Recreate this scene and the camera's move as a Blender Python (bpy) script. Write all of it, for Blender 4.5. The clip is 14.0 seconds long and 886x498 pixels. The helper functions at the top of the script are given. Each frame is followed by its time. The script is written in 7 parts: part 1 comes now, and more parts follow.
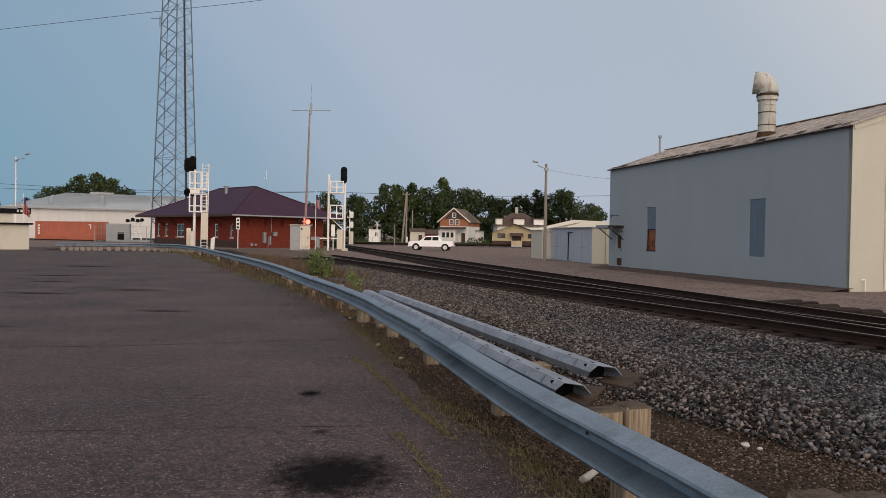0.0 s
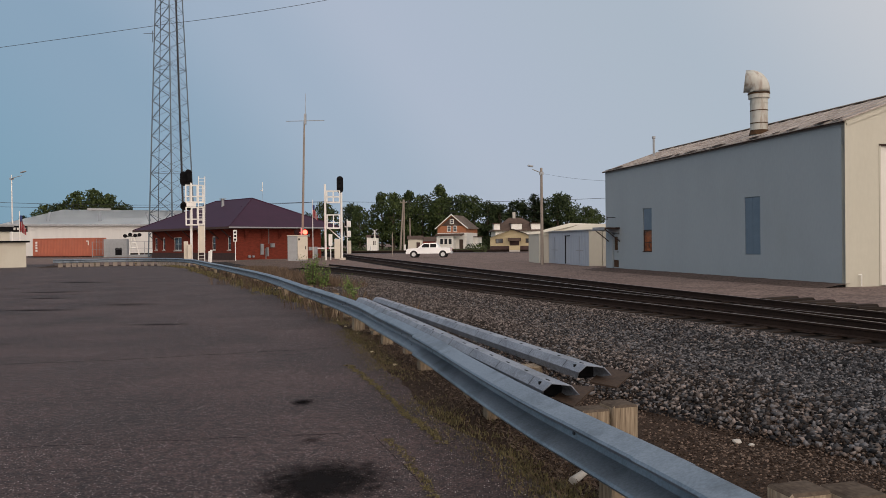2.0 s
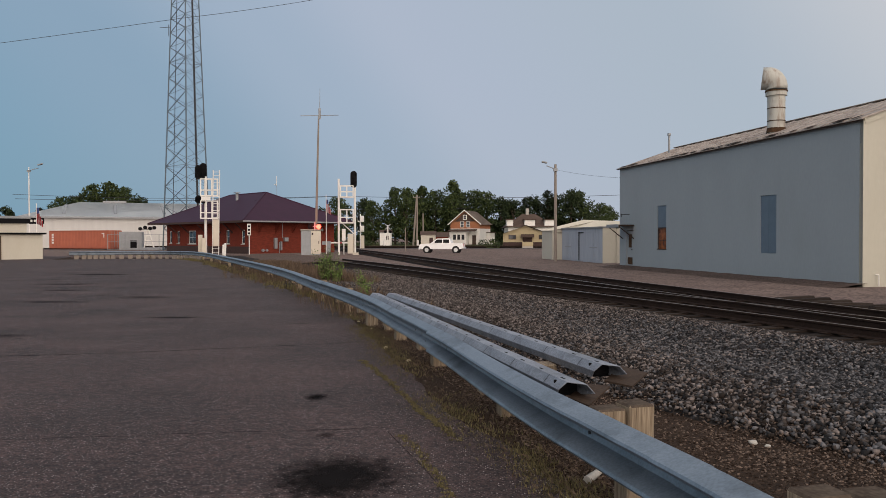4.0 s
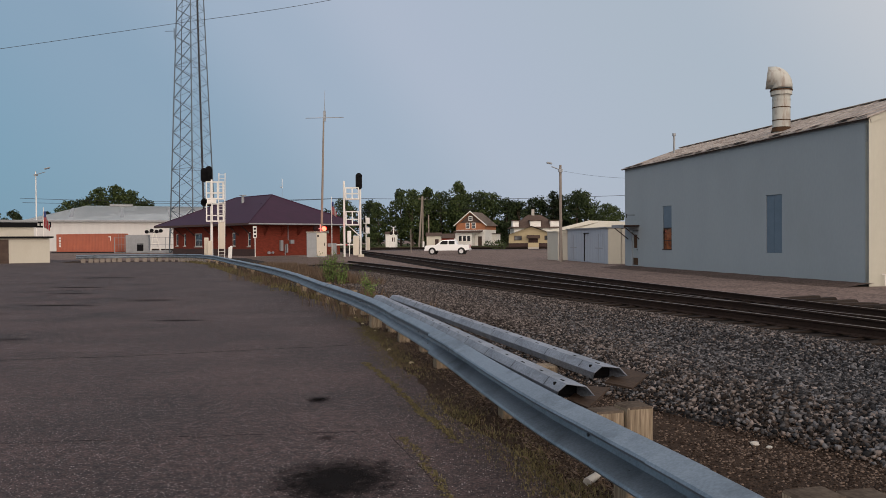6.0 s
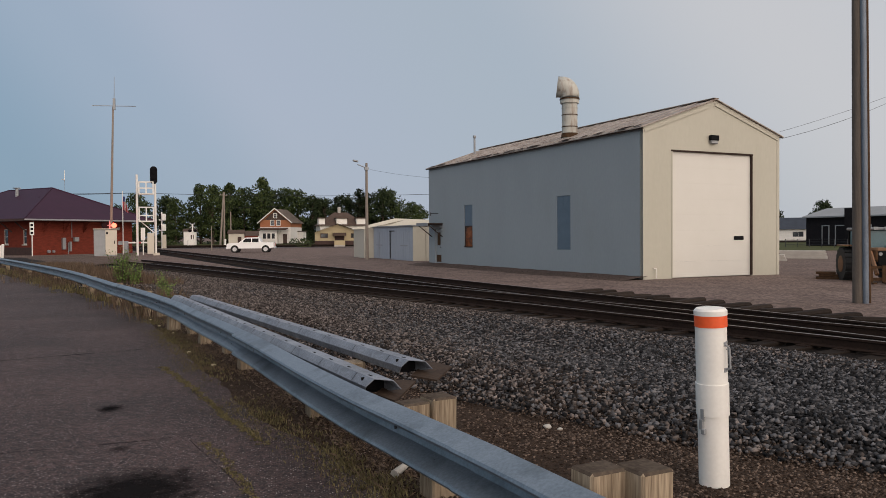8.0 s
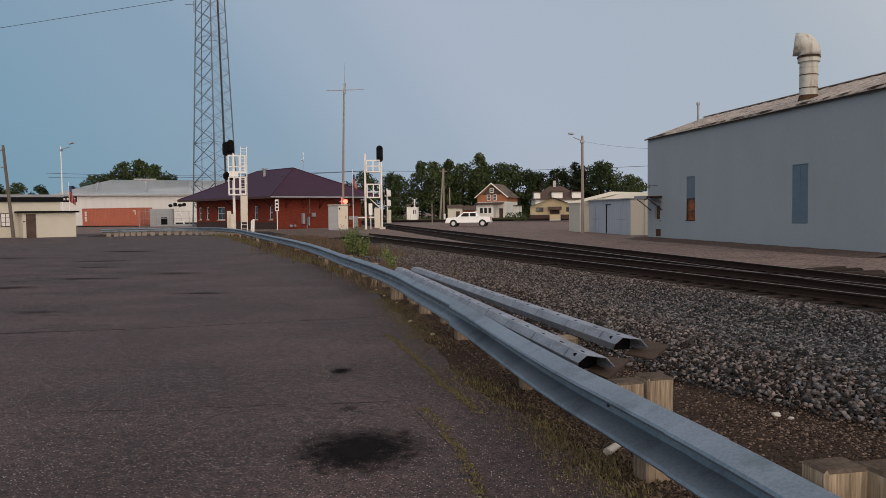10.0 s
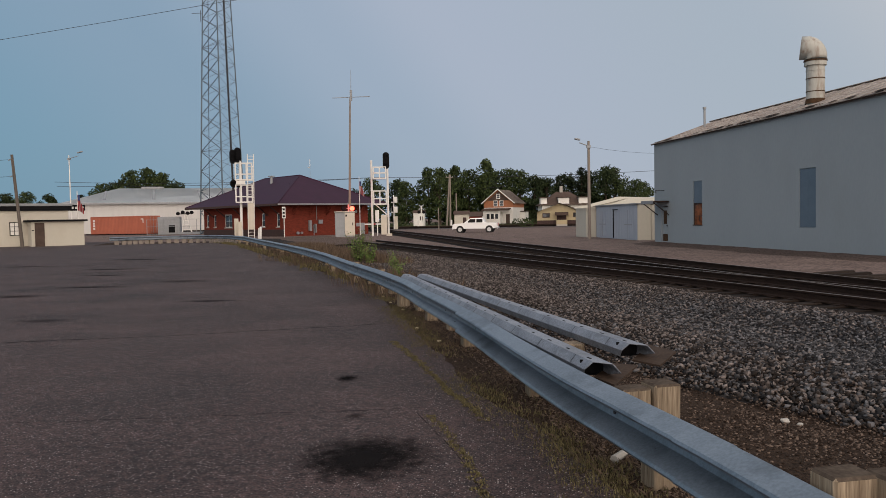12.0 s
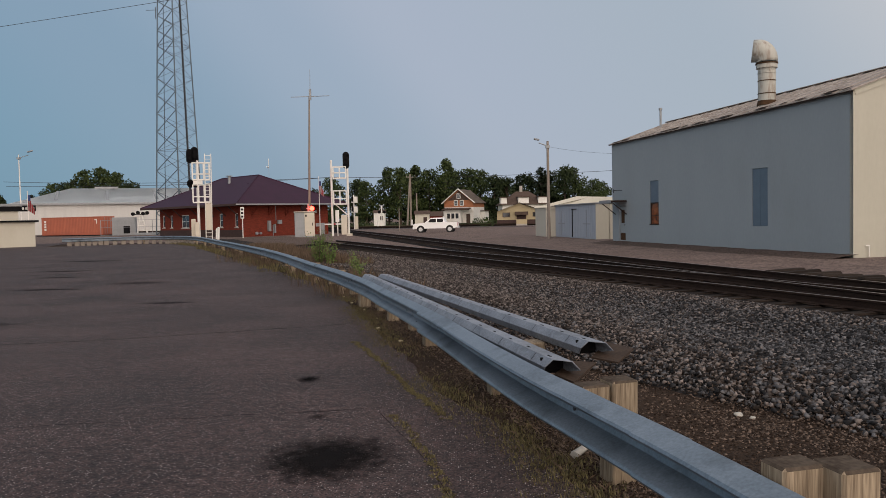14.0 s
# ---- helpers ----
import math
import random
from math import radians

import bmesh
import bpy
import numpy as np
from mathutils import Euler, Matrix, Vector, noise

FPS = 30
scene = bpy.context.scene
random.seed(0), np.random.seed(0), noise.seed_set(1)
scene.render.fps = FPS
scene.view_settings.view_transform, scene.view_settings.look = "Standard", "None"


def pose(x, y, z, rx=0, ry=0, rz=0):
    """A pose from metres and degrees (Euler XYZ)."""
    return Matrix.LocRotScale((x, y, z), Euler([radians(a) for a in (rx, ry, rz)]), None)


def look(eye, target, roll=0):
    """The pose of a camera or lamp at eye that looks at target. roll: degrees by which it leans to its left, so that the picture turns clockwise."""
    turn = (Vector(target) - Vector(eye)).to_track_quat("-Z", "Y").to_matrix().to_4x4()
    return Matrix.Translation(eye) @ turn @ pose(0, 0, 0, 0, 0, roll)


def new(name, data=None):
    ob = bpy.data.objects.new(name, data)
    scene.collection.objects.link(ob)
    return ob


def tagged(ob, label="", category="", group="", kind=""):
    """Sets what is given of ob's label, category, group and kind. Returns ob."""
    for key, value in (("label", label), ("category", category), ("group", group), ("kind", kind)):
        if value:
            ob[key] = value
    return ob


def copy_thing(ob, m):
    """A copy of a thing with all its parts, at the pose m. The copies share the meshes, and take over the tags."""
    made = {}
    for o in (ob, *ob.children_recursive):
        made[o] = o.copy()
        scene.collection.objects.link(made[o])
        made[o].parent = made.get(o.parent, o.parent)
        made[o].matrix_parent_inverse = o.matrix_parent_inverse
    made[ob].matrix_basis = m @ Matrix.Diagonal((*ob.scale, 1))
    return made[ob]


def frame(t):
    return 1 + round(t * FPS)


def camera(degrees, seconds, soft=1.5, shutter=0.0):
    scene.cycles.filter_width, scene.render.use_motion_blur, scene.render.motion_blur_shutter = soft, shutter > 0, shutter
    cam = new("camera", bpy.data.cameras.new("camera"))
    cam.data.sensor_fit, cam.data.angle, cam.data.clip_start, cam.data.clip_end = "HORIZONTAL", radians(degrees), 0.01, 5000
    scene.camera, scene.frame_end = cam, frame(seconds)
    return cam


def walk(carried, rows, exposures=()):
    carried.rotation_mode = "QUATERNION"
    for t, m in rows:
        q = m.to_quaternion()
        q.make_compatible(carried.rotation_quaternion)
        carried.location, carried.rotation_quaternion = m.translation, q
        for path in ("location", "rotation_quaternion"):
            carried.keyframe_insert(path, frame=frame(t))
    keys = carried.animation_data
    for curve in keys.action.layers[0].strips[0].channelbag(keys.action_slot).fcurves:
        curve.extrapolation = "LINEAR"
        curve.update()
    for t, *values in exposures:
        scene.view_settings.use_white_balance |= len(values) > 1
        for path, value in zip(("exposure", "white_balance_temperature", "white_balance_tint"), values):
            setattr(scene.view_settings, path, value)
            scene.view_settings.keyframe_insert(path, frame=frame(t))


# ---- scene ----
cam = camera(60.36, 14.0, soft=0.5)
PATH = [
    (0.0, (-0.1128, 0.0020, 1.6561), (-0.5675, 19.9937, 1.3061), 0.925),
    (0.5, (-0.0878, -0.0134, 1.6426), (-0.3693, 19.9846, 1.5922), 0.688),
    (1.0, (-0.0609, -0.0114, 1.6428), (-0.3299, 19.9867, 1.7017), 0.210),
    (1.5, (-0.0400, -0.0106, 1.6425), (-0.3928, 19.9863, 1.6495), -0.290),
    (2.0, (-0.0072, 0.0100, 1.6339), (-0.4311, 20.0048, 1.4642), -0.614),
    (2.5, (-0.0119, 0.0086, 1.6357), (-0.4391, 20.0008, 1.2741), -0.511),
    (3.0, (-0.0356, 0.0239, 1.6383), (-0.5046, 20.0149, 1.2656), -0.038),
    (3.5, (-0.0340, 0.0213, 1.6409), (-0.6848, 20.0082, 1.3241), 0.089),
    (6.0, (0.0189, 0.0160, 1.6530), (-0.8959, 19.9935, 1.4035), -0.412),
    (6.5, (0.0463, -0.0083, 1.6523), (-0.6778, 19.9770, 1.4020), -0.518),
    (6.8, (0.0299, -0.0131, 1.6563), (0.1117, 19.9846, 1.3680), -0.424),
    (7.0, (0.0190, -0.0163, 1.6589), (1.2481, 19.9441, 1.3955), -0.587),
    (7.2, (0.0033, -0.0225, 1.6562), (2.5645, 19.8113, 1.4070), -0.927),
    (7.5, (-0.0202, -0.0317, 1.6521), (4.2924, 19.4957, 1.3616), -1.280),
    (7.7, (-0.0093, -0.0231, 1.6507), (5.0985, 19.3114, 1.3535), -1.458),
    (8.0, (0.0072, -0.0103, 1.6486), (4.1207, 19.5591, 1.3041), -0.364),
    (8.2, (0.0226, 0.0036, 1.6474), (2.8184, 19.8023, 1.2087), 0.336),
    (8.5, (0.0458, 0.0244, 1.6456), (1.4917, 19.9599, 0.9493), 0.614),
    (8.7, (0.0428, 0.0216, 1.6461), (0.7498, 19.9926, 0.8351), 0.741),
    (9.0, (0.0383, 0.0174, 1.6468), (-0.9016, 19.9707, 0.6559), 0.604),
    (11.5, (0.0253, 0.0091, 1.6600), (-1.6159, 19.9209, 0.7502), -1.105),
    (12.0, (0.0419, 0.0224, 1.6568), (-1.6166, 19.9371, 0.8486), -1.101),
    (12.5, (0.0432, 0.0090, 1.6562), (-1.5467, 19.9310, 0.8904), -0.999),
    (13.0, (0.0502, -0.0142, 1.6608), (-1.2400, 19.9277, 0.8497), -0.947),
    (13.5, (0.0422, -0.0277, 1.6604), (-0.8530, 19.9360, 0.8531), -1.165),
    (14.0, (0.0372, -0.0198, 1.6625), (-0.5907, 19.9528, 0.8256), -1.262),
]
walk(cam, [(t, look(eye, target, roll)) for t, eye, target, roll in PATH],
     exposures=[(0.0, 0.0), (6.7, 0.0), (7.3, -0.07), (8.1, -0.07), (8.7, -0.09), (14.0, -0.09)])

# ---------------------------------------------------------------- light
world = bpy.data.worlds.new("dusk_world")
scene.world = world
world.use_nodes = True
wn, wl = world.node_tree.nodes, world.node_tree.links
wn.clear()
sky = wn.new("ShaderNodeTexSky")
sky.sky_type = "NISHITA"
sky.sun_disc = False
sky.sun_elevation = radians(3.0)
sky.sun_rotation = radians(150)
sky.air_density, sky.dust_density, sky.ozone_density = 1.0, 0.6, 2.5
wcoord = wn.new("ShaderNodeTexCoord")
wsep = wn.new("ShaderNodeSeparateXYZ")
wl.new(wcoord.outputs["Generated"], wsep.inputs[0])
# even dusk glow, paler towards the side where the sun went down
wdot = wn.new("ShaderNodeVectorMath")
wdot.operation = "DOT_PRODUCT"
wl.new(wcoord.outputs["Generated"], wdot.inputs[0])
wdot.inputs[1].default_value = (0.85, -0.05, 0.70)
wramp = wn.new("ShaderNodeMapRange")
wramp.inputs["From Min"].default_value = -0.5
wramp.inputs["From Max"].default_value = 1.0
wl.new(wdot.outputs["Value"], wramp.inputs["Value"])
wcol = wn.new("ShaderNodeValToRGB")
wcol.color_ramp.interpolation = "EASE"
SKY = [(-0.50, (0.205, 0.365, 0.500)), (-0.25, (0.280, 0.400, 0.530)), (-0.08, (0.385, 0.475, 0.600)), (0.06, (0.462, 0.525, 0.642)),
       (0.34, (0.460, 0.530, 0.618)), (0.62, (0.660, 0.665, 0.695)), (0.90, (0.610, 0.670, 0.745))]
for k, (at, c) in enumerate(SKY):
    el = wcol.color_ramp.elements[k] if k < 1 else wcol.color_ramp.elements.new((at + 0.5) / 1.5)
    el.position = (at + 0.5) / 1.5
    el.color = c + (1,)
wcol.color_ramp.elements[-1].color = SKY[-1][1] + (1,)
wl.new(wramp.outputs[0], wcol.inputs[0])
wsum = wn.new("ShaderNodeMix")
wsum.data_type = "RGBA"
wsum.inputs[0].default_value = 0.12
wl.new(wcol.outputs[0], wsum.inputs[6])
wscale = wn.new("ShaderNodeVectorMath")
wscale.operation = "SCALE"
wscale.inputs["Scale"].default_value = 0.10
wl.new(sky.outputs[0], wscale.inputs[0])
wl.new(wscale.outputs[0], wsum.inputs[7])
# the bright afterglow of the set sun, behind and to the right of the way
gdot = wn.new("ShaderNodeVectorMath")
gdot.operation = "DOT_PRODUCT"
wl.new(wcoord.outputs["Generated"], gdot.inputs[0])
gdot.inputs[1].default_value = (0.22, -0.95, 0.22)
gramp = wn.new("ShaderNodeMapRange")
gramp.inputs["From Min"].default_value = 0.0
gramp.inputs["From Max"].default_value = 1.0
gramp.interpolation_type = "SMOOTHSTEP"
wl.new(gdot.outputs["Value"], gramp.inputs["Value"])
gcol = wn.new("ShaderNodeVectorMath")
gcol.operation = "SCALE"
gcol.inputs[0].default_value = (1.75, 1.42, 1.17)
wl.new(gramp.outputs[0], gcol.inputs["Scale"])
gsum = wn.new("ShaderNodeVectorMath")
gsum.operation = "ADD"
wl.new(wsum.outputs[2], gsum.inputs[0])
wl.new(gcol.outputs[0], gsum.inputs[1])
wbg = wn.new("ShaderNodeBackground")
wbg.inputs["Strength"].default_value = 1.0
wl.new(gsum.outputs[0], wbg.inputs["Color"])
wout = wn.new("ShaderNodeOutputWorld")
wl.new(wbg.outputs[0], wout.inputs[0])

sun_lamp = bpy.data.lights.new("sun", "SUN")
sun_lamp.energy = 0.5
sun_lamp.angle = radians(40)
sun_lamp.color = (1.0, 0.80, 0.62)
sun = new("sun", sun_lamp)
sun.matrix_world = look((60, -90, 22), (0, 0, 0))


# ---------------------------------------------------------------- materials
def mat(name, c1, c2=None, rough=0.7, metal=0.0, scale=3.0, fine=40.0, bump=0.15, stain=None, stain_scale=0.6, stain_amount=0.4,
        stretch=(1, 1, 1), per_object=0.0, spec=0.5):
    """A surface with grain at two scales, stains and relief."""
    m = bpy.data.materials.new(name)
    m.use_nodes = True
    n, l = m.node_tree.nodes, m.node_tree.links
    b = n["Principled BSDF"]
    c2 = c2 or tuple(min(1, v * 0.75) for v in c1[:3]) + (1,)
    co = n.new("ShaderNodeTexCoord")
    mp = n.new("ShaderNodeMapping")
    mp.inputs["Scale"].default_value = stretch
    l.new(co.outputs["Object"], mp.inputs[0])
    n1 = n.new("ShaderNodeTexNoise")
    n1.inputs["Scale"].default_value = scale
    n1.inputs["Detail"].default_value = 6
    l.new(mp.outputs[0], n1.inputs["Vector"])
    n2 = n.new("ShaderNodeTexNoise")
    n2.inputs["Scale"].default_value = fine
    n2.inputs["Detail"].default_value = 3
    l.new(mp.outputs[0], n2.inputs["Vector"])
    add = n.new("ShaderNodeMath")
    add.operation = "ADD"
    l.new(n1.outputs[0], add.inputs[0])
    l.new(n2.outputs[0], add.inputs[1])
    rng = n.new("ShaderNodeMapRange")
    rng.inputs["From Min"].default_value, rng.inputs["From Max"].default_value = 0.72, 1.28
    l.new(add.outputs[0], rng.inputs["Value"])
    mix = n.new("ShaderNodeMix")
    mix.data_type = "RGBA"
    mix.inputs[6].default_value, mix.inputs[7].default_value = c1, c2
    l.new(rng.outputs[0], mix.inputs[0])
    col = mix.outputs[2]
    if stain:
        n3 = n.new("ShaderNodeTexNoise")
        n3.inputs["Scale"].default_value = stain_scale
        n3.inputs["Detail"].default_value = 8
        n3.inputs["Roughness"].default_value = 0.65
        l.new(mp.outputs[0], n3.inputs["Vector"])
        r3 = n.new("ShaderNodeMapRange")
        r3.inputs["From Min"].default_value, r3.inputs["From Max"].default_value = 0.52, 0.72
        r3.inputs["To Max"].default_value = stain_amount
        l.new(n3.outputs[0], r3.inputs["Value"])
        m3 = n.new("ShaderNodeMix")
        m3.data_type = "RGBA"
        l.new(r3.outputs[0], m3.inputs[0])
        l.new(col, m3.inputs[6])
        m3.inputs[7].default_value = stain
        col = m3.outputs[2]
    if per_object:
        oi = n.new("ShaderNodeObjectInfo")
        hv = n.new("ShaderNodeHueSaturation")
        r4 = n.new("ShaderNodeMapRange")
        r4.inputs["To Min"].default_value, r4.inputs["To Max"].default_value = 1 - per_object, 1 + per_object
        l.new(oi.outputs["Random"], r4.inputs["Value"])
        l.new(r4.outputs[0], hv.inputs["Value"])
        l.new(col, hv.inputs["Color"])
        col = hv.outputs[0]
    l.new(col, b.inputs["Base Color"])
    b.inputs["Roughness"].default_value = rough
    b.inputs["Metallic"].default_value = metal
    b.inputs["Specular IOR Level"].default_value = spec
    if bump:
        bp = n.new("ShaderNodeBump")
        bp.inputs["Strength"].default_value = bump
        bp.inputs["Distance"].default_value = 0.02
        l.new(n2.outputs[0], bp.inputs["Height"])
        l.new(bp.outputs[0], b.inputs["Normal"])
    return m


def island_mat(name, c1, c2, rough=0.9, bump=0.3, skew=1.0, spec=0.3):
    """Loose pieces in one mesh: each piece takes its own shade."""
    m = mat(name, c1, c2, rough=rough, bump=bump, spec=spec)
    n, l = m.node_tree.nodes, m.node_tree.links
    g = n.new("ShaderNodeNewGeometry")
    mx = n.new("ShaderNodeMix")
    mx.data_type = "RGBA"
    mx.inputs[6].default_value, mx.inputs[7].default_value = c1, c2
    pw = n.new("ShaderNodeMath")
    pw.operation = "POWER"
    pw.inputs[1].default_value = skew
    l.new(g.outputs["Random Per Island"], pw.inputs[0])
    l.new(pw.outputs[0], mx.inputs[0])
    l.new(mx.outputs[2], n["Principled BSDF"].inputs["Base Color"])
    return m


def leaf_mat(name, c1, c2):
    m = island_mat(name, c1, c2, rough=0.7, bump=0)
    b = m.node_tree.nodes["Principled BSDF"]
    b.inputs["Specular IOR Level"].default_value = 0.2
    return m


def glow(name, color, strength):
    m = bpy.data.materials.new(name)
    m.use_nodes = True
    b = m.node_tree.nodes["Principled BSDF"]
    b.inputs["Base Color"].default_value = color
    b.inputs["Emission Color"].default_value = color
    b.inputs["Emission Strength"].default_value = strength
    return m


def glass(name, tint):
    m = bpy.data.materials.new(name)
    m.use_nodes = True
    b = m.node_tree.nodes["Principled BSDF"]
    b.inputs["Base Color"].default_value = tint
    b.inputs["Roughness"].default_value = 0.06
    b.inputs["Specular IOR Level"].default_value = 0.8
    return m


def asphalt_mat():
    m = mat("asphalt", (0.065, 0.0392, 0.0358, 1), (0.016, 0.0095, 0.0090, 1), rough=0.80, scale=0.5, fine=11, bump=0.0,
            stain=(0.036, 0.027, 0.026, 1), stain_scale=0.35, stain_amount=0.5, spec=0.38)
    n, l = m.node_tree.nodes, m.node_tree.links
    b = n["Principled BSDF"]
    base = b.inputs["Base Color"].links[0].from_socket
    co = n.new("ShaderNodeTexCoord")
    # pale stones of the aggregate
    v = n.new("ShaderNodeTexVoronoi")
    v.inputs["Scale"].default_value = 62
    l.new(co.outputs["Object"], v.inputs["Vector"])
    r = n.new("ShaderNodeMapRange")
    r.inputs["From Min"].default_value, r.inputs["From Max"].default_value = 0.20, 0.38
    r.inputs["To Min"].default_value, r.inputs["To Max"].default_value = 1.0, 0.0
    l.new(v.outputs["Distance"], r.inputs["Value"])
    sepc = n.new("ShaderNodeSeparateColor")
    l.new(v.outputs["Color"], sepc.inputs[0])
    g = n.new("ShaderNodeMapRange")
    g.inputs["From Min"].default_value, g.inputs["From Max"].default_value = 0.66, 1.0
    l.new(sepc.outputs[0], g.inputs["Value"])
    mul = n.new("ShaderNodeMath")
    mul.operation = "MULTIPLY"
    l.new(r.outputs[0], mul.inputs[0])
    l.new(g.outputs[0], mul.inputs[1])
    mx = n.new("ShaderNodeMix")
    mx.data_type = "RGBA"
    l.new(mul.outputs[0], mx.inputs[0])
    mx.inputs[7].default_value = (0.52, 0.45, 0.42, 1)
    # every grain of the binder has its own shade
    v2 = n.new("ShaderNodeTexVoronoi")
    v2.inputs["Scale"].default_value = 85
    l.new(co.outputs["Object"], v2.inputs["Vector"])
    sep2 = n.new("ShaderNodeSeparateColor")
    l.new(v2.outputs["Color"], sep2.inputs[0])
    r2 = n.new("ShaderNodeMapRange")
    r2.inputs["To Min"].default_value, r2.inputs["To Max"].default_value = 0.2, 1.9
    l.new(sep2.outputs[1], r2.inputs["Value"])
    hv2 = n.new("ShaderNodeHueSaturation")
    l.new(r2.outputs[0], hv2.inputs["Value"])
    l.new(base, hv2.inputs["Color"])
    base = hv2.outputs[0]
    l.new(base, mx.inputs[6])
    # streaks and hair cracks
    mp = n.new("ShaderNodeMapping")
    mp.inputs["Scale"].default_value = (0.25, 1.3, 1)
    mp.inputs["Rotation"].default_value = (0, 0, radians(-18))
    l.new(co.outputs["Object"], mp.inputs[0])
    w = n.new("ShaderNodeTexNoise")
    w.inputs["Scale"].default_value = 1.0
    w.inputs["Detail"].default_value = 9
    w.inputs["Roughness"].default_value = 0.7
    l.new(mp.outputs[0], w.inputs["Vector"])
    rw = n.new("ShaderNodeMapRange")
    rw.inputs["From Min"].default_value, rw.inputs["From Max"].default_value = 0.35, 0.68
    rw.inputs["To Min"].default_value, rw.inputs["To Max"].default_value = 1.15, 0.80
    l.new(w.outputs[0], rw.inputs["Value"])
    hv = n.new("ShaderNodeHueSaturation")
    l.new(rw.outputs[0], hv.inputs["Value"])
    l.new(mx.outputs[2], hv.inputs["Color"])
    l.new(hv.outputs[0], b.inputs["Base Color"])
    bp = n.new("ShaderNodeBump")
    bp.inputs["Strength"].default_value = 0.9
    bp.inputs["Distance"].default_value = 0.008
    l.new(v.outputs["Distance"], bp.inputs["Height"])
    l.new(bp.outputs[0], b.inputs["Normal"])
    return m


def gravel_mat(name, c1, c2, cell=16, patch=(0.10, 0.075, 0.06, 1), bump=0.9):
    m = mat(name, c1, c2, rough=0.95, scale=0.7, fine=9, bump=0, stain=patch, stain_scale=0.28, stain_amount=0.7, spec=0.08)
    n, l = m.node_tree.nodes, m.node_tree.links
    b = n["Principled BSDF"]
    base = b.inputs["Base Color"].links[0].from_socket
    co = n.new("ShaderNodeTexCoord")
    v = n.new("ShaderNodeTexVoronoi")
    v.inputs["Scale"].default_value = cell
    l.new(co.outputs["Object"], v.inputs["Vector"])
    sepc = n.new("ShaderNodeSeparateColor")
    l.new(v.outputs["Color"], sepc.inputs[0])
    r = n.new("ShaderNodeMapRange")
    r.inputs["To Min"].default_value, r.inputs["To Max"].default_value = 0.6, 1.45
    l.new(sepc.outputs[0], r.inputs["Value"])
    hv = n.new("ShaderNodeHueSaturation")
    l.new(r.outputs[0], hv.inputs["Value"])
    l.new(base, hv.inputs["Color"])
    l.new(hv.outputs[0], b.inputs["Base Color"])
    bp = n.new("ShaderNodeBump")
    bp.inputs["Strength"].default_value = bump
    bp.inputs["Distance"].default_value = 0.02
    bp.invert = True
    l.new(v.outputs["Distance"], bp.inputs["Height"])
    l.new(bp.outputs[0], b.inputs["Normal"])
    return m


ASPHALT = asphalt_mat()
GRAVEL = gravel_mat("gravel_yard", (0.178, 0.133, 0.117, 1), (0.112, 0.083, 0.074, 1), cell=14)
DIRT = gravel_mat("dirt_verge", (0.058, 0.039, 0.028, 1), (0.034, 0.023, 0.017, 1), cell=62, patch=(0.05, 0.036, 0.028, 1))
BALLAST_BED = gravel_mat("ballast_bed", (0.034, 0.031, 0.030, 1), (0.018, 0.017, 0.017, 1), cell=30, patch=(0.025, 0.02, 0.018, 1))
DARK_BED = gravel_mat("dark_ballast", (0.012, 0.009, 0.0075, 1), (0.007, 0.0055, 0.005, 1), cell=22, patch=(0.012, 0.009, 0.008, 1))
GRASS = mat("lawn", (0.042, 0.055, 0.018, 1), (0.070, 0.068, 0.028, 1), spec=0.1, rough=0.95, scale=0.3, fine=6, bump=0.5)
STONE = island_mat("ballast_stone", (0.010, 0.010, 0.011, 1), (0.165, 0.160, 0.166, 1), skew=2.7, spec=0.15)
STONE_BROWN = island_mat("brown_ballast_stone", (0.018, 0.014, 0.012, 1), (0.235, 0.198, 0.182, 1), skew=2.5, spec=0.12)
PEBBLE = island_mat("brown_pebble", (0.022, 0.014, 0.010, 1), (0.200, 0.148, 0.118, 1), skew=2.0, spec=0.1)
GALV = mat("galvanised_steel", (0.235, 0.275, 0.318, 1), (0.145, 0.176, 0.208, 1), rough=0.45, metal=0.55, scale=2.5, fine=60, bump=0.05,
           stain=(0.070, 0.084, 0.098, 1), stain_scale=2.6, stain_amount=0.85)
GALV_OLD = mat("weathered_zinc", (0.29, 0.31, 0.35, 1), (0.14, 0.15, 0.175, 1), rough=0.6, metal=0.4, scale=5, fine=50, bump=0.08,
               stain=(0.13, 0.14, 0.15, 1), stain_scale=3, stain_amount=0.7)
RUST = mat("rusty_plate", (0.085, 0.046, 0.024, 1), (0.04, 0.024, 0.014, 1), spec=0.15, rough=0.9, metal=0.0, scale=6)
BLACK = mat("black_paint", (0.006, 0.006, 0.007, 1), (0.010, 0.010, 0.011, 1), rough=0.8, spec=0.08)
BOLT = mat("dark_bolt", (0.06, 0.06, 0.065, 1), rough=0.5, metal=0.7)
POSTWOOD = mat("treated_post_wood", (0.37, 0.295, 0.205, 1), (0.12, 0.085, 0.055, 1), rough=0.9, scale=5, fine=16, stretch=(7, 7, 0.4), bump=0.3,
               stain=(0.14, 0.10, 0.06, 1), stain_scale=1.5, stain_amount=0.6, per_object=0.15)
POSTTOP = mat("grey_end_grain", (0.045, 0.033, 0.025, 1), (0.10, 0.078, 0.060, 1), rough=0.95, scale=8, spec=0.1)
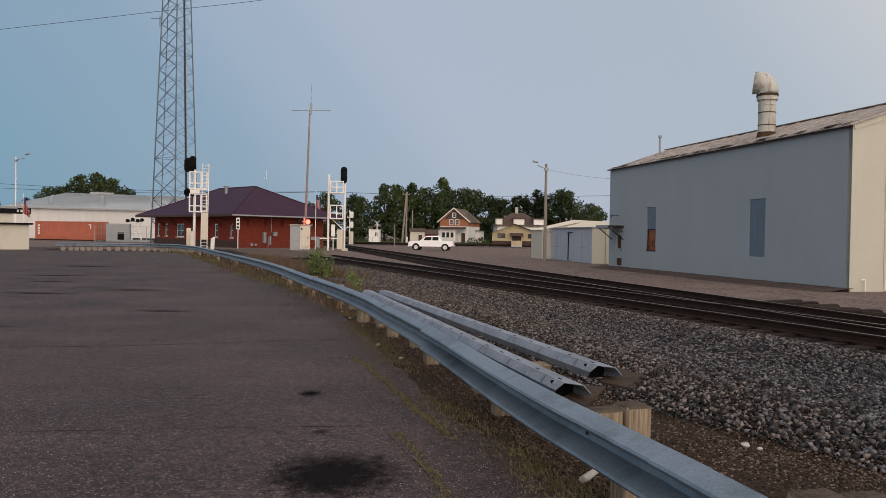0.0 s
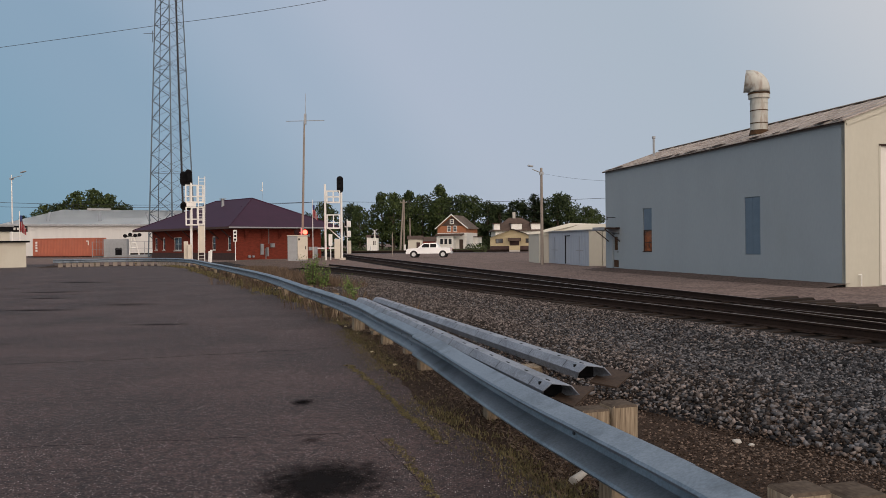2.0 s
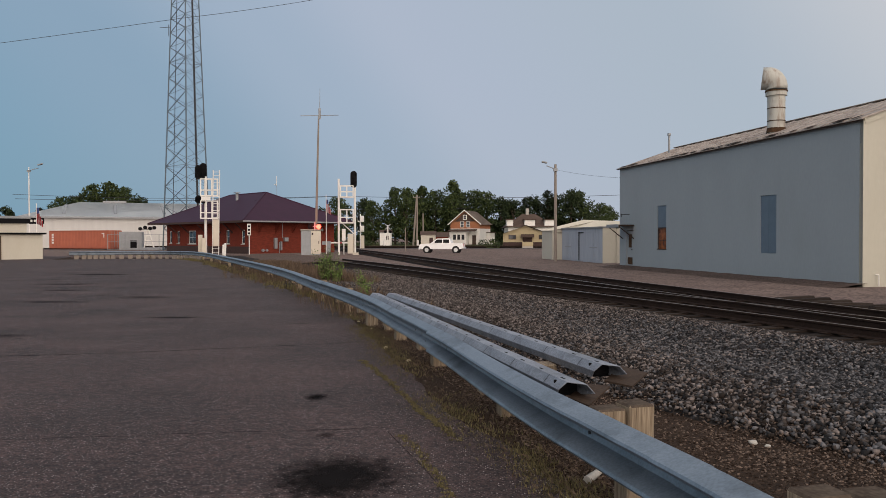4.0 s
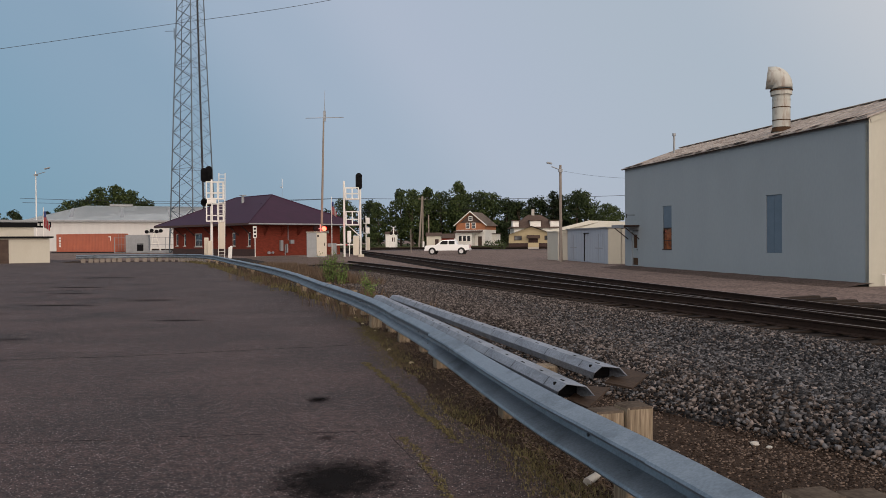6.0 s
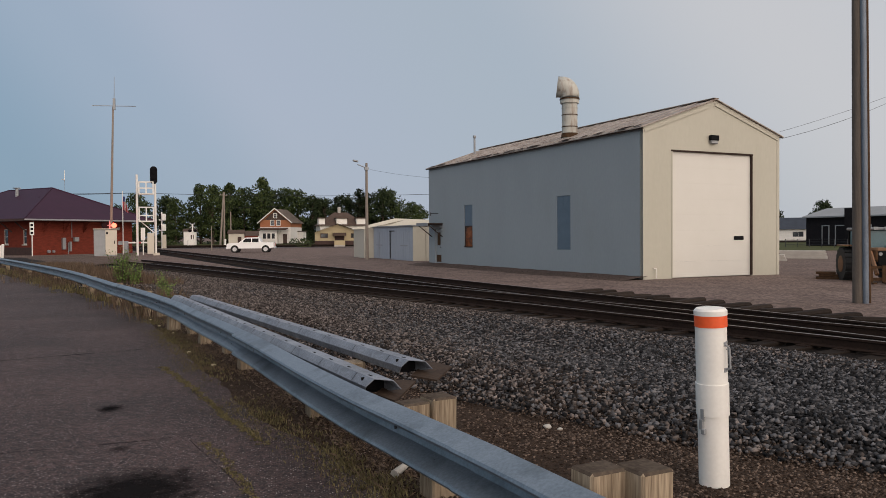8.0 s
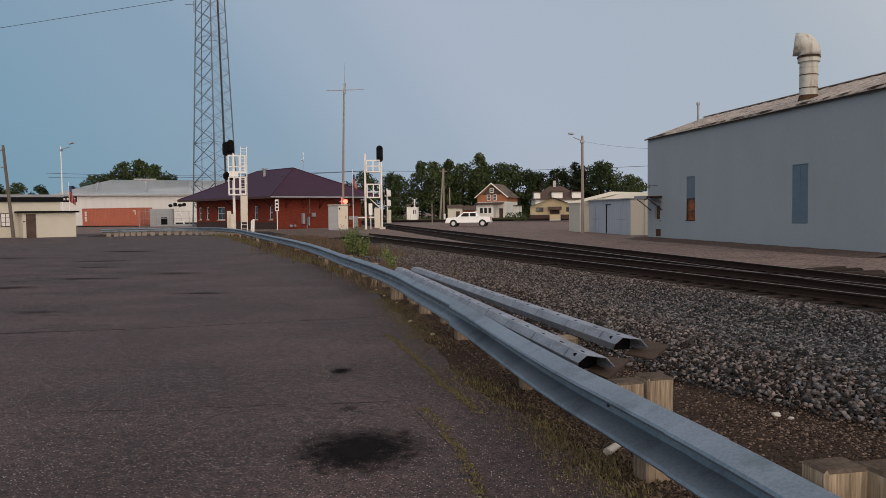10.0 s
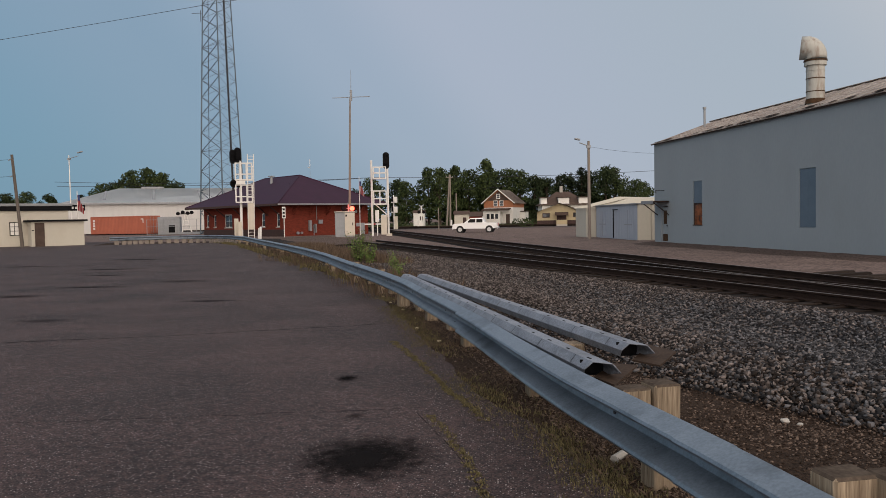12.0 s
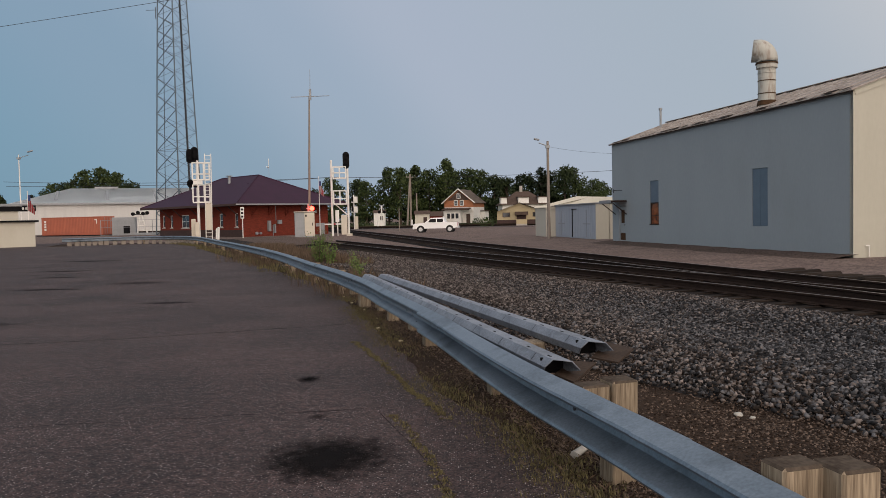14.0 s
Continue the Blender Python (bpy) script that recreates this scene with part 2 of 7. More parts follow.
TIE = mat("creosote_tie", (0.016, 0.012, 0.010, 1), (0.030, 0.023, 0.019, 1), spec=0.1, rough=0.95, scale=4, stretch=(1, 8, 8), per_object=0.3)
RAILSIDE = mat("rusty_rail", (0.018, 0.011, 0.009, 1), (0.030, 0.019, 0.014, 1), spec=0.15, rough=0.9, scale=3)
RAILTOP = mat("polished_rail_head", (0.20, 0.165, 0.145, 1), (0.12, 0.098, 0.085, 1), rough=0.42, metal=0.7, bump=0.02)
# workshop side walls, greyer and darker than its gable
WALLGREY = mat("grey_steel", (0.264, 0.300, 0.322, 1), (0.244, 0.278, 0.300, 1), rough=0.75, scale=0.8, fine=12, bump=0.03,
               stain=(0.215, 0.246, 0.252, 1), stain_scale=0.5, stain_amount=0.35, stretch=(1, 1, 0.35))
WALLCREAM = mat("cream_painted_steel", (0.485, 0.455, 0.380, 1), (0.460, 0.430, 0.357, 1), rough=0.65, scale=0.8, fine=9, bump=0.015,
                stain=(0.42, 0.375, 0.30, 1), stain_scale=0.6, stain_amount=0.4, stretch=(1, 1, 0.4))
GABLE = mat("cream_gable_steel", (0.435, 0.420, 0.350, 1), (0.405, 0.390, 0.325, 1), rough=0.65, scale=0.8, fine=9, bump=0.015,
            stain=(0.37, 0.345, 0.28, 1), stain_scale=0.6, stain_amount=0.4, stretch=(1, 1, 0.4))
SHEDGREY = mat("pale_grey_planks", (0.36, 0.39, 0.44, 1), (0.30, 0.33, 0.38, 1), rough=0.8, scale=1.5, stretch=(4, 4, 0.5), stain=(0.25, 0.27, 0.30, 1), stain_amount=0.5)
DOORWHITE = mat("white_door_panel", (0.605, 0.590, 0.545, 1), (0.577, 0.562, 0.515, 1), rough=0.55, scale=1.2, bump=0.02)
ROOFTIN = mat("old_tin_roof", (0.37, 0.33, 0.295, 1), (0.19, 0.155, 0.135, 1), rough=0.85, metal=0.1, scale=2.2, fine=12,
              stain=(0.10, 0.055, 0.038, 1), stain_scale=1.9, stain_amount=0.95, bump=0.2)
TRIMDARK = mat("dark_rust_brown", (0.05, 0.032, 0.025, 1), (0.028, 0.020, 0.018, 1), spec=0.1, rough=0.9, scale=4)
PATCH = mat("blue_grey_panel", (0.105, 0.150, 0.195, 1), (0.080, 0.118, 0.160, 1), rough=0.5, scale=2, bump=0.03)
GLASS = glass("dark_window_glass", (0.03, 0.035, 0.04, 1))
GLASS_WARM = mat("dark_amber_pane", (0.012, 0.009, 0.008, 1), (0.30, 0.095, 0.030, 1), rough=0.12, scale=2.2, fine=3.5, bump=0)
PLATE = mat("bent_rusty_plate", (0.060, 0.038, 0.026, 1), (0.030, 0.020, 0.014, 1), rough=0.85, scale=6, spec=0.2)
WHITE = mat("white_paint", (0.74, 0.72, 0.68, 1), (0.66, 0.64, 0.60, 1), rough=0.55, scale=3, bump=0.03,
            stain=(0.5, 0.46, 0.4, 1), stain_scale=2, stain_amount=0.4)
PVC = mat("white_pvc_pipe", (0.78, 0.76, 0.72, 1), (0.72, 0.70, 0.66, 1), rough=0.4, scale=4, bump=0.02,
          stain=(0.55, 0.53, 0.5, 1), stain_scale=3, stain_amount=0.3)
ORANGE = mat("orange_reflective_tape", (0.80, 0.11, 0.025, 1), (0.70, 0.09, 0.02, 1), rough=0.45, bump=0.02)
BRICK = mat("red_brick", (0.205, 0.044, 0.027, 1), (0.115, 0.026, 0.018, 1), spec=0.1, rough=0.9, scale=2, fine=14, stretch=(1, 1, 3), bump=0.3)
PURPLE = mat("maroon_metal_roof", (0.036, 0.0085, 0.025, 1), (0.026, 0.0065, 0.019, 1), spec=0.22, rough=0.6, scale=1.0, bump=0.04)
ORANGEBOX = mat("orange_container_paint", (0.40, 0.115, 0.062, 1), (0.33, 0.092, 0.052, 1), rough=0.7, scale=1.0,
                stain=(0.30, 0.10, 0.07, 1), stain_scale=0.8, stain_amount=0.5)
WOODPOLE = mat("grey_utility_pole", (0.135, 0.112, 0.092, 1), (0.075, 0.062, 0.052, 1), rough=0.95, scale=3, stretch=(6, 6, 0.4), bump=0.3)
PALEPOLE = mat("pale_pole", (0.26, 0.22, 0.185, 1), (0.18, 0.15, 0.125, 1), rough=0.9, scale=3, stretch=(6, 6, 0.4))
CABINET = mat("cream_cabinet", (0.56, 0.50, 0.41, 1), (0.50, 0.45, 0.37, 1), rough=0.6, scale=2)
GREYBOX = mat("grey_equipment", (0.30, 0.31, 0.32, 1), (0.24, 0.25, 0.26, 1), rough=0.6, metal=0.3)
OLDSHINGLE = mat("weathered_pale_shingles", (0.26, 0.215, 0.185, 1), (0.17, 0.14, 0.12, 1), rough=0.95, scale=2, spec=0.1)
STEEL = mat("tower_steel", (0.115, 0.145, 0.170, 1), (0.075, 0.098, 0.115, 1), rough=0.6, metal=0.3)
DARKCABLE = mat("dark_cable", (0.025, 0.025, 0.028, 1), rough=0.7)
BARK = mat("bark", (0.09, 0.065, 0.045, 1), (0.055, 0.04, 0.03, 1), rough=0.95, scale=2, stretch=(3, 3, 0.6), bump=0.5)
LEAF_A = leaf_mat("green_leaf", (0.013, 0.026, 0.008, 1), (0.064, 0.084, 0.026, 1))
LEAF_B = leaf_mat("dark_leaf", (0.010, 0.019, 0.007, 1), (0.034, 0.048, 0.017, 1))
LEAF_C = leaf_mat("needle", (0.010, 0.018, 0.009, 1), (0.028, 0.040, 0.018, 1))
WEED = leaf_mat("weed_leaf", (0.06, 0.11, 0.025, 1), (0.15, 0.20, 0.055, 1))
STRAW = leaf_mat("dry_grass", (0.062, 0.042, 0.028, 1), (0.14, 0.098, 0.066, 1))
MOSS = leaf_mat("verge_grass", (0.058, 0.050, 0.024, 1), (0.175, 0.145, 0.066, 1))
CARWHITE = mat("white_car_paint", (0.80, 0.80, 0.79, 1), (0.78, 0.78, 0.77, 1), rough=0.25, bump=0)
RUBBER = mat("tyre_rubber", (0.02, 0.02, 0.02, 1), rough=0.9)
CHROME = mat("alloy_wheel", (0.6, 0.6, 0.6, 1), rough=0.3, metal=0.9, bump=0)
TAN = mat("tan_siding", (0.40, 0.335, 0.205, 1), (0.35, 0.29, 0.175, 1), rough=0.85, scale=2, stretch=(1, 1, 5))
SHINGLE = mat("brown_shingles", (0.095, 0.068, 0.056, 1), (0.060, 0.043, 0.036, 1), spec=0.1, rough=0.95, scale=2)
# dark brick, also the painted shade on the depot's long side
DARKBRICK_SHADE = mat("dark_and_shaded_brick", (0.06, 0.032, 0.027, 1), (0.035, 0.02, 0.018, 1), rough=0.9)
ORANGEWOOD = mat("orange_brown_siding", (0.36, 0.14, 0.06, 1), (0.25, 0.10, 0.05, 1), rough=0.85, scale=2, stretch=(1, 1, 6))
WAREWHITE = mat("white_corrugated_wall", (0.56, 0.55, 0.53, 1), (0.48, 0.47, 0.46, 1), rough=0.6, scale=0.4, stretch=(3, 3, 0.5))
WAREROOF = mat("grey_metal_roof", (0.62, 0.64, 0.64, 1), (0.54, 0.56, 0.57, 1), rough=0.5, metal=0.2, scale=0.2)
BLUEDARK = mat("dark_navy_siding", (0.010, 0.010, 0.012, 1), (0.017, 0.015, 0.017, 1), rough=0.9, spec=0.08)
VENT = mat("rust_streaked_cream", (0.43, 0.425, 0.385, 1), (0.375, 0.37, 0.33, 1), rough=0.7, scale=2, fine=9, bump=0.05,
           stain=(0.16, 0.085, 0.05, 1), stain_scale=1.6, stain_amount=0.8, stretch=(2.5, 2.5, 0.5))
SHEDRED = mat("red_brown_siding", (0.050, 0.020, 0.016, 1), (0.032, 0.014, 0.012, 1), rough=0.85, spec=0.1)
CROSSDIRT = gravel_mat("packed_dirt", (0.120, 0.088, 0.074, 1), (0.080, 0.058, 0.048, 1), cell=18, patch=(0.07, 0.055, 0.045, 1))
TRACTOR = mat("faded_tractor_paint", (0.20, 0.090, 0.030, 1), (0.11, 0.055, 0.026, 1), rough=0.7, scale=5, stain=(0.05, 0.035, 0.025, 1), stain_amount=0.6)
CABGLASS = mat("tinted_cab_glass", (0.10, 0.17, 0.19, 1), (0.07, 0.12, 0.14, 1), rough=0.12, bump=0)
GREYROOF = mat("dull_grey_roof", (0.27, 0.28, 0.29, 1), (0.21, 0.22, 0.23, 1), rough=0.7, scale=0.4, spec=0.2)
CONCRETE = mat("concrete", (0.42, 0.39, 0.35, 1), (0.33, 0.31, 0.28, 1), rough=0.9, scale=1.5)
FLAGRED = mat("flag_red", (0.42, 0.05, 0.06, 1), rough=0.8, bump=0)
FLAGBLUE = mat("flag_blue", (0.03, 0.05, 0.16, 1), rough=0.8, bump=0)
OIL = mat("crack_filler", (0.008, 0.007, 0.007, 1), (0.014, 0.012, 0.012, 1), rough=0.95, spec=0.05)
CABLEGUARD = mat("blue_grey_cable_guard", (0.15, 0.18, 0.22, 1), (0.10, 0.12, 0.15, 1), rough=0.5, metal=0.4, scale=2)
CARGLASS = glass("tinted_car_glass", (0.008, 0.009, 0.010, 1))
CARGLASS.node_tree.nodes["Principled BSDF"].inputs["Specular IOR Level"].default_value = 0.25
SLATE = mat("blue_grey_shingles", (0.055, 0.065, 0.085, 1), (0.04, 0.047, 0.06, 1), rough=0.9, scale=1, spec=0.1)
DIRTFOOT = gravel_mat("dark_wall_dirt", (0.098, 0.072, 0.062, 1), (0.062, 0.046, 0.040, 1), cell=20, patch=(0.06, 0.045, 0.038, 1))
SIGNRED = glow("red_signal_lens", (1.0, 0.050, 0.030, 1), 9.0)


# ---------------------------------------------------------------- mesh helpers
def part(name, bm, material, parent=None, label=""):
    me = bpy.data.meshes.new(name)
    bm.to_mesh(me)
    bm.free()
    for mm in (material if isinstance(material, (list, tuple)) else [material]):
        me.materials.append(mm)
    ob = new(name, me)
    if parent:
        ob.parent = parent
    if label:
        ob["label"] = label
    return ob


def share(name, me, parent, m):
    ob = new(name, me)
    ob.parent = parent
    ob.matrix_basis = m
    return ob


def thing(name, m, label, category, group="", kind=""):
    ob = new(name)
    ob.empty_display_size = 0.2
    ob.matrix_basis = m
    return tagged(ob, label, category, group, kind)


def box(bm, x0, x1, y0, y1, z0, z1, m=None, bevel=0.0):
    vs = [bm.verts.new((x, y, z)) for z in (z0, z1) for y in (y0, y1) for x in (x0, x1)]
    fs = [bm.faces.new([vs[i] for i in f]) for f in ((0, 2, 3, 1), (4, 5, 7, 6), (0, 1, 5, 4), (2, 6, 7, 3), (0, 4, 6, 2), (1, 3, 7, 5))]
    if bevel:
        es = list({e for f in fs for e in f.edges})
        r = bmesh.ops.bevel(bm, geom=es, offset=bevel, segments=1, affect="EDGES")
        vs = list({v for f in r["faces"] for v in f.verts} | {v for v in vs if v.is_valid})
    if m is not None:
        bmesh.ops.transform(bm, matrix=m, verts=vs)
    return bm


def B(*a, bevel=0.0, m=None):
    return box(bmesh.new(), *a, bevel=bevel, m=m)


def tube(bm, a, b, r, r2=None, seg=8, caps=True):
    a, b = Vector(a), Vector(b)
    d = b - a
    q = d.to_track_quat("Z", "Y").to_matrix().to_4x4()
    m = Matrix.Translation((a + b) / 2) @ q
    made = bmesh.ops.create_cone(bm, cap_ends=caps, segments=seg, radius1=r, radius2=r if r2 is None else r2, depth=d.length, matrix=m)
    if seg >= 8:
        for f in {f for v in made["verts"] for f in v.link_faces}:
            f.smooth = len(f.verts) == 4
            if len(f.verts) != 4:
                for e in f.edges:
                    e.smooth = False
    return bm


def T(*a, **k):
    return tube(bmesh.new(), *a, **k)


def poly(bm, pts, z0, z1):
    """A prism over a plan outline."""
    lo = [bm.verts.new((x, y, z0)) for x, y in pts]
    hi = [bm.verts.new((x, y, z1)) for x, y in pts]
    n = len(pts)
    bm.faces.new(hi)
    bm.faces.new(lo[::-1])
    for i in range(n):
        bm.faces.new((lo[i], lo[(i + 1) % n], hi[(i + 1) % n], hi[i]))
    bmesh.ops.recalc_face_normals(bm, faces=bm.faces)
    return bm


def prism_x(bm, prof, x0, x1):
    """A closed profile of (y, z) drawn out along x."""
    a = [bm.verts.new((x0, y, z)) for y, z in prof]
    b = [bm.verts.new((x1, y, z)) for y, z in prof]
    n = len(prof)
    bm.faces.new(a[::-1])
    bm.faces.new(b)
    for i in range(n):
        bm.faces.new((a[i], a[(i + 1) % n], b[(i + 1) % n], b[i]))
    bmesh.ops.recalc_face_normals(bm, faces=bm.faces)
    return bm


def face(bm, *pts):
    bm.faces.new([bm.verts.new(p) for p in pts])
    return bm


def holed_wall(bm, x0, x1, z0, z1, y0, y1, holes):
    """A wall along x with thickness y0..y1 and rectangular openings (x0, x1, z0, z1)."""
    xs = sorted({x0, x1, *[h[0] for h in holes], *[h[1] for h in holes]})
    zs = sorted({z0, z1, *[h[2] for h in holes], *[h[3] for h in holes]})
    for i in range(len(xs) - 1):
        for j in range(len(zs) - 1):
            cx, cz = (xs[i] + xs[i + 1]) / 2, (zs[j] + zs[j + 1]) / 2
            if not any(h[0] < cx < h[1] and h[2] < cz < h[3] for h in holes):
                box(bm, xs[i], xs[i + 1], y0, y1, zs[j], zs[j + 1])
    bmesh.ops.remove_doubles(bm, verts=bm.verts, dist=1e-5)
    inner = [f for f in bm.faces if sum(1 for g in bm.faces if g is not f and (g.calc_center_median() - f.calc_center_median()).length < 1e-4)]
    bmesh.ops.delete(bm, geom=inner, context="FACES")
    bmesh.ops.recalc_face_normals(bm, faces=bm.faces)
    return bm


def window(parent, x0, x1, z0, z1, y, frame_mat, pane_mat, cols=1, rows=2, w=0.06):
    """A window in a wall that faces -y at depth y."""
    win = part("window", B(x0, x1, y - 0.03, y + 0.03, z0, z0 + w), frame_mat, parent)
    for i, a in enumerate(((x0, x1, z1 - w, z1), (x0, x0 + w, z0 + w, z1 - w), (x1 - w, x1, z0 + w, z1 - w))):
        part("frame", B(a[0], a[1], y - 0.03, y + 0.03, a[2], a[3]), frame_mat, win)
    dx, dz = (x1 - x0 - w) / cols, (z1 - z0 - w) / rows
    for i in range(1, cols):
        part("mullion", B(x0 + w / 2 + i * dx - 0.02, x0 + w / 2 + i * dx + 0.02, y - 0.02, y + 0.02, z0 + w, z1 - w), frame_mat, win)
    for j in range(1, rows):
        part("glazing_bar", B(x0 + w, x1 - w, y - 0.025, y + 0.025, z0 + w / 2 + j * dz - 0.02, z0 + w / 2 + j * dz + 0.02), frame_mat, win)
    part("pane", B(x0 + w, x1 - w, y - 0.004, y + 0.004, z0 + w, z1 - w), pane_mat, win)
    return win


# ---------------------------------------------------------------- ground, pavement, tracks
def on_line(p, d, s):
    return (p[0] + d[0] * s, p[1] + d[1] * s)


ground = tagged(part("ground", B(-1500, 1500, -300, 2600, -0.5, -0.03), GRAVEL), "brown gravel yard reaching to the horizon", "ground", kind="structure")

LOT_EDGE = [(2.6, -12), (1.65, 0), (1.08, 3.0), (0.60, 4.95), (0.27, 5.9), (-0.24, 7.1), (-1.10, 10.3), (-2.16, 14.3), (-3.38, 18.6), (-7.4, 27.4),
            (-14.6, 42.6), (-19.4, 53.6), (-22.9, 59.0), (-26.2, 61.2), (-29.2, 60.8), (-33, 58.5), (-37, 70), (-60, 72), (-90, 66), (-90, -12)]


def fine_edge(pts, step, wobble):
    out = []
    for (ax, ay), (bx, by) in zip(pts, pts[1:]):
        n = max(1, int(math.hypot(bx - ax, by - ay) / step))
        for i in range(n):
            k = i / n
            x, y = ax + (bx - ax) * k, ay + (by - ay) * k
            w = (noise.noise((x * 1.7, y * 1.7, 3)) + 0.5 * noise.noise((x * 6, y * 6, 8))) * wobble
            out.append((x + w, y))
    return out + [pts[-1]]


lot = part("parking_lot", poly(bmesh.new(), fine_edge(LOT_EDGE[:12], 0.22, 0.09) + LOT_EDGE[12:], -0.25, 0.0), ASPHALT)
tagged(lot, "old cracked dark asphalt parking lot", "pavement", kind="structure")

# dirt verge under the guard rail, gravel towards the track
verge = part("dirt_verge", poly(bmesh.new(), [(9.0, -12), (7.2, 0), (5.0, 5.5), (3.2, 9), (0.6, 14), (-2.3, 20), (-5.6, 28), (-12.6, 44), (-20, 60), (-26, 66), (-40, 66),
             (-40, 56), (-26, 60), (-19.4, 52), (-14.8, 42), (-7.9, 27), (-4.0, 18), (-1.8, 10), (-0.5, 5.8), (0.3, 3), (1.1, 0), (2.0, -12)], -0.3, -0.012), DIRT)
tagged(verge, "bare brown dirt verge with grass along the rail", "ground", kind="structure")

A0, AD = (3.41, 18.81), (-0.384, 0.9233)
B0, BD2 = (4.83, 20.58), (-0.262, 0.965)


def strip(p, d, s0, s1, offs):
    """A long bank along a line: offs are (distance to the right, height)."""
    bm = bmesh.new()
    rt = (d[1], -d[0])
    n = 140
    rows = []
    for i in range(n + 1):
        s = s0 + (s1 - s0) * i / n
        c = on_line(p, d, s)
        rows.append([bm.verts.new((c[0] + rt[0] * o, c[1] + rt[1] * o, z + 0.025 * noise.noise((c[0] + o, c[1], o * 2)))) for o, z in offs])
    for a, b in zip(rows, rows[1:]):
        for i in range(len(offs) - 1):
            bm.faces.new((a[i], a[i + 1], b[i + 1], b[i]))
    bmesh.ops.recalc_face_normals(bm, faces=bm.faces)
    return bm


BANK_O = [-6.3, -5.7, -5.0, -4.2, -3.5, -2.9, -2.3, -1.6, -1.1, -0.75, -0.45]
BANK_Z = [-0.05, 0.04, 0.15, 0.14, 0.06, 0.015, 0.06, 0.125, 0.10, 0.05, -0.1]


def bank_height(s, o):
    """Height of the stone bank beside the near track, s metres along it and o metres to its right."""
    shift = np.interp(s, [-14, -12, -10], [1.1, 0.5, 0.0])
    z = np.interp(o - np.where(o < -3.5, shift, 0), BANK_O, BANK_Z)
    calm = np.interp(s, [-2, 10], [1.0, 0.35])
    return np.where(z > -0.04, 0.02 + (z - 0.02) * calm, z)


bm = bmesh.new()
rows = []
for i in range(181):
    q = -18 + 76 * i / 180 if i else -40
    c = on_line(A0, AD, q)
    offs = np.linspace(-6.6, -0.45, 32)
    hs = bank_height(q, offs)
    rows.append([bm.verts.new((c[0] + AD[1] * o, c[1] - AD[0] * o, h - 0.02 + 0.03 * noise.noise((c[0] + o, c[1], o)))) for o, h in zip(offs.tolist(), hs.tolist())])
for a, b in zip(rows, rows[1:]):
    for i in range(31):
        bm.faces.new((a[i], a[i + 1], b[i + 1], b[i]))
bmesh.ops.recalc_face_normals(bm, faces=bm.faces)
bed = part("ballast_bank", bm, BALLAST_BED)
tagged(bed, "bank of grey crushed stone ballast beside the track", "ballast", kind="structure")
bed1 = part("track_bed", strip(A0, AD, -40, 37, [(-0.95, -0.06), (-0.7, 0.035), (2.0, 0.035), (2.6, -0.06)]), DARK_BED)
tagged(bed1, "dark ballast under the near track", "ballast", kind="structure")
bed2 = part("track_bed", strip(B0, BD2, -40, 160, [(-0.9, -0.07), (-0.6, 0.03), (2.1, 0.03), (2.9, -0.07)]), DARK_BED)
tagged(bed2, "dark ballast under the far track", "ballast", kind="structure")

cover = part("dirt_crossing", strip(A0, AD, 32.5, 61, [(-4.2, -0.06), (-2.6, 0.03), (-1.3, 0.10), (1.9, 0.10), (2.4, 0.03), (3.0, -0.06)]), CROSSDIRT)
tagged(cover, "packed brown dirt covering the end of the near track", "ground", kind="structure")

RAIL = [(-0.075, 0), (0.075, 0), (0.075, 0.012), (0.012, 0.03), (0.010, 0.115), (0.036, 0.125), (0.036, 0.150), (0.030, 0.156), (-0.030, 0.156), (-0.036, 0.150),
        (-0.036, 0.125), (-0.010, 0.115), (-0.012, 0.03), (-0.075, 0.012)]


def rail_mesh(length):
    bm = prism_x(bmesh.new(), RAIL, 0, length)
    for f in bm.faces:
        if f.normal.z > 0.9 and f.calc_center_median().z > 0.15:
            f.material_index = 1
    return bm


def railway(p, d, s0, s1, label, ties):
    ang = math.degrees(math.atan2(d[1], d[0]))
    c = on_line(p, d, s0)
    tr = thing("railway_track", pose(c[0], c[1], 0, 0, 0, ang), label, "railway track", "tracks")
    for y in (0, -1.505):
        r = part("rail", rail_mesh(s1 - s0), [RAILSIDE, RAILTOP], tr, "rusty steel rail with a polished head")
        r.matrix_basis = pose(0, y, 0.075)
    bm = B(-0.115, 0.115, -1.3, 1.3, -0.1, 0.066, bevel=0.012)
    me = bpy.data.meshes.new("tie")
    bm.to_mesh(me)
    bm.free()
    me.materials.append(TIE)
    pl = bpy.data.meshes.new("tie_plate")
    bm = B(-0.09, 0.09, -0.17, 0.17, 0.066, 0.078)
    bm.to_mesh(pl)
    bm.free()
    pl.materials.append(RAILSIDE)
    for i in range(ties):
        x = 0.3 + i * 0.52
        if x > s1 - s0:
            break
        share("tie", me, tr, pose(x, -0.75 + random.uniform(-0.05, 0.05), random.uniform(-0.012, 0.006), 0, 0, random.uniform(-1.2, 1.2)))
        if i < 110:
            for y in (0, -1.505):
                share("tie_plate", pl, tr, pose(x, y, 0))
    return tr


railway(A0, AD, -26, 36, "straight railway track with rusty rails on dark ties", 150)
railway(B0, BD2, -26, 160, "second railway track diverging towards the crossing", 150)

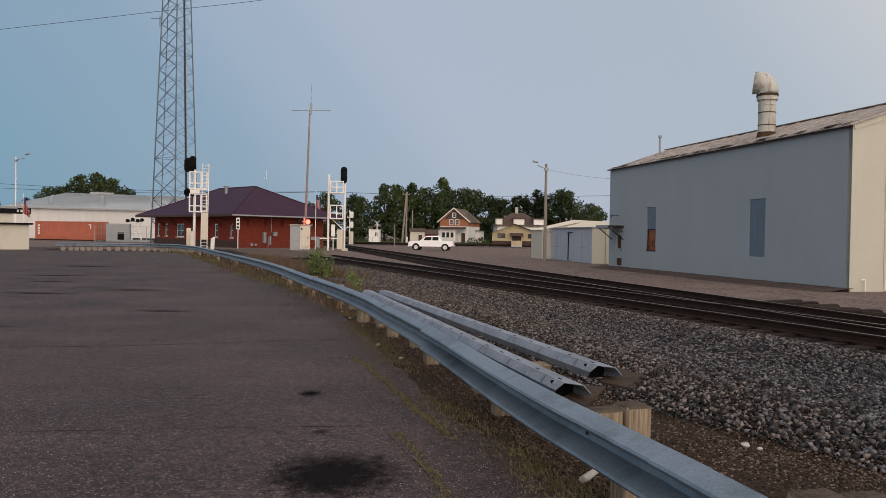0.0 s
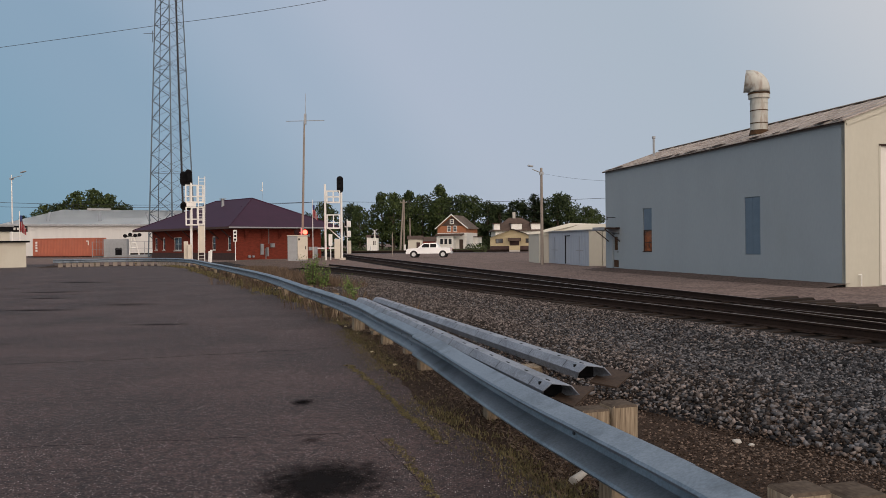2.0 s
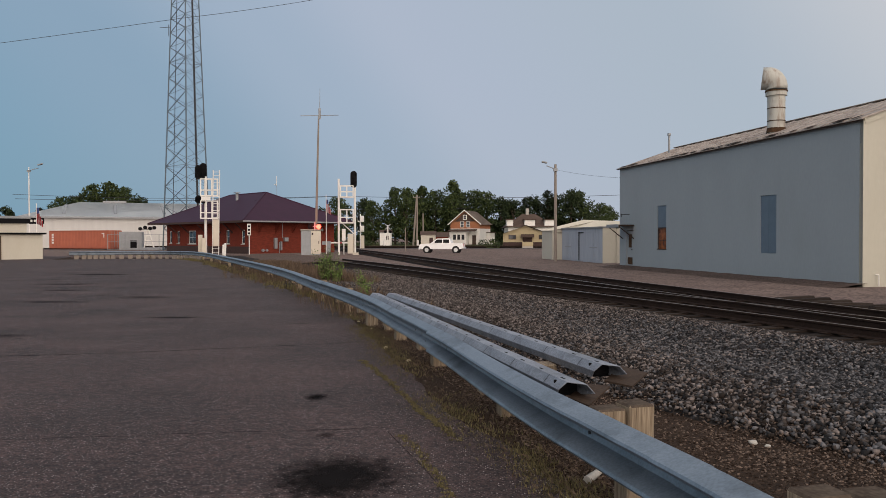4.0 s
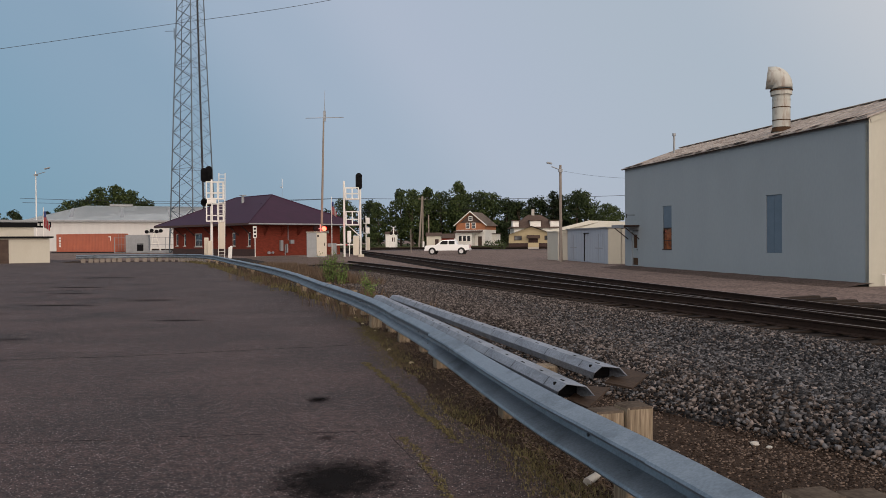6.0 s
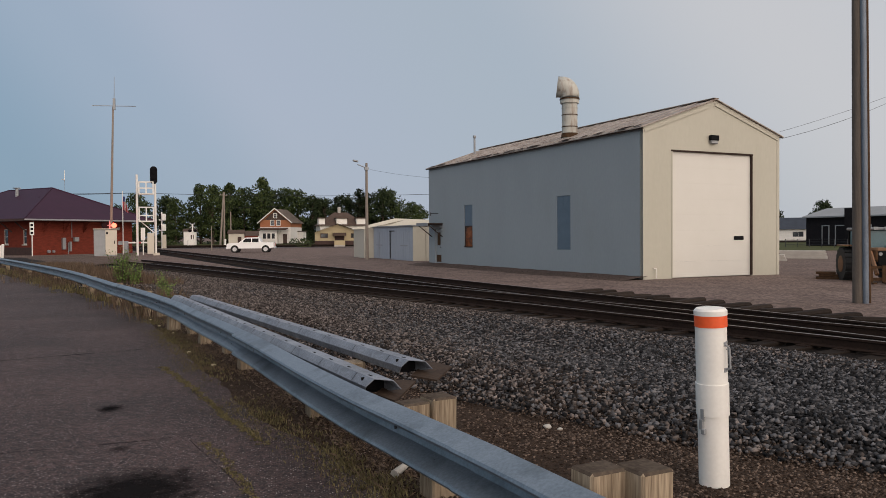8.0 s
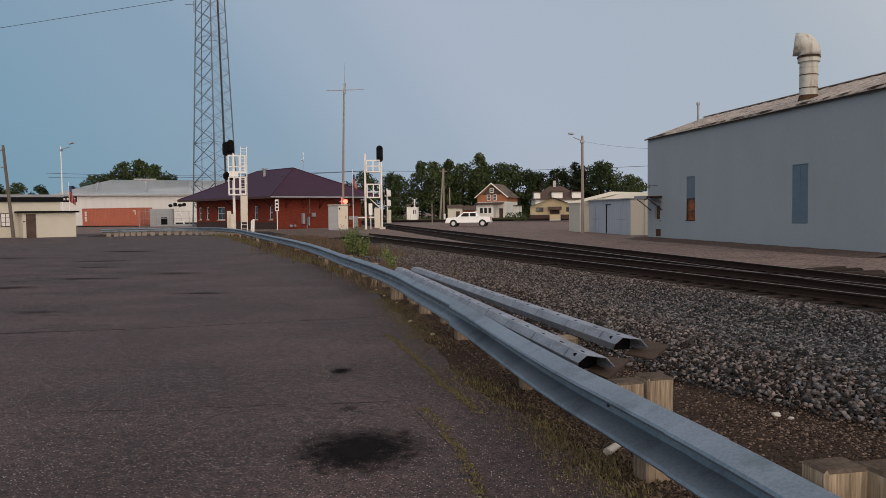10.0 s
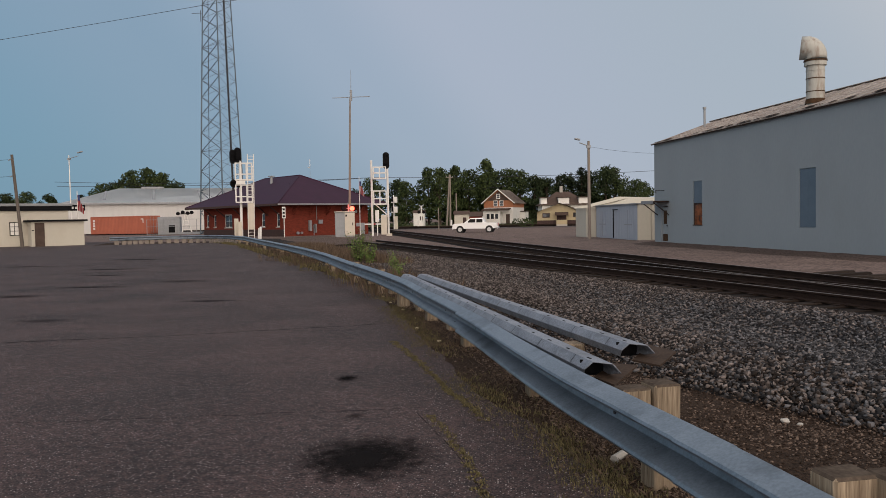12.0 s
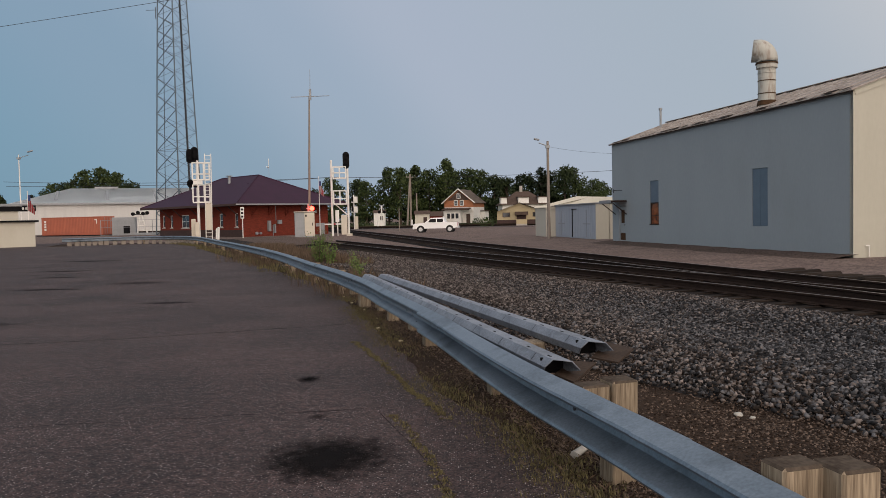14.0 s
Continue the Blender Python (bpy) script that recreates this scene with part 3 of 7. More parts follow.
# old ties laid end-on beside the far track
for i in range(18):
    s = -2.0 - i * 0.62
    c = on_line(B0, BD2, s)
    o = 2.75 + random.uniform(-0.08, 0.08)
    t = part("timber_tie", B(-0.13, 0.13, -0.55, 0.55, 0, 0.26, bevel=0.045), TIE)
    t.matrix_basis = pose(c[0] + BD2[1] * o, c[1] - BD2[0] * o, -0.09, random.uniform(-4, 4), 0, -75 + random.uniform(-6, 6))
    tagged(t, "dark weathered railway tie end beside the track", "railway tie", "tie ends")


# ---------------------------------------------------------------- guard rail
GUARD = [(2.35, -3.3), (1.86, 0.35), (1.19, 3.03), (0.80, 4.33), (0.46, 5.41), (-0.27, 8.2), (-1.1, 11.0), (-1.94, 13.76), (-3.77, 18.7), (-7.37, 28.06), (-14.18, 43.4),
         (-19.0, 54.0), (-22.5, 59.8), (-25.9, 62.2), (-29.0, 61.8), (-32.0, 59.3)]


def smooth_path(pts, step):
    """Points every step metres along a rounded line."""
    v = [Vector((x, y, 0)) for x, y in pts]
    dense = []
    for i in range(len(v) - 1):
        a, b, c, d = v[max(0, i - 1)], v[i], v[i + 1], v[min(len(v) - 1, i + 2)]
        for k in range(40):
            t = k / 40
            dense.append(0.5 * ((2 * b) + (c - a) * t + (2 * a - 5 * b + 4 * c - d) * t * t + (3 * b - a - 3 * c + d) * t ** 3))
    dense.append(v[-1])
    out, acc = [dense[0]], 0.0
    for a, b in zip(dense, dense[1:]):
        acc += (b - a).length
        if acc >= step:
            out.append(b)
            acc = 0.0
    return out


# (depth towards the lot, height) of the corrugated beam
WPROF = [(0.018, 0.156), (0.030, 0.150), (0.098, 0.112), (0.104, 0.098), (0.098, 0.082), (0.012, 0.030), (0.006, 0.0), (0.012, -0.030), (0.098, -0.082), (0.104, -0.098), (0.098, -0.112),
         (0.030, -0.150), (0.018, -0.156)]


def w_beam(path, z, lift=0.0, deep=1.0):
    """A W-beam swept along a path; the face looks to the left of the way."""
    bm = bmesh.new()
    rows = []
    for i, p in enumerate(path):
        d = (path[min(i + 1, len(path) - 1)] - path[max(i - 1, 0)]).normalized()
        n = Vector((-d.y, d.x, 0))
        dz = z + 0.012 * noise.noise((p.x * 0.5, p.y * 0.5, 1))
        front = [p + n * (a * deep + lift) + Vector((0, 0, dz + h)) for a, h in WPROF]
        back = [p + n * (a * deep + lift - 0.005) + Vector((0, 0, dz + h * 0.985)) for a, h in WPROF]
        rows.append([bm.verts.new(q) for q in front + back[::-1]])
    m = len(rows[0])
    for a, b in zip(rows, rows[1:]):
        for i in range(m):
            bm.faces.new((a[i], a[(i + 1) % m], b[(i + 1) % m], b[i]))
    bm.faces.new(rows[0])
    bm.faces.new(rows[-1][::-1])
    bmesh.ops.recalc_face_normals(bm, faces=bm.faces)
    return bm


guard = thing("guard_rail", pose(0, 0, 0), "galvanised steel guard rail on wooden posts along the lot", "guard rail")
way = smooth_path(GUARD, 0.1)
joint = min(range(len(way)), key=lambda i: (way[i] - Vector((-0.27, 8.2, 0))).length)
starts = [i for i in range(joint % 38, len(way) - 4, 38)]
for k, i in enumerate([0] + starts):
    j = min(len(way) - 1, ([0] + starts + [len(way) - 1])[k + 1] + 3)
    if j - i > 3:
        beam = part("beam", w_beam(way[i:j + 1], 0.465, lift=0.007 * (k % 2), deep=1.5 if way[i].y < 4.2 else 1.0), GALV, guard)
        if k:
            gap = [way[i], way[i] + (way[i + 1] - way[i]).normalized() * 0.005]
            part("splice_gap", w_beam(gap, 0.465, lift=0.0085), BOLT, beam)
        # splice bolts and slots
        for di in (3, 6):
            q = way[min(i + di, len(way) - 1)]
            d = (way[min(i + di + 1, len(way) - 1)] - way[i + di - 1]).normalized()
            n = Vector((-d.y, d.x, 0))
            for h, off in ((0.055, 0.047), (-0.055, 0.047)):
                c = q + n * (off + 0.007) + Vector((0, 0, 0.465 + h))
                part("bolt", T(c - n * 0.004, c + n * 0.008, 0.010, seg=6), BOLT, beam)
post_me = bpy.data.meshes.new("post")
bm = B(-0.09, 0.09, -0.088, 0.088, -0.3, 0.63, bevel=0.012)
bm.normal_update()
for f in bm.faces:
    if f.normal.z > 0.7:
        f.material_index = 1
bm.to_mesh(post_me)
bm.free()
post_me.materials.append(POSTWOOD), post_me.materials.append(POSTTOP)
block_me = bpy.data.meshes.new("spacer_block")
bm = B(-0.075, 0.075, -0.095, 0.095, 0.27, 0.615, bevel=0.012)
bm.normal_update()
for f in bm.faces:
    if f.normal.z > 0.7:
        f.material_index = 1
bm.to_mesh(block_me)
bm.free()
block_me.materials.append(POSTWOOD), block_me.materials.append(POSTTOP)
first = min(range(len(way)), key=lambda i: (way[i] - Vector((0.71, 4.66, 0))).length)
for i in range(first % 19, len(way) - 1, 19):
    p = way[i]
    d = (way[i + 1] - way[i - 1]).normalized()
    a = math.degrees(math.atan2(d.y, d.x))
    n = Vector((-d.y, d.x, 0))
    b = p - n * 0.100
    c = p - n * 0.286
    if 2.2 < p.y < 3.2:
        b, c = Vector((1.300, 2.98, 0.055)), Vector((1.480, 2.94, 0.055))
    if p.y > 5.2:
        b.z, c.z = -0.06, -0.09
    share("spacer_block", block_me, guard, pose(b.x, b.y, b.z + random.uniform(-0.01, 0.01), 0, 0, a))
    share("post", post_me, guard, pose(c.x, c.y, c.z + random.uniform(-0.015, 0.015), random.uniform(-1, 1), random.uniform(-1, 1), a))
    q = p + n * 0.006 + Vector((0, 0, 0.465))
    part("bolt", T(q, q + n * 0.014, 0.012, seg=8), BOLT, guard)


# pale low boards under the far curve of the rail
board_me = bpy.data.meshes.new("kick_board")
bm = B(-0.17, 0.17, -0.03, 0.03, -0.1, 0.33, bevel=0.01)
bm.to_mesh(board_me)
bm.free()
board_me.materials.append(PALEPOLE)
for i in range(1, len(way) - 2, 4):
    p = way[i]
    if p.x < -20.5:
        d = (way[i + 1] - way[i - 1]).normalized()
        share("kick_board", board_me, guard, pose(p.x, p.y, random.uniform(-0.05, 0.03), 0, 0, math.degrees(math.atan2(d.y, d.x))))


def spare_beam(a, b, za, zb, label, plate):
    """A six-sided steel channel lying on the posts, with a rusty end plate at its near end."""
    d = Vector((b[0] - a[0], b[1] - a[1], zb - za))
    L = d.length
    ob = thing("spare_rail", Matrix.Translation((a[0], a[1], za)) @ d.to_track_quat("X", "Z").to_matrix().to_4x4(), label, "steel rail", "spare rails")
    prof = [(-0.085, -0.055), (-0.105, -0.005), (-0.060, 0.055), (0.055, 0.062), (0.105, 0.005), (0.085, -0.055)]
    inner = [(y * 0.93, z * 0.93) for y, z in prof][::-1]
    bm = prism_x(bmesh.new(), prof + inner, 0, L)
    for q in bm.verts:
        if q.co.x < 0.01:
            q.co.x = (q.co.y - 0.06) * 0.75 if q.co.z > -0.02 else 0.10
    part("channel", bm, GALV_OLD, ob)
    # black plates stand in for the shade inside the hollow channel
    part("underside", B(0.10, L - 0.05, -0.075, 0.075, -0.055, -0.050), BLACK, ob)
    part("shade_plug", B(0.14, 0.16, -0.085, 0.085, -0.05, 0.05), BLACK, ob)
    # pressed seams and slots of the weathered skin
    for i in range(int(L / 0.75)):
        x = 0.30 + i * 0.75 + random.uniform(-0.03, 0.03)
        part("seam", B(x - 0.002, x + 0.002, -0.036, 0.036, 0, 0.002, m=Matrix.Translation((0, 0.080, 0.0342)) @ pose(0, 0, 0, -48.7, 0, 0)), BOLT, ob)
    for i in range(int(L / 0.42)):
        x = 0.14 + i * 0.42
        part("slot", B(x - 0.03, x + 0.03, 0.015, 0.030, 0.0585, 0.0625), BLACK, ob)
    # torn end plate, lying flat beside the open end
    inv = ob.matrix_basis.inverted()
    bm = bmesh.new()
    tops = [inv @ Vector((a[0] + x, a[1] + y, za + z)) for x, y, z in plate]
    lows = [q - Vector((0, 0, 0.014)) for q in tops]
    up, dn = [bm.verts.new(q) for q in tops], [bm.verts.new(q) for q in lows]
    bm.faces.new(up), bm.faces.new(dn[::-1])
    for i in range(len(up)):
        bm.faces.new((up[i], dn[i], dn[(i + 1) % len(up)], up[(i + 1) % len(up)]))
    bmesh.ops.recalc_face_normals(bm, faces=bm.faces)
    part("end_plate", bm, PLATE, ob, "rusty bent end plate")
    return ob


spare_beam((0.675, 5.33), (-1.8, 13.9), 0.585, 0.585, "weathered steel rail lying behind the guard rail",
           [(-0.04, 0.02, -0.05), (0.07, -0.22, -0.055), (0.30, 0.28, -0.02), (0.13, 0.36, -0.02)])
spare_beam((1.04, 6.08), (-1.50, 13.9), 0.585, 0.585, "weathered steel rail lying loose on wooden posts",
           [(-0.04, -0.10, -0.05), (0.13, -0.30, -0.055), (0.33, 0.08, -0.02), (0.18, 0.42, -0.02)])
for x, y, a in ((0.60, 6.85, 16), (-1.50, 13.7, 20), (-1.92, 14.3, 20)):
    ob = part("wooden_post", B(-0.1, 0.1, -0.1, 0.1, -0.3, 0.525, bevel=0.012), [POSTWOOD])
    ob.matrix_basis = pose(x, y, 0, 0, 0, a)
    tagged(ob, "short squared timber post under the spare rails", "post", "support posts")


# ---------------------------------------------------------------- marker post
def marker():
    ob = thing("marker_post", pose(2.80, 4.55, -0.01, 1.2, -2.2, 0), "white plastic pipeline marker post with an orange band", "marker post")
    part("pipe", T((0, 0, 0), (0, 0, 0.60), 0.098, seg=32), PVC, ob)
    part("sleeve", T((0, 0, 0.47), (0, 0, 0.68), 0.106, seg=32), PVC, ob)
    part("upper_pipe", T((0, 0, 0.60), (0, 0, 1.08), 0.100, seg=32), PVC, ob)
    part("band", T((0, 0, 1.055), (0, 0, 1.13), 0.1045, seg=32), ORANGE, ob, "orange reflective band")
    bm = T((0, 0, 1.13), (0, 0, 1.16), 0.106, seg=32)
    tube(bm, (0, 0, 1.16), (0, 0, 1.175), 0.106, 0.092, seg=32)
    part("cap", bm, PVC, ob, "white plastic cap")
    a = radians(-62)
    ox, oy = math.cos(a), math.sin(a)
    hook = part("handle", T((0.128 * ox, 0.128 * oy, 0.925), (0.134 * ox, 0.134 * oy, 0.79), 0.007, seg=8), GREYBOX, ob, "bent steel carrying handle")
    for z0, z1 in ((0.945, 0.925), (0.775, 0.79)):
        part("handle_leg", T((0.096 * ox, 0.096 * oy, z0), (0.129 * ox, 0.129 * oy, z1), 0.006, seg=6), GREYBOX, hook)
        part("rivet_plate", B(-0.016, 0.016, -0.003, 0.004, -0.014, 0.014, m=Matrix.Translation((0.1005 * ox, 0.1005 * oy, z0)) @ pose(0, 0, 0, 0, 0, 28)), GREYBOX, hook)
    for z, w in ((0.955, 0.035), (0.905, 0.03)):
        a = radians(-48)
        part("print_mark", B(-w / 2, w / 2, -0.002, 0.002, 0, 0.007, m=Matrix.Translation((0.1005 * math.cos(a), 0.1005 * math.sin(a), z)) @ pose(0, 0, 0, 0, 0, 42)), GREYBOX, ob)
    a = radians(-158)
    at = Matrix.Translation((0.1 * math.cos(a), 0.1 * math.sin(a), 0)) @ pose(0, 0, 0, 0, 0, -158 + 90)
    clasp = part("clasp", B(-0.012, 0.012, -0.012, 0.006, 0.44, 0.52, m=at), GREYBOX, ob, "dark steel clasp")
    part("latch", B(-0.020, 0.006, -0.018, 0.004, 0.385, 0.45, m=at), GREYBOX, clasp)
    part("padlock", B(-0.006, 0.022, -0.022, 0.003, 0.355, 0.392, m=at, bevel=0.004), GREYBOX, clasp)
    return ob


marker()


# ---------------------------------------------------------------- steel workshop
def workshop():
    ob = thing("workshop", pose(13.11, 26.17, 0, 0, 0, 14.1), "grey steel workshop with a cream gable and a tall white door", "building")
    W, L, H, R = 7.14, 18.86, 5.65, 6.88
    side = part("wall", holed_wall(bmesh.new(), 0, L, -0.3, H, -0.16, 0, [(13.40, 14.34, 1.05, 3.30), (4.58, 5.61, 1.01, 3.35), (17.18, 18.0, 0.0, 2.08)]), WALLGREY, ob, "grey steel side wall")
    side.matrix_basis = pose(0, 0, 0, 0, 0, 90)
    # the blocked windows
    part("infill_panel", B(13.42, 14.32, -0.08, -0.03, 2.18, 3.29), PATCH, side, "blue-grey panel over a former window")
    for x in (4.60, 5.11):
        part("infill_panel", B(x, x + 0.495, -0.08, -0.03, 1.02, 3.34), PATCH, side, "blue-grey panel over a former window")
    win = part("window", B(13.42, 14.32, -0.09, -0.03, 2.12, 2.18), TRIMDARK, side)
    part("sill", B(13.38, 14.36, -0.09, 0.02, 1.03, 1.08), TRIMDARK, win)
    for x0, x1 in ((13.42, 13.48), (14.26, 14.32)):
        part("frame", B(x0, x1, -0.09, -0.03, 1.08, 2.12), TRIMDARK, win)
    part("glazing_bar", B(13.48, 14.26, -0.075, -0.04, 1.50, 1.54), TRIMDARK, win)
    part("pane", B(13.48, 14.26, -0.065, -0.055, 1.08, 2.12), GLASS_WARM, win, "dark pane with amber patches")
    # side door under its awning
    door = part("door", B(17.22, 17.96, -0.10, -0.05, 0.02, 2.04, bevel=0.01), WALLGREY, side, "weathered grey side door")
    part("door_window", B(17.40, 17.78, -0.052, -0.040, 1.10, 1.85), RUST, door)
    part("kick_plate", B(17.30, 17.88, -0.052, -0.042, 0.15, 0.55), RUST, door)
    part("door_handle", T((17.32, -0.04, 1.0), (17.32, 0.02, 1.0), 0.025), BOLT, door)
    aw = part("awning", B(17.0, 18.5, 0.0, 0.95, 2.30, 2.38, bevel=0.01), TRIMDARK, side, "rusty door awning")
    part("awning_edge", B(16.98, 18.52, 0.95, 0.98, 2.22, 2.40), GREYBOX, aw)
    for x in (17.05, 18.45):
        part("strut", T((x, 0.0, 1.60), (x, 0.92, 2.30), 0.03), TRIMDARK, aw)
    pb = part("conduit", T((17.6, 0, 2.95), (17.6, 0.5, 2.95), 0.02), BOLT, side)
    part("insulator", T((17.6, 0.5, 2.80), (17.6, 0.5, 3.0), 0.03), BOLT, pb)
    # gable with the tall door
    bm = holed_wall(bmesh.new(), 0, W, -0.3, H, 0, 0.16, [(1.40, 5.60, -0.3, 4.82)])
    prism = [(0, H), (W, H), (W / 2, R)]
    a = [bm.verts.new((x, 0, z)) for x, z in prism]
    b = [bm.verts.new((x, 0.16, z)) for x, z in prism]
    bm.faces.new(a), bm.faces.new(b[::-1])
    for i in range(3):
        bm.faces.new((a[i], b[i], b[(i + 1) % 3], a[(i + 1) % 3]))
    gable = part("wall", bm, GABLE, ob, "cream painted gable wall")
    gable.matrix_basis = pose(0.0, -0.003, 0)
    for x in (0.0, W - 0.11):
        part("corner_trim", B(x - 0.012, x + 0.122, -0.018, 0.0, -0.1, H), GABLE, gable)
    for s in (0, 1):
        dx, dz = W / 2, R - H
        ang = math.degrees(math.atan2(dz, dx)) * (1 if s == 0 else -1)
        m = pose(0 if s == 0 else W / 2, 0, H if s == 0 else R, 0, -ang, 0)
        part("barge_board", B(0, math.hypot(dx, dz), -0.04, 0.0, -0.20, 0.0, m=m), GABLE, gable)
    dr = part("overhead_door", B(1.40, 5.60, 0.06, 0.10, 0.0, 0.60), DOORWHITE, ob, "tall white sectional overhead door")
    for k in range(1, 8):
        part("panel", B(1.40, 5.60, 0.06, 0.10, 0.0015 + k * 0.6025, 0.6025 * (k + 1)), DOORWHITE, dr)
    part("slot_window", B(4.66, 5.20, 0.045, 0.062, 1.41, 1.57), BLACK, dr, "small dark slot window")
    part("slot_frame", B(4.62, 5.24, 0.050, 0.0605, 1.37, 1.61), DOORWHITE, dr)
    # dark line over the door and down its right edge, left jamb cream
    part("door_header", B(1.36, 5.64, -0.03, 0.05, 4.80, 4.86), TRIMDARK, gable)
    for x in (1.38, 5.58):
        part("door_jamb", B(x - 0.02, x + 0.05, -0.02, 0.05, 0, 4.80), TRIMDARK if x > 3 else GABLE, gable)
    lp = part("flood_lamp", B(3.26, 3.68, -0.16, 0.0, 5.30, 5.50, bevel=0.02), BLACK, gable, "black wall flood lamp")
    part("lens", B(3.30, 3.64, -0.14, -0.02, 5.17, 5.30, bevel=0.02), GREYBOX, lp)
    hy = part("tap_pipe", T((0.55, -0.1, 0.0), (0.55, -0.1, 0.38), 0.02), WHITE, ob, "white standpipe")
    part("spout", T((0.55, -0.1, 0.38), (0.42, -0.1, 0.38), 0.018), WHITE, hy)
    # far and back walls
    part("wall", B(W - 0.16, W, 0.17, L, -0.3, H), WALLGREY, ob)
    bm = B(0.17, W - 0.17, L - 0.16, L - 0.002, -0.3, H)
    part("wall", bm, WALLCREAM, ob)
    bm = bmesh.new()
    a = [bm.verts.new((x, L - 0.15, z)) for x, z in prism]
    b = [bm.verts.new((x, L - 0.002, z)) for x, z in prism]
    bm.faces.new(a), bm.faces.new(b[::-1])
    part("gable_end", bm, WALLCREAM, ob)
    part("floor_slab", B(0.17, W - 0.17, 0.17, L - 0.17, -0.3, 0.01), CONCRETE, ob)
    # ribbed roof, sheet by sheet
    n = 21
    for s in (0, 1):
        for k in range(n):
            y0 = -0.12 + k * (L + 0.24) / n
            y1 = y0 + (L + 0.24) / n - 0.004
            dz = random.uniform(0, 0.012)
            bm = bmesh.new()
            e = 0.16
            x0, z0 = (-e, H - e * (R - H) / (W / 2)) if s == 0 else (W + e, H - e * (R - H) / (W / 2))
            prof = [(y0, 0.0), (y0, 0.03), (y0 + 0.04, 0.065), (y0 + 0.08, 0.03), (y1, 0.03), (y1, 0.0)]
            lo = [bm.verts.new((x0, y, z0 + h + dz)) for y, h in prof]
            hi = [bm.verts.new((W / 2, y, R + h + dz)) for y, h in prof]
            bm.faces.new(lo), bm.faces.new(hi[::-1])
            for i in range(len(prof)):
                bm.faces.new((lo[i], lo[(i + 1) % len(prof)], hi[(i + 1) % len(prof)], hi[i]))
            bmesh.ops.recalc_face_normals(bm, faces=bm.faces)
            part("roof_sheet", bm, ROOFTIN, ob)
    part("ridge_cap", B(W / 2 - 0.14, W / 2 + 0.14, -0.12, L + 0.12, R + 0.04, R + 0.085, bevel=0.02), ROOFTIN, ob)
    # thin dark line below the roof edge
    part("eave_trim", B(-0.15, -0.11, -0.10, L + 0.1, H - 0.085, H - 0.035), TRIMDARK, ob, "thin dark strip along the eave")
    for k in range(34):
        y = random.uniform(0.0, L - 0.6)
        q = random.uniform(0.15, 0.7)
        d = random.uniform(0.08, 0.5)
        part("rust_flake", B(0, d, 0, q, 0.0, 0.006, m=Matrix.Translation((-0.17, y, H - 0.17 * (R - H) / (W / 2) + 0.078)) @ pose(0, 0, 0, 0, -math.degrees(math.atan2(R - H, W / 2)), 0)), TRIMDARK, ob, "flaking rust on the roof edge")
    # big ventilator and a thin pipe
    v = part("ventilator", T((0, 0, -0.6), (0, 0, 1.55), 0.35, seg=28), VENT, ob, "cream metal roof ventilator")
    v.matrix_basis = pose(1.20, 6.3, 6.06, 0, 0, -34)
    part("collar", T((0, 0, -0.02), (0, 0, 0.18), 0.40, 0.36, seg=28), RUST, v, "rusty collar")
    for z in (0.45, 0.98, 1.30):
        part("band", T((0, 0, z), (0, 0, z + 0.035), 0.362, seg=28), RUST if z < 1.2 else VENT, v)
    part("hood_ring", T((0, 0, 1.52), (0, 0, 1.70), 0.42, seg=28), VENT, v)
    part("hood_lip", T((0, 0, 1.69), (0, 0, 1.74), 0.445, seg=28), RUST, v)
    bm = bmesh.new()
    rings = []
    for k in range(9):
        t = min(1, k / 7)
        c = Vector((0.09 * t - 0.44 * (1 - math.cos(t * 1.35)) - (0.30 if k == 8 else 0), 0, 1.78 + 0.50 * math.sin(t * 1.35) + (0.02 if k == 8 else 0)))
        ax = Vector((-math.sin(t * 1.45), 0, math.cos(t * 1.45)))
        sx = ax.orthogonal().normalized()
        q = Vector((0, 1, 0))
        p = ax.cross(q).normalized()
        r = 0.43 + 0.04 * t
        rings.append([bm.verts.new(c + (q * math.cos(i * 0.2618 * 1.0) + p * math.sin(i * 0.2618 * 1.0)) * r) for i in range(24)])
    for a, b in zip(rings, rings[1:]):
        for i in range(24):
            bm.faces.new((a[i], a[(i + 1) % 24], b[(i + 1) % 24], b[i])).smooth = True
    bmesh.ops.recalc_face_normals(bm, faces=bm.faces)
    bmesh.ops.solidify(bm, geom=list(bm.faces), thickness=0.02)
    part("hood", bm, VENT, v, "curved cream wind hood")
    pp = part("vent_pipe", T((1.88, 16.6, 5.9), (1.88, 16.6, 7.35), 0.06), GREYBOX, ob, "thin grey vent pipe")
    part("pipe_cap", T((1.88, 16.6, 7.3), (1.88, 16.6, 7.42), 0.10), GREYBOX, pp)
    return ob


workshop()
# strip of darker dirt along the wall base
foot = part("wall_foot", strip((13.11, 26.17), (-0.2436, 0.9699), -0.2, 19.3, [(-1.7, -0.05), (-1.0, -0.01), (-0.45, 0.05), (0.05, 0.09)]), DIRTFOOT)
tagged(foot, "dark dirt along the foot of the workshop", "ground", kind="structure")


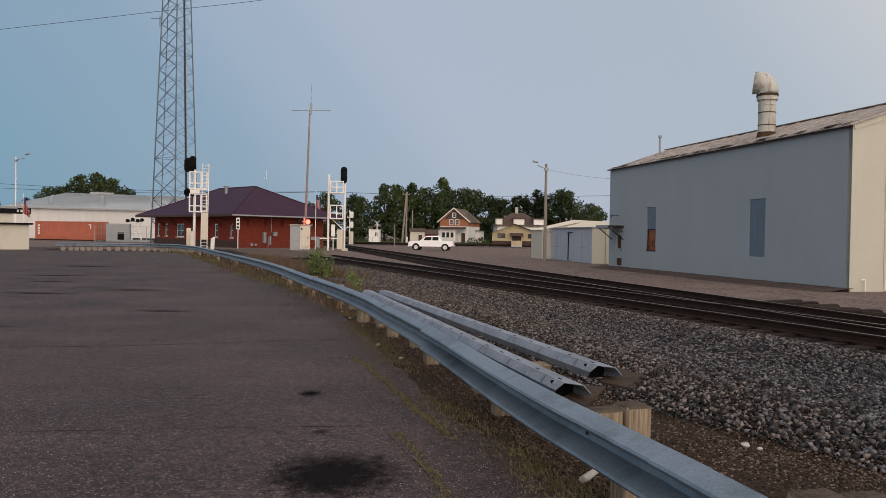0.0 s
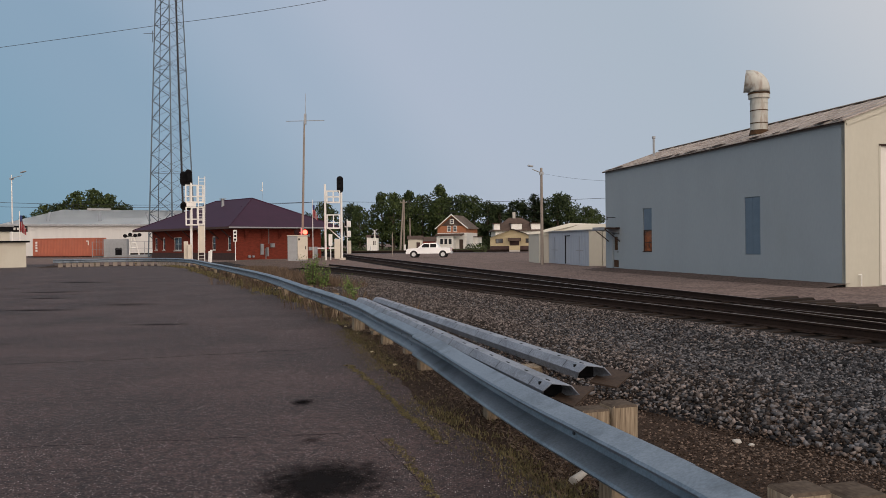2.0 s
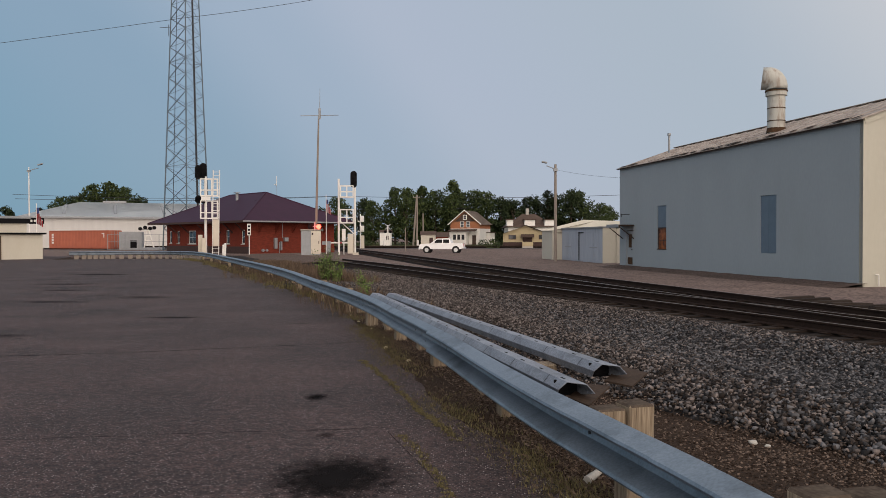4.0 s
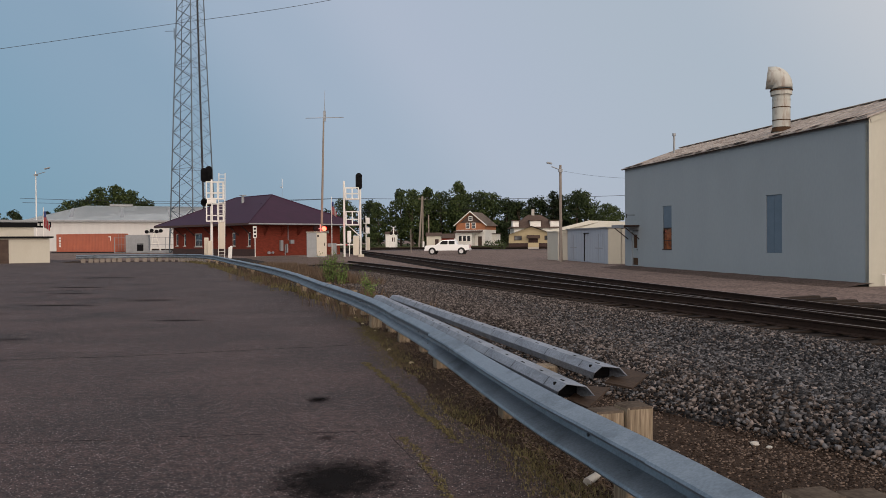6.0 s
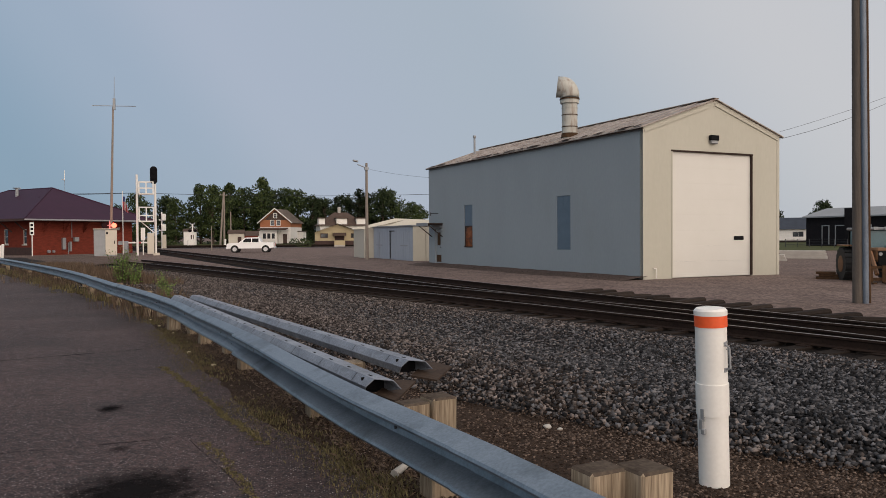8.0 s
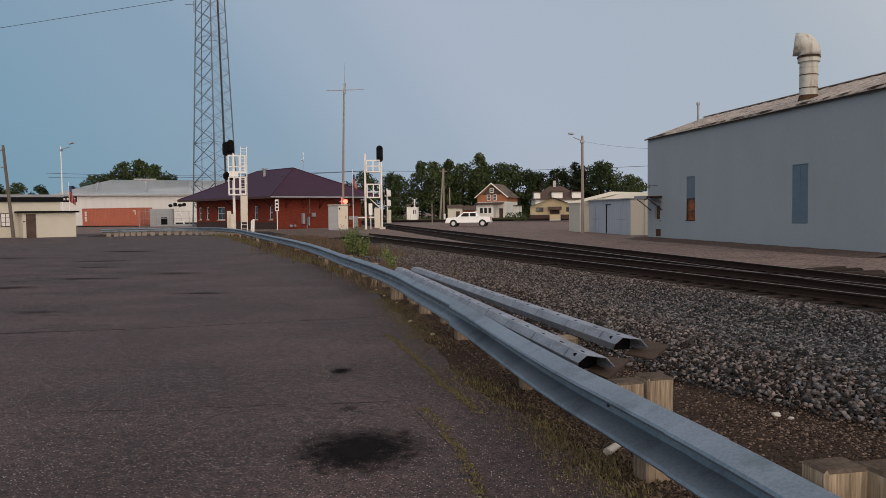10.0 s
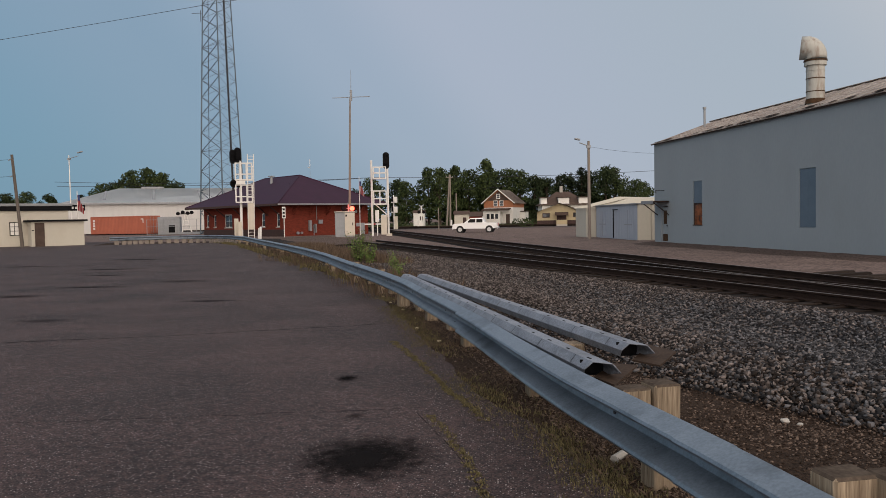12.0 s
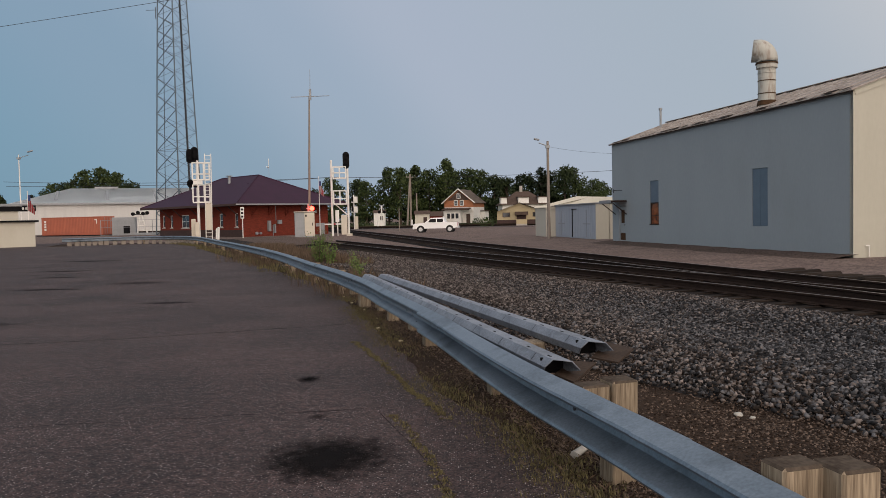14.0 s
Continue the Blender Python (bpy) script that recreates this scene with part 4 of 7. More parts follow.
# ---------------------------------------------------------------- sheds behind the workshop
def sheds():
    ob = thing("storage_shed", pose(8.56, 50.5, 0, 0, 0, 10.4), "low cream shed with a ribbed roof and a grey front", "shed")
    part("wall", B(0.92, 4.5, -0.1, 9.0, -0.2, 2.25), WALLCREAM, ob)
    part("wall", B(-0.75, 4.5, 9.02, 12.0, -0.2, 2.2), WALLCREAM, ob)
    # front greyer than the cream end walls
    bm = holed_wall(bmesh.new(), 0.05, 8.95, -0.2, 2.32, -0.1, 0, [(3.9, 4.95, 0.0, 2.0)])
    fr = part("front", bm, SHEDGREY, ob, "grey wooden front")
    fr.matrix_basis = pose(0, 0, 0, 0, 0, 90)
    part("end_wall", B(0.004, 0.9, -0.06, 0.03, -0.2, 2.3), WALLCREAM, ob)
    part("end_wall", B(0.004, 0.9, 8.9, 8.98, -0.2, 2.3), WALLCREAM, ob)
    part("front_roof", B(-0.12, 1.0, -0.12, 9.0, 2.33, 2.40), GREYBOX, ob)
    part("door", B(3.92, 4.93, -0.10, -0.05, 0.02, 1.98), SHEDGREY, fr, "grey plank door")
    part("door_gap", B(4.88, 4.96, -0.04, 0.006, 0.02, 2.03), BLACK, fr)
    part("lintel", B(3.85, 5.0, 0.0, 0.03, 2.0, 2.05), BLACK, fr)
    for y in (1.0, 6.6):
        sh = part("double_door", B(y, y + 1.5, 0.0, 0.02, 0.1, 1.95), SHEDGREY, fr)
        part("batten", B(y + 0.72, y + 0.78, 0.02, 0.035, 0.1, 1.95), GREYBOX, sh)
        part("rail", B(y, y + 1.5, 0.02, 0.035, 0.95, 1.02), GREYBOX, sh)
    n = 26
    for k in range(n):
        y0 = -0.15 + k * 12.3 / n
        x0 = 0.8 if y0 < 8.8 else -0.85
        z0 = 2.36 if y0 < 8.8 else 2.2
        bm = bmesh.new()
        prof = [(y0, 0), (y0, 0.03), (y0 + 0.04, 0.07), (y0 + 0.08, 0.03), (y0 + 0.47, 0.03), (y0 + 0.47, 0)]
        lo = [bm.verts.new((x0, y, z0 + h)) for y, h in prof]
        hi = [bm.verts.new((2.7, y, 2.64 + 0.036 * y + h)) for y, h in prof]
        bk = [bm.verts.new((4.6, y, 2.2 + h)) for y, h in prof]
        for p, q in ((lo, hi), (hi, bk)):
            for i in range(6):
                bm.faces.new((p[i], p[(i + 1) % 6], q[(i + 1) % 6], q[i]))
        bm.faces.new(lo), bm.faces.new(bk)
        bmesh.ops.recalc_face_normals(bm, faces=bm.faces)
        part("roof_sheet", bm, WALLCREAM, ob)
    part("gable", prism_x(bmesh.new(), [(2.7, 2.62), (0.95, 2.26), (4.45, 2.26)], 0, 0.06), WALLCREAM, ob).matrix_basis = Matrix(((0, 1, 0, 0), (1, 0, 0, -0.08), (0, 0, 1, 0), (0, 0, 0, 1)))
    part("step_wall", prism_x(bmesh.new(), [(-0.75, 2.1), (2.7, 2.1), (2.7, 2.93), (-0.75, 2.2)], 0, 0.08), WALLCREAM, ob).matrix_basis = Matrix(((0, 1, 0, 0), (1, 0, 0, 8.92), (0, 0, 1, 0), (0, 0, 0, 1)))
    part("chimney", B(2.7, 3.15, 3.0, 3.45, 2.5, 3.35), CONCRETE, ob)
    part("roof_vent", B(3.2, 4.0, 1.6, 2.4, 2.3, 2.95), WHITE, ob)
    return ob


sheds()


def street_lamp(x, y, h, reach, ang, label, m=PALEPOLE):
    ob = thing("street_lamp", pose(x, y, 0, 0, 0, ang), label, "street lamp", "street lamps")
    part("pole", T((0, 0, -0.2), (0, 0, h), 0.13 if m is PALEPOLE else 0.08, 0.085 if m is PALEPOLE else 0.05, seg=10), m, ob)
    part("arm", T((0, 0, h - 0.35), (-reach * 0.75, 0, h - 0.1), 0.035), GREYBOX, ob)
    hd = part("lamp_head", B(-reach - 0.15, -reach * 0.7, -0.12, 0.12, -0.06, 0.06, bevel=0.03), GREYBOX, ob)
    hd.matrix_basis = pose(0, 0, h - 0.02, 0, 12, 0)
    part("bracket", B(-0.14, 0.14, -0.14, 0.14, h - 0.5, h - 0.3), GREYBOX, ob)
    return ob


street_lamp(5.93, 54.7, 6.9, 0.85, 0, "pale wooden street lamp pole beside the shed")
street_lamp(-46.8, 78.9, 9.2, 1.6, 170, "slim street lamp beside the far lot", WHITE)


# ---------------------------------------------------------------- depot
def depot():
    # x along the long side (to the north-west), y across
    m = Matrix(((-0.731, 0.682, 0, -24.4), (0.682, 0.731, 0, 82.5), (0, 0, 1, 0), (0, 0, 0, 1)))
    ob = thing("railway_depot", m, "red brick railway depot with a maroon hipped metal roof", "building")
    L, W, H, R, E = 20.0, 11.5, 3.45, 7.05, 1.75
    wins = [(0.9, 1.6, 1.05, 2.6), (4.2, 5.0, 1.05, 2.6), (7.0, 7.8, 1.05, 2.6), (12.2, 14.2, 1.0, 2.6), (16.5, 17.2, 1.05, 2.6), (18.6, 19.3, 1.05, 2.6)]
    lw = part("wall", holed_wall(bmesh.new(), 0, L, -0.4, H, 0, 0.3, wins), BRICK, ob, "red brick wall")
    for i, (a, b, c, d) in enumerate(wins):
        window(lw, a, b, c, d, 0.12, WHITE, GLASS, cols=2 if b - a > 1.2 else 1, rows=2, w=0.09)
        part("sill", B(a - 0.08, b + 0.08, -0.06, 0.1, c - 0.1, c), CONCRETE, lw)
    ew = part("wall", B(0, 0.3, 0.31, W - 0.31, -0.4, H), BRICK, ob, "red brick end wall")
    part("wall", B(0, L, W - 0.3, W, -0.4, H), BRICK, ob)
    part("wall", B(L - 0.3, L, 0.31, W - 0.31, -0.4, H), BRICK, ob)
    # long side's course carries its shade in the colour
    part("water_table", B(-0.05, L + 0.05, -0.05, 0.0, -0.3, 0.75), DARKBRICK_SHADE, ob, "brick base course darkened for the shaded side")
    part("water_table", B(-0.05, 0.0, 0.0, W, -0.3, 0.62), BRICK, ob, "brick base course")
    # bracketed eaves, red on the lit end, shade painted in on the long side
    for y in (1.2, 3.4, 5.6, 7.8, 10.0):
        br = part("eave_bracket", T((-0.02, y, 2.3), (-1.2, y, 3.3), 0.07), BRICK, ob)
        part("bracket_post", B(-0.1, 0, y - 0.07, y + 0.07, 2.2, 3.3), BRICK, br)
    for x in (0.8, 3.5, 6.2, 9.6, 14.0, 17.2):
        part("eave_bracket", T((x, -0.02, 2.3), (x, -1.2, 3.3), 0.07), DARKBRICK_SHADE, ob)
    part("soffit", B(-E, L + E, -E, W + E, H - 0.06, H), DARKBRICK_SHADE, ob)
    x0, x1, y0, y1 = -E, L + E, -E, W + E
    rx0, rx1, ry = W / 2, L - W / 2, W / 2
    for fa in (((x0, y0, H), (x0, y1, H), (rx0, ry, R)), ((x0, y0, H), (rx0, ry, R), (rx1, ry, R), (x1, y0, H)), ((x1, y0, H), (rx1, ry, R), (x1, y1, H)), ((x0, y1, H), (x1, y1, H), (rx1, ry, R), (rx0, ry, R))):
        bm = bmesh.new()
        lo = [bm.verts.new(p) for p in fa]
        hi = [bm.verts.new((p[0], p[1], p[2] + 0.12)) for p in fa]
        bm.faces.new(lo), bm.faces.new(hi)
        for i in range(len(fa)):
            bm.faces.new((lo[i], lo[(i + 1) % len(fa)], hi[(i + 1) % len(fa)], hi[i]))
        bmesh.ops.recalc_face_normals(bm, faces=bm.faces)
        part("roof", bm, PURPLE, ob, "maroon metal roof plane")
    for a, b in (((x0, y0, H), (rx0, ry, R)), ((x0, y1, H), (rx0, ry, R)), ((rx0, ry, R), (rx1, ry, R)), ((x1, y0, H), (rx1, ry, R))):
        part("ridge_cap", T((a[0], a[1], a[2] + 0.14), (b[0], b[1], b[2] + 0.14), 0.06, seg=6), PURPLE, ob)
    part("fascia", B(x0 - 0.04, x0, y0, y1, H - 0.02, H + 0.12), GREYBOX, ob, "pale grey eave gutter")
    # long-side fascia painted dark for shade, unlike the lit end
    part("fascia", B(x0, x1, y0 - 0.04, y0, H - 0.1, H + 0.14), DARKBRICK_SHADE, ob)
    cv = part("roof_vent", T((9.5, 4.0, 6.1), (9.5, 4.0, 7.15), 0.18), GREYBOX, ob)
    part("vent_hat", B(9.2, 9.8, 3.7, 4.3, 7.15, 7.25), GREYBOX, cv)
    part("vent_stub", T((4.2, 3.4, 5.4), (4.2, 3.4, 6.05), 0.12), PURPLE, ob)
    an = part("antenna_mast", T((7.0, 8.0, 4.4), (7.0, 8.0, 9.3), 0.014), GREYBOX, ob, "thin aerial on the roof")
    part("antenna_arm", T((7.0, 8.0, 8.2), (6.5, 7.4, 8.25), 0.05), WHITE, an)
    part("antenna_tip", T((7.0, 8.0, 8.1), (7.0, 8.0, 9.3), 0.035), WHITE, an)
    for x, r in ((1.6, 0.16), (2.1, 0.13)):
        part("hose_reel", T((-0.35, x, 0.32), (-0.15, x, 0.32), r, seg=12), GREYBOX, ob)
    part("wall_lamp", B(-0.18, -0.05, 9.6, 9.8, 2.5, 2.8), GREYBOX, ob)
    # meters on the end wall
    for y, z0, z1, w in ((3.1, 0.5, 1.7, 0.35), (3.9, 0.3, 1.3, 0.18), (4.4, 1.3, 1.75, 0.5)):
        part("meter_box", B(-0.3, 0.0, y, y + w, z0, z1, bevel=0.02), GREYBOX, ob, "grey utility meter box")
    part("conduit", T((-0.1, 4.2, 1.7), (-0.1, 4.2, 3.35), 0.04), GREYBOX, ob)
    part("conduit", T((-0.1, 3.8, 0.0), (-0.1, 3.8, 1.2), 0.05), GREYBOX, ob)
    return ob


depot()


# ---------------------------------------------------------------- signals, cabinet, aerials
def cage(ob, x0, x1, y0, y1, z0, z1, cols):
    """A small caged working platform."""
    pl = part("platform", B(x0, x1, y0, y1, z0, z0 + 0.12), WHITE, ob)
    for yy in (y0 + 0.03, y1 - 0.03):
        for zz in (z0 + 0.62, z1):
            part("railing", B(x0, x1, yy - 0.03, yy + 0.03, zz - 0.04, zz + 0.04), WHITE, pl)
        for k in range(cols + 1):
            x = x0 + 0.04 + (x1 - x0 - 0.08) * k / cols
            part("baluster", B(x - 0.055, x + 0.055, yy - 0.03, yy + 0.03, z0 + 0.12, z1), WHITE, pl)
    for xx in (x0 + 0.03, x1 - 0.03):
        for zz in (z0 + 0.62, z1):
            part("railing", B(xx - 0.03, xx + 0.03, y0 + 0.06, y1 - 0.06, zz - 0.04, zz + 0.04), WHITE, pl)
    return pl


def signal_tower(x, y, ang, ladder_side, arms, decks, label):
    """A railway signal: mast or masts, caged platforms and black heads."""
    ob = thing("railway_signal", pose(x, y, 0, 0, 0, ang), label, "railway signal", "railway signals")
    w = 1.62
    if ladder_side:
        part("mast", T((0.50, 0, -0.1), (0.50, 0, 7.7), 0.13, seg=12), WHITE, ob)
        for z0, z1 in decks:
            cage(ob, 0.0, 1.66, -0.45, 0.45, z0, z1, 3)
        part("sign_plate", B(0.08, 0.95, -0.5, -0.46, 5.36, 5.72), WHITE, ob)
        lad = part("ladder_rail", T((1.10, -0.50, 0), (1.22, -0.50, 8.3), 0.045, seg=6), WHITE, ob)
        part("ladder_rail", T((1.68, -0.50, 0), (1.80, -0.50, 8.3), 0.045, seg=6), WHITE, ob)
        for k in range(24):
            q = 0.3 + k * 0.34
            part("rung", T((1.10 + 0.0145 * q, -0.50, q), (1.68 + 0.0145 * q, -0.50, q), 0.025, seg=5), WHITE, lad)
        part("ladder_guard", B(1.14, 1.70, -0.58, -0.55, 0.9, 3.5), CABINET, ob, "cream ladder guard plate")
        part("base_plate", B(0.2, 0.8, -0.3, 0.3, -0.1, 0.06), CONCRETE, ob)
    else:
        for px in (0, w):
            part("mast", T((px, 0, -0.1), (px, 0, 7.65), 0.11, seg=10), WHITE, ob)
        for z0, z1 in decks:
            cage(ob, 0.14, w - 0.14, -0.5, 0.5, z0, z1, 2)
        part("brace", T((0.1, 0, 3.4), (w - 0.1, 0, 2.1), 0.05, seg=6), WHITE, ob)
        part("relay_box", B(w - 0.75, w - 0.15, -0.4, 0.1, 0.1, 2.1, bevel=0.03), CABINET, ob, "cream relay box")
        part("foot_plate", B(w - 0.25, w + 0.35, -0.3, 0.3, -0.05, 0.2), CABINET, ob)
        part("relay_box", B(0.30, 0.68, -0.3, 0.0, 1.4, 2.6, bevel=0.02), WHITE, ob)
        part("stand", T((0.5, -0.1, 0), (0.5, -0.1, 1.4), 0.05), WHITE, ob)
    for hx, hz, h in arms:
        bm = B(hx - 0.33, hx + 0.33, -0.12, 0.06, hz - h / 2 + 0.25, hz + h / 2 - 0.25)
        tube(bm, (hx, -0.12, hz + h / 2 - 0.33), (hx, 0.06, hz + h / 2 - 0.33), 0.33, seg=20)
        tube(bm, (hx, -0.12, hz - h / 2 + 0.33), (hx, 0.06, hz - h / 2 + 0.33), 0.33, seg=20)
        hd = part("signal_head", bm, BLACK, ob, "black signal head with a rounded backing")
        for k in range(2 if h > 0.9 else 1):
            part("hood", T((hx, -0.12, hz + (0.25 if k == 0 else -0.25)), (hx, -0.38, hz + (0.23 if k == 0 else -0.27)), 0.12, seg=12), BLACK, hd)
    return ob


signal_tower(-26.5, 73.4, 21, True, [(0.30, 8.25, 1.5), (-0.15, 8.1, 1.4), (-0.15, 5.45, 0.8), (0.3, 5.45, 0.5)], ((3.55, 5.3), (5.75, 7.45)), "white two-deck railway signal with a ladder and black heads")
signal_tower(-13.5, 76.8, 9, False, [(1.50, 7.62, 1.7)], ((3.15, 4.55), (5.75, 6.95)), "white two-post railway signal with caged decks")
for p, h in (((-26.15, 72.4), 2.0), ((-25.65, 72.0), 1.7)):
    c = part("relay_case", B(-0.2, 0.2, -0.22, 0.22, 0, h, bevel=0.03), CABINET)
    c.matrix_basis = pose(p[0], p[1], 0, 0, 0, 21)
    tagged(c, "cream steel relay case beside the signal", "relay case", "relay cases")


def far_signal():
    ob = thing("railway_signal", pose(-18.2, 123.7, 0), "small white signal mast beside the far track", "railway signal", "railway signals")
    part("mast", T((0, 0, 0), (0, 0, 5.6), 0.09), WHITE, ob)
    for z in (2.7, 4.3):
        part("platform", B(-0.35, 0.55, -0.4, 0.4, z, z + 0.1), WHITE, ob)
        for x in (-0.32, 0.52):
            part("baluster", B(x - 0.05, x + 0.05, -0.4, 0.4, z + 0.1, z + 0.9), WHITE, ob)
        part("railing", B(-0.35, 0.55, -0.42, 0.42, z + 0.9, z + 1.0), WHITE, ob)
        part("sign_plate", B(0.05, 0.50, -0.50, -0.44, z + 0.1, z + 0.9), WHITE, ob)
        part("signal_head", B(-0.33, -0.02, -0.55, -0.44, z + 0.2, z + 1.0, bevel=0.05), BLACK, ob)
    part("relay_box", B(0.1, 0.6, -0.3, 0.3, 0, 2.1), CABINET, ob)
    return ob


far_signal()


def cabinet():
    ob = thing("signal_cabinet", pose(-17.1, 75.6, 0, 0, 0, 13), "cream and grey steel trackside equipment cabinet", "cabinet")
    part("body", B(0, 1.95, 0, 1.6, -0.05, 2.45, bevel=0.03), GREYBOX, ob, "grey steel cabinet body")
    d = part("door", B(0.98, 1.97, -0.06, -0.004, 0.08, 2.40, bevel=0.01), CABINET, ob, "cream cabinet door")
    part("handle", B(1.72, 1.78, -0.10, -0.06, 1.1, 1.4), BLACK, d)
    part("label_plate", B(1.05, 1.2, -0.07, -0.06, 2.0, 2.2), BLACK, d)
    part("roof", B(-0.06, 2.03, -0.12, 1.66, 2.45, 2.53, bevel=0.02), CABINET, ob)
    return ob


cabinet()


def crossing_flasher():
    ob = thing("crossing_flasher", pose(-16.17, 77.8, -0.1), "railway crossing flasher with a lit red lamp", "crossing signal")
    part("mast", T((0, 0, 0), (0, 0, 3.4), 0.07), GREYBOX, ob)
    part("arm", T((-0.5, -0.1, 2.95), (0.55, -0.1, 2.95), 0.04), GREYBOX, ob)
    for x, m in ((0.42, SIGNRED), (-0.42, BLACK)):
        h = part("lamp", T((x, -0.12, 2.95), (x, -0.02, 2.95), 0.30, seg=20), BLACK, ob, "round black lamp backing")
        part("lens", T((x, -0.16, 2.95), (x, -0.121, 2.95), 0.24, seg=20), m, h, "glowing red lens" if x > 0 else "unlit lens")
    return ob


crossing_flasher()
red = bpy.data.lights.new("flasher_light", "POINT")
red.energy, red.color, red.shadow_soft_size = 120, (1.0, 0.06, 0.03), 0.25
new("flasher_light", red).matrix_world = Matrix.Translation((-15.75, 77.2, 2.85))


def gate():
    ob = thing("crossing_gate", pose(-14.3, 88, 0, 0, 0, 4), "lowered white crossing gate arm", "crossing gate")
    part("arm", B(-2.2, 0.5, -0.04, 0.04, 1.05, 1.20), WHITE, ob)
    part("stand", B(-2.6, -2.1, -0.25, 0.25, 0, 1.3, bevel=0.03), GREYBOX, ob)
    part("counterweight", B(-3.1, -2.6, -0.1, 0.1, 0.9, 1.3), GREYBOX, ob)
    for x in (-1.2, 0.0):
        part("stripe", B(x, x + 0.4, -0.045, 0.045, 1.048, 1.202), FLAGRED, ob)
    return ob


gate()


def aerial():
    ob = thing("radio_aerial", pose(-16.4, 79.2, 0, 0, 0.15, 0), "tall wooden pole with a cross-shaped radio aerial", "antenna")
    part("pole", T((0, 0, -0.2), (0.36, 0, 14.4), 0.15, 0.08, seg=10), PALEPOLE, ob)
    part("cross_arm", T((-1.55, 0, 14.45), (2.45, 0, 14.50), 0.035), GREYBOX, ob)
    part("whip", T((0.45, 0, 14.3), (0.50, 0, 17.3), 0.04, 0.018), GREYBOX, ob)
    part("mount", B(0.35, 0.57, -0.1, 0.1, 14.1, 15.2), GREYBOX, ob)
    return ob


aerial()


def flag_pole(x, y, h, fz, label, r=0.05):
    ob = thing("flag_pole", pose(x, y, 0), label, "flag pole", "flag poles")
    part("pole", T((0, 0, 0), (0, 0, h), r, r * 0.6), WHITE, ob)
    fl = part("flag", B(0.03, 0.22, -0.03, 0.03, fz + 0.05, fz + 0.55), FLAGBLUE, ob, "limp striped flag")
    bm = bmesh.new()
    for k in range(7):
        x0 = 0.04 + k * 0.07
        w = 0.035 * (-1) ** k
        v = [bm.verts.new(p) for p in ((x0, -w, fz - 0.75 - 0.05 * k), (x0 + 0.068, w, fz - 0.80 - 0.05 * k), (x0 + 0.068, w, fz + 0.35 - 0.16 * k), (x0, -w, fz + 0.50 - 0.16 * k))]
        f = bm.faces.new(v)
        f.material_index = k % 2
    bmesh.ops.solidify(bm, geom=list(bm.faces), thickness=0.02)
    part("flag_stripes", bm, [FLAGRED, WHITE], fl)
    return ob


flag_pole(-15.5, 80.5, 6.3, 5.2, "white flag pole with a limp striped flag")
flag_pole(-36.4, 62.4, 4.6, 3.7, "short flag pole with a drooping striped flag")


def sign_post():
    ob = thing("track_sign", pose(-22.1, 74.8, 0), "narrow white sign on a post beside the depot", "sign")
    part("post", T((0, 0, 0), (0, 0, 2.1), 0.045), WHITE, ob)
    bd = part("board", B(-0.18, 0.18, -0.05, -0.02, 1.95, 3.1, bevel=0.01), WHITE, ob)
    for z in (2.15, 2.5, 2.85):
        part("print_bar", B(-0.11, 0.11, -0.056, -0.05, z - 0.10, z + 0.10), BLACK, bd)
    return ob


sign_post()
for x, y, h, r in ((-22.8, 69.4, 1.15, 0.11), (-24.3, 73.5, 1.0, 0.11), (-15.2, 131, 1.2, 0.16), (-9.6, 134, 1.3, 0.16)):
    b = part("bollard", tube(T((0, 0, -0.1), (0, 0, h), r, seg=14), (0, 0, h), (0, 0, h + 0.05), r, r * 0.6, seg=14), WHITE)
    b.matrix_basis = pose(x, y, 0, 0, 3, 0)
    tagged(b, "white painted bollard standing in gravel", "bollard", "bollards")


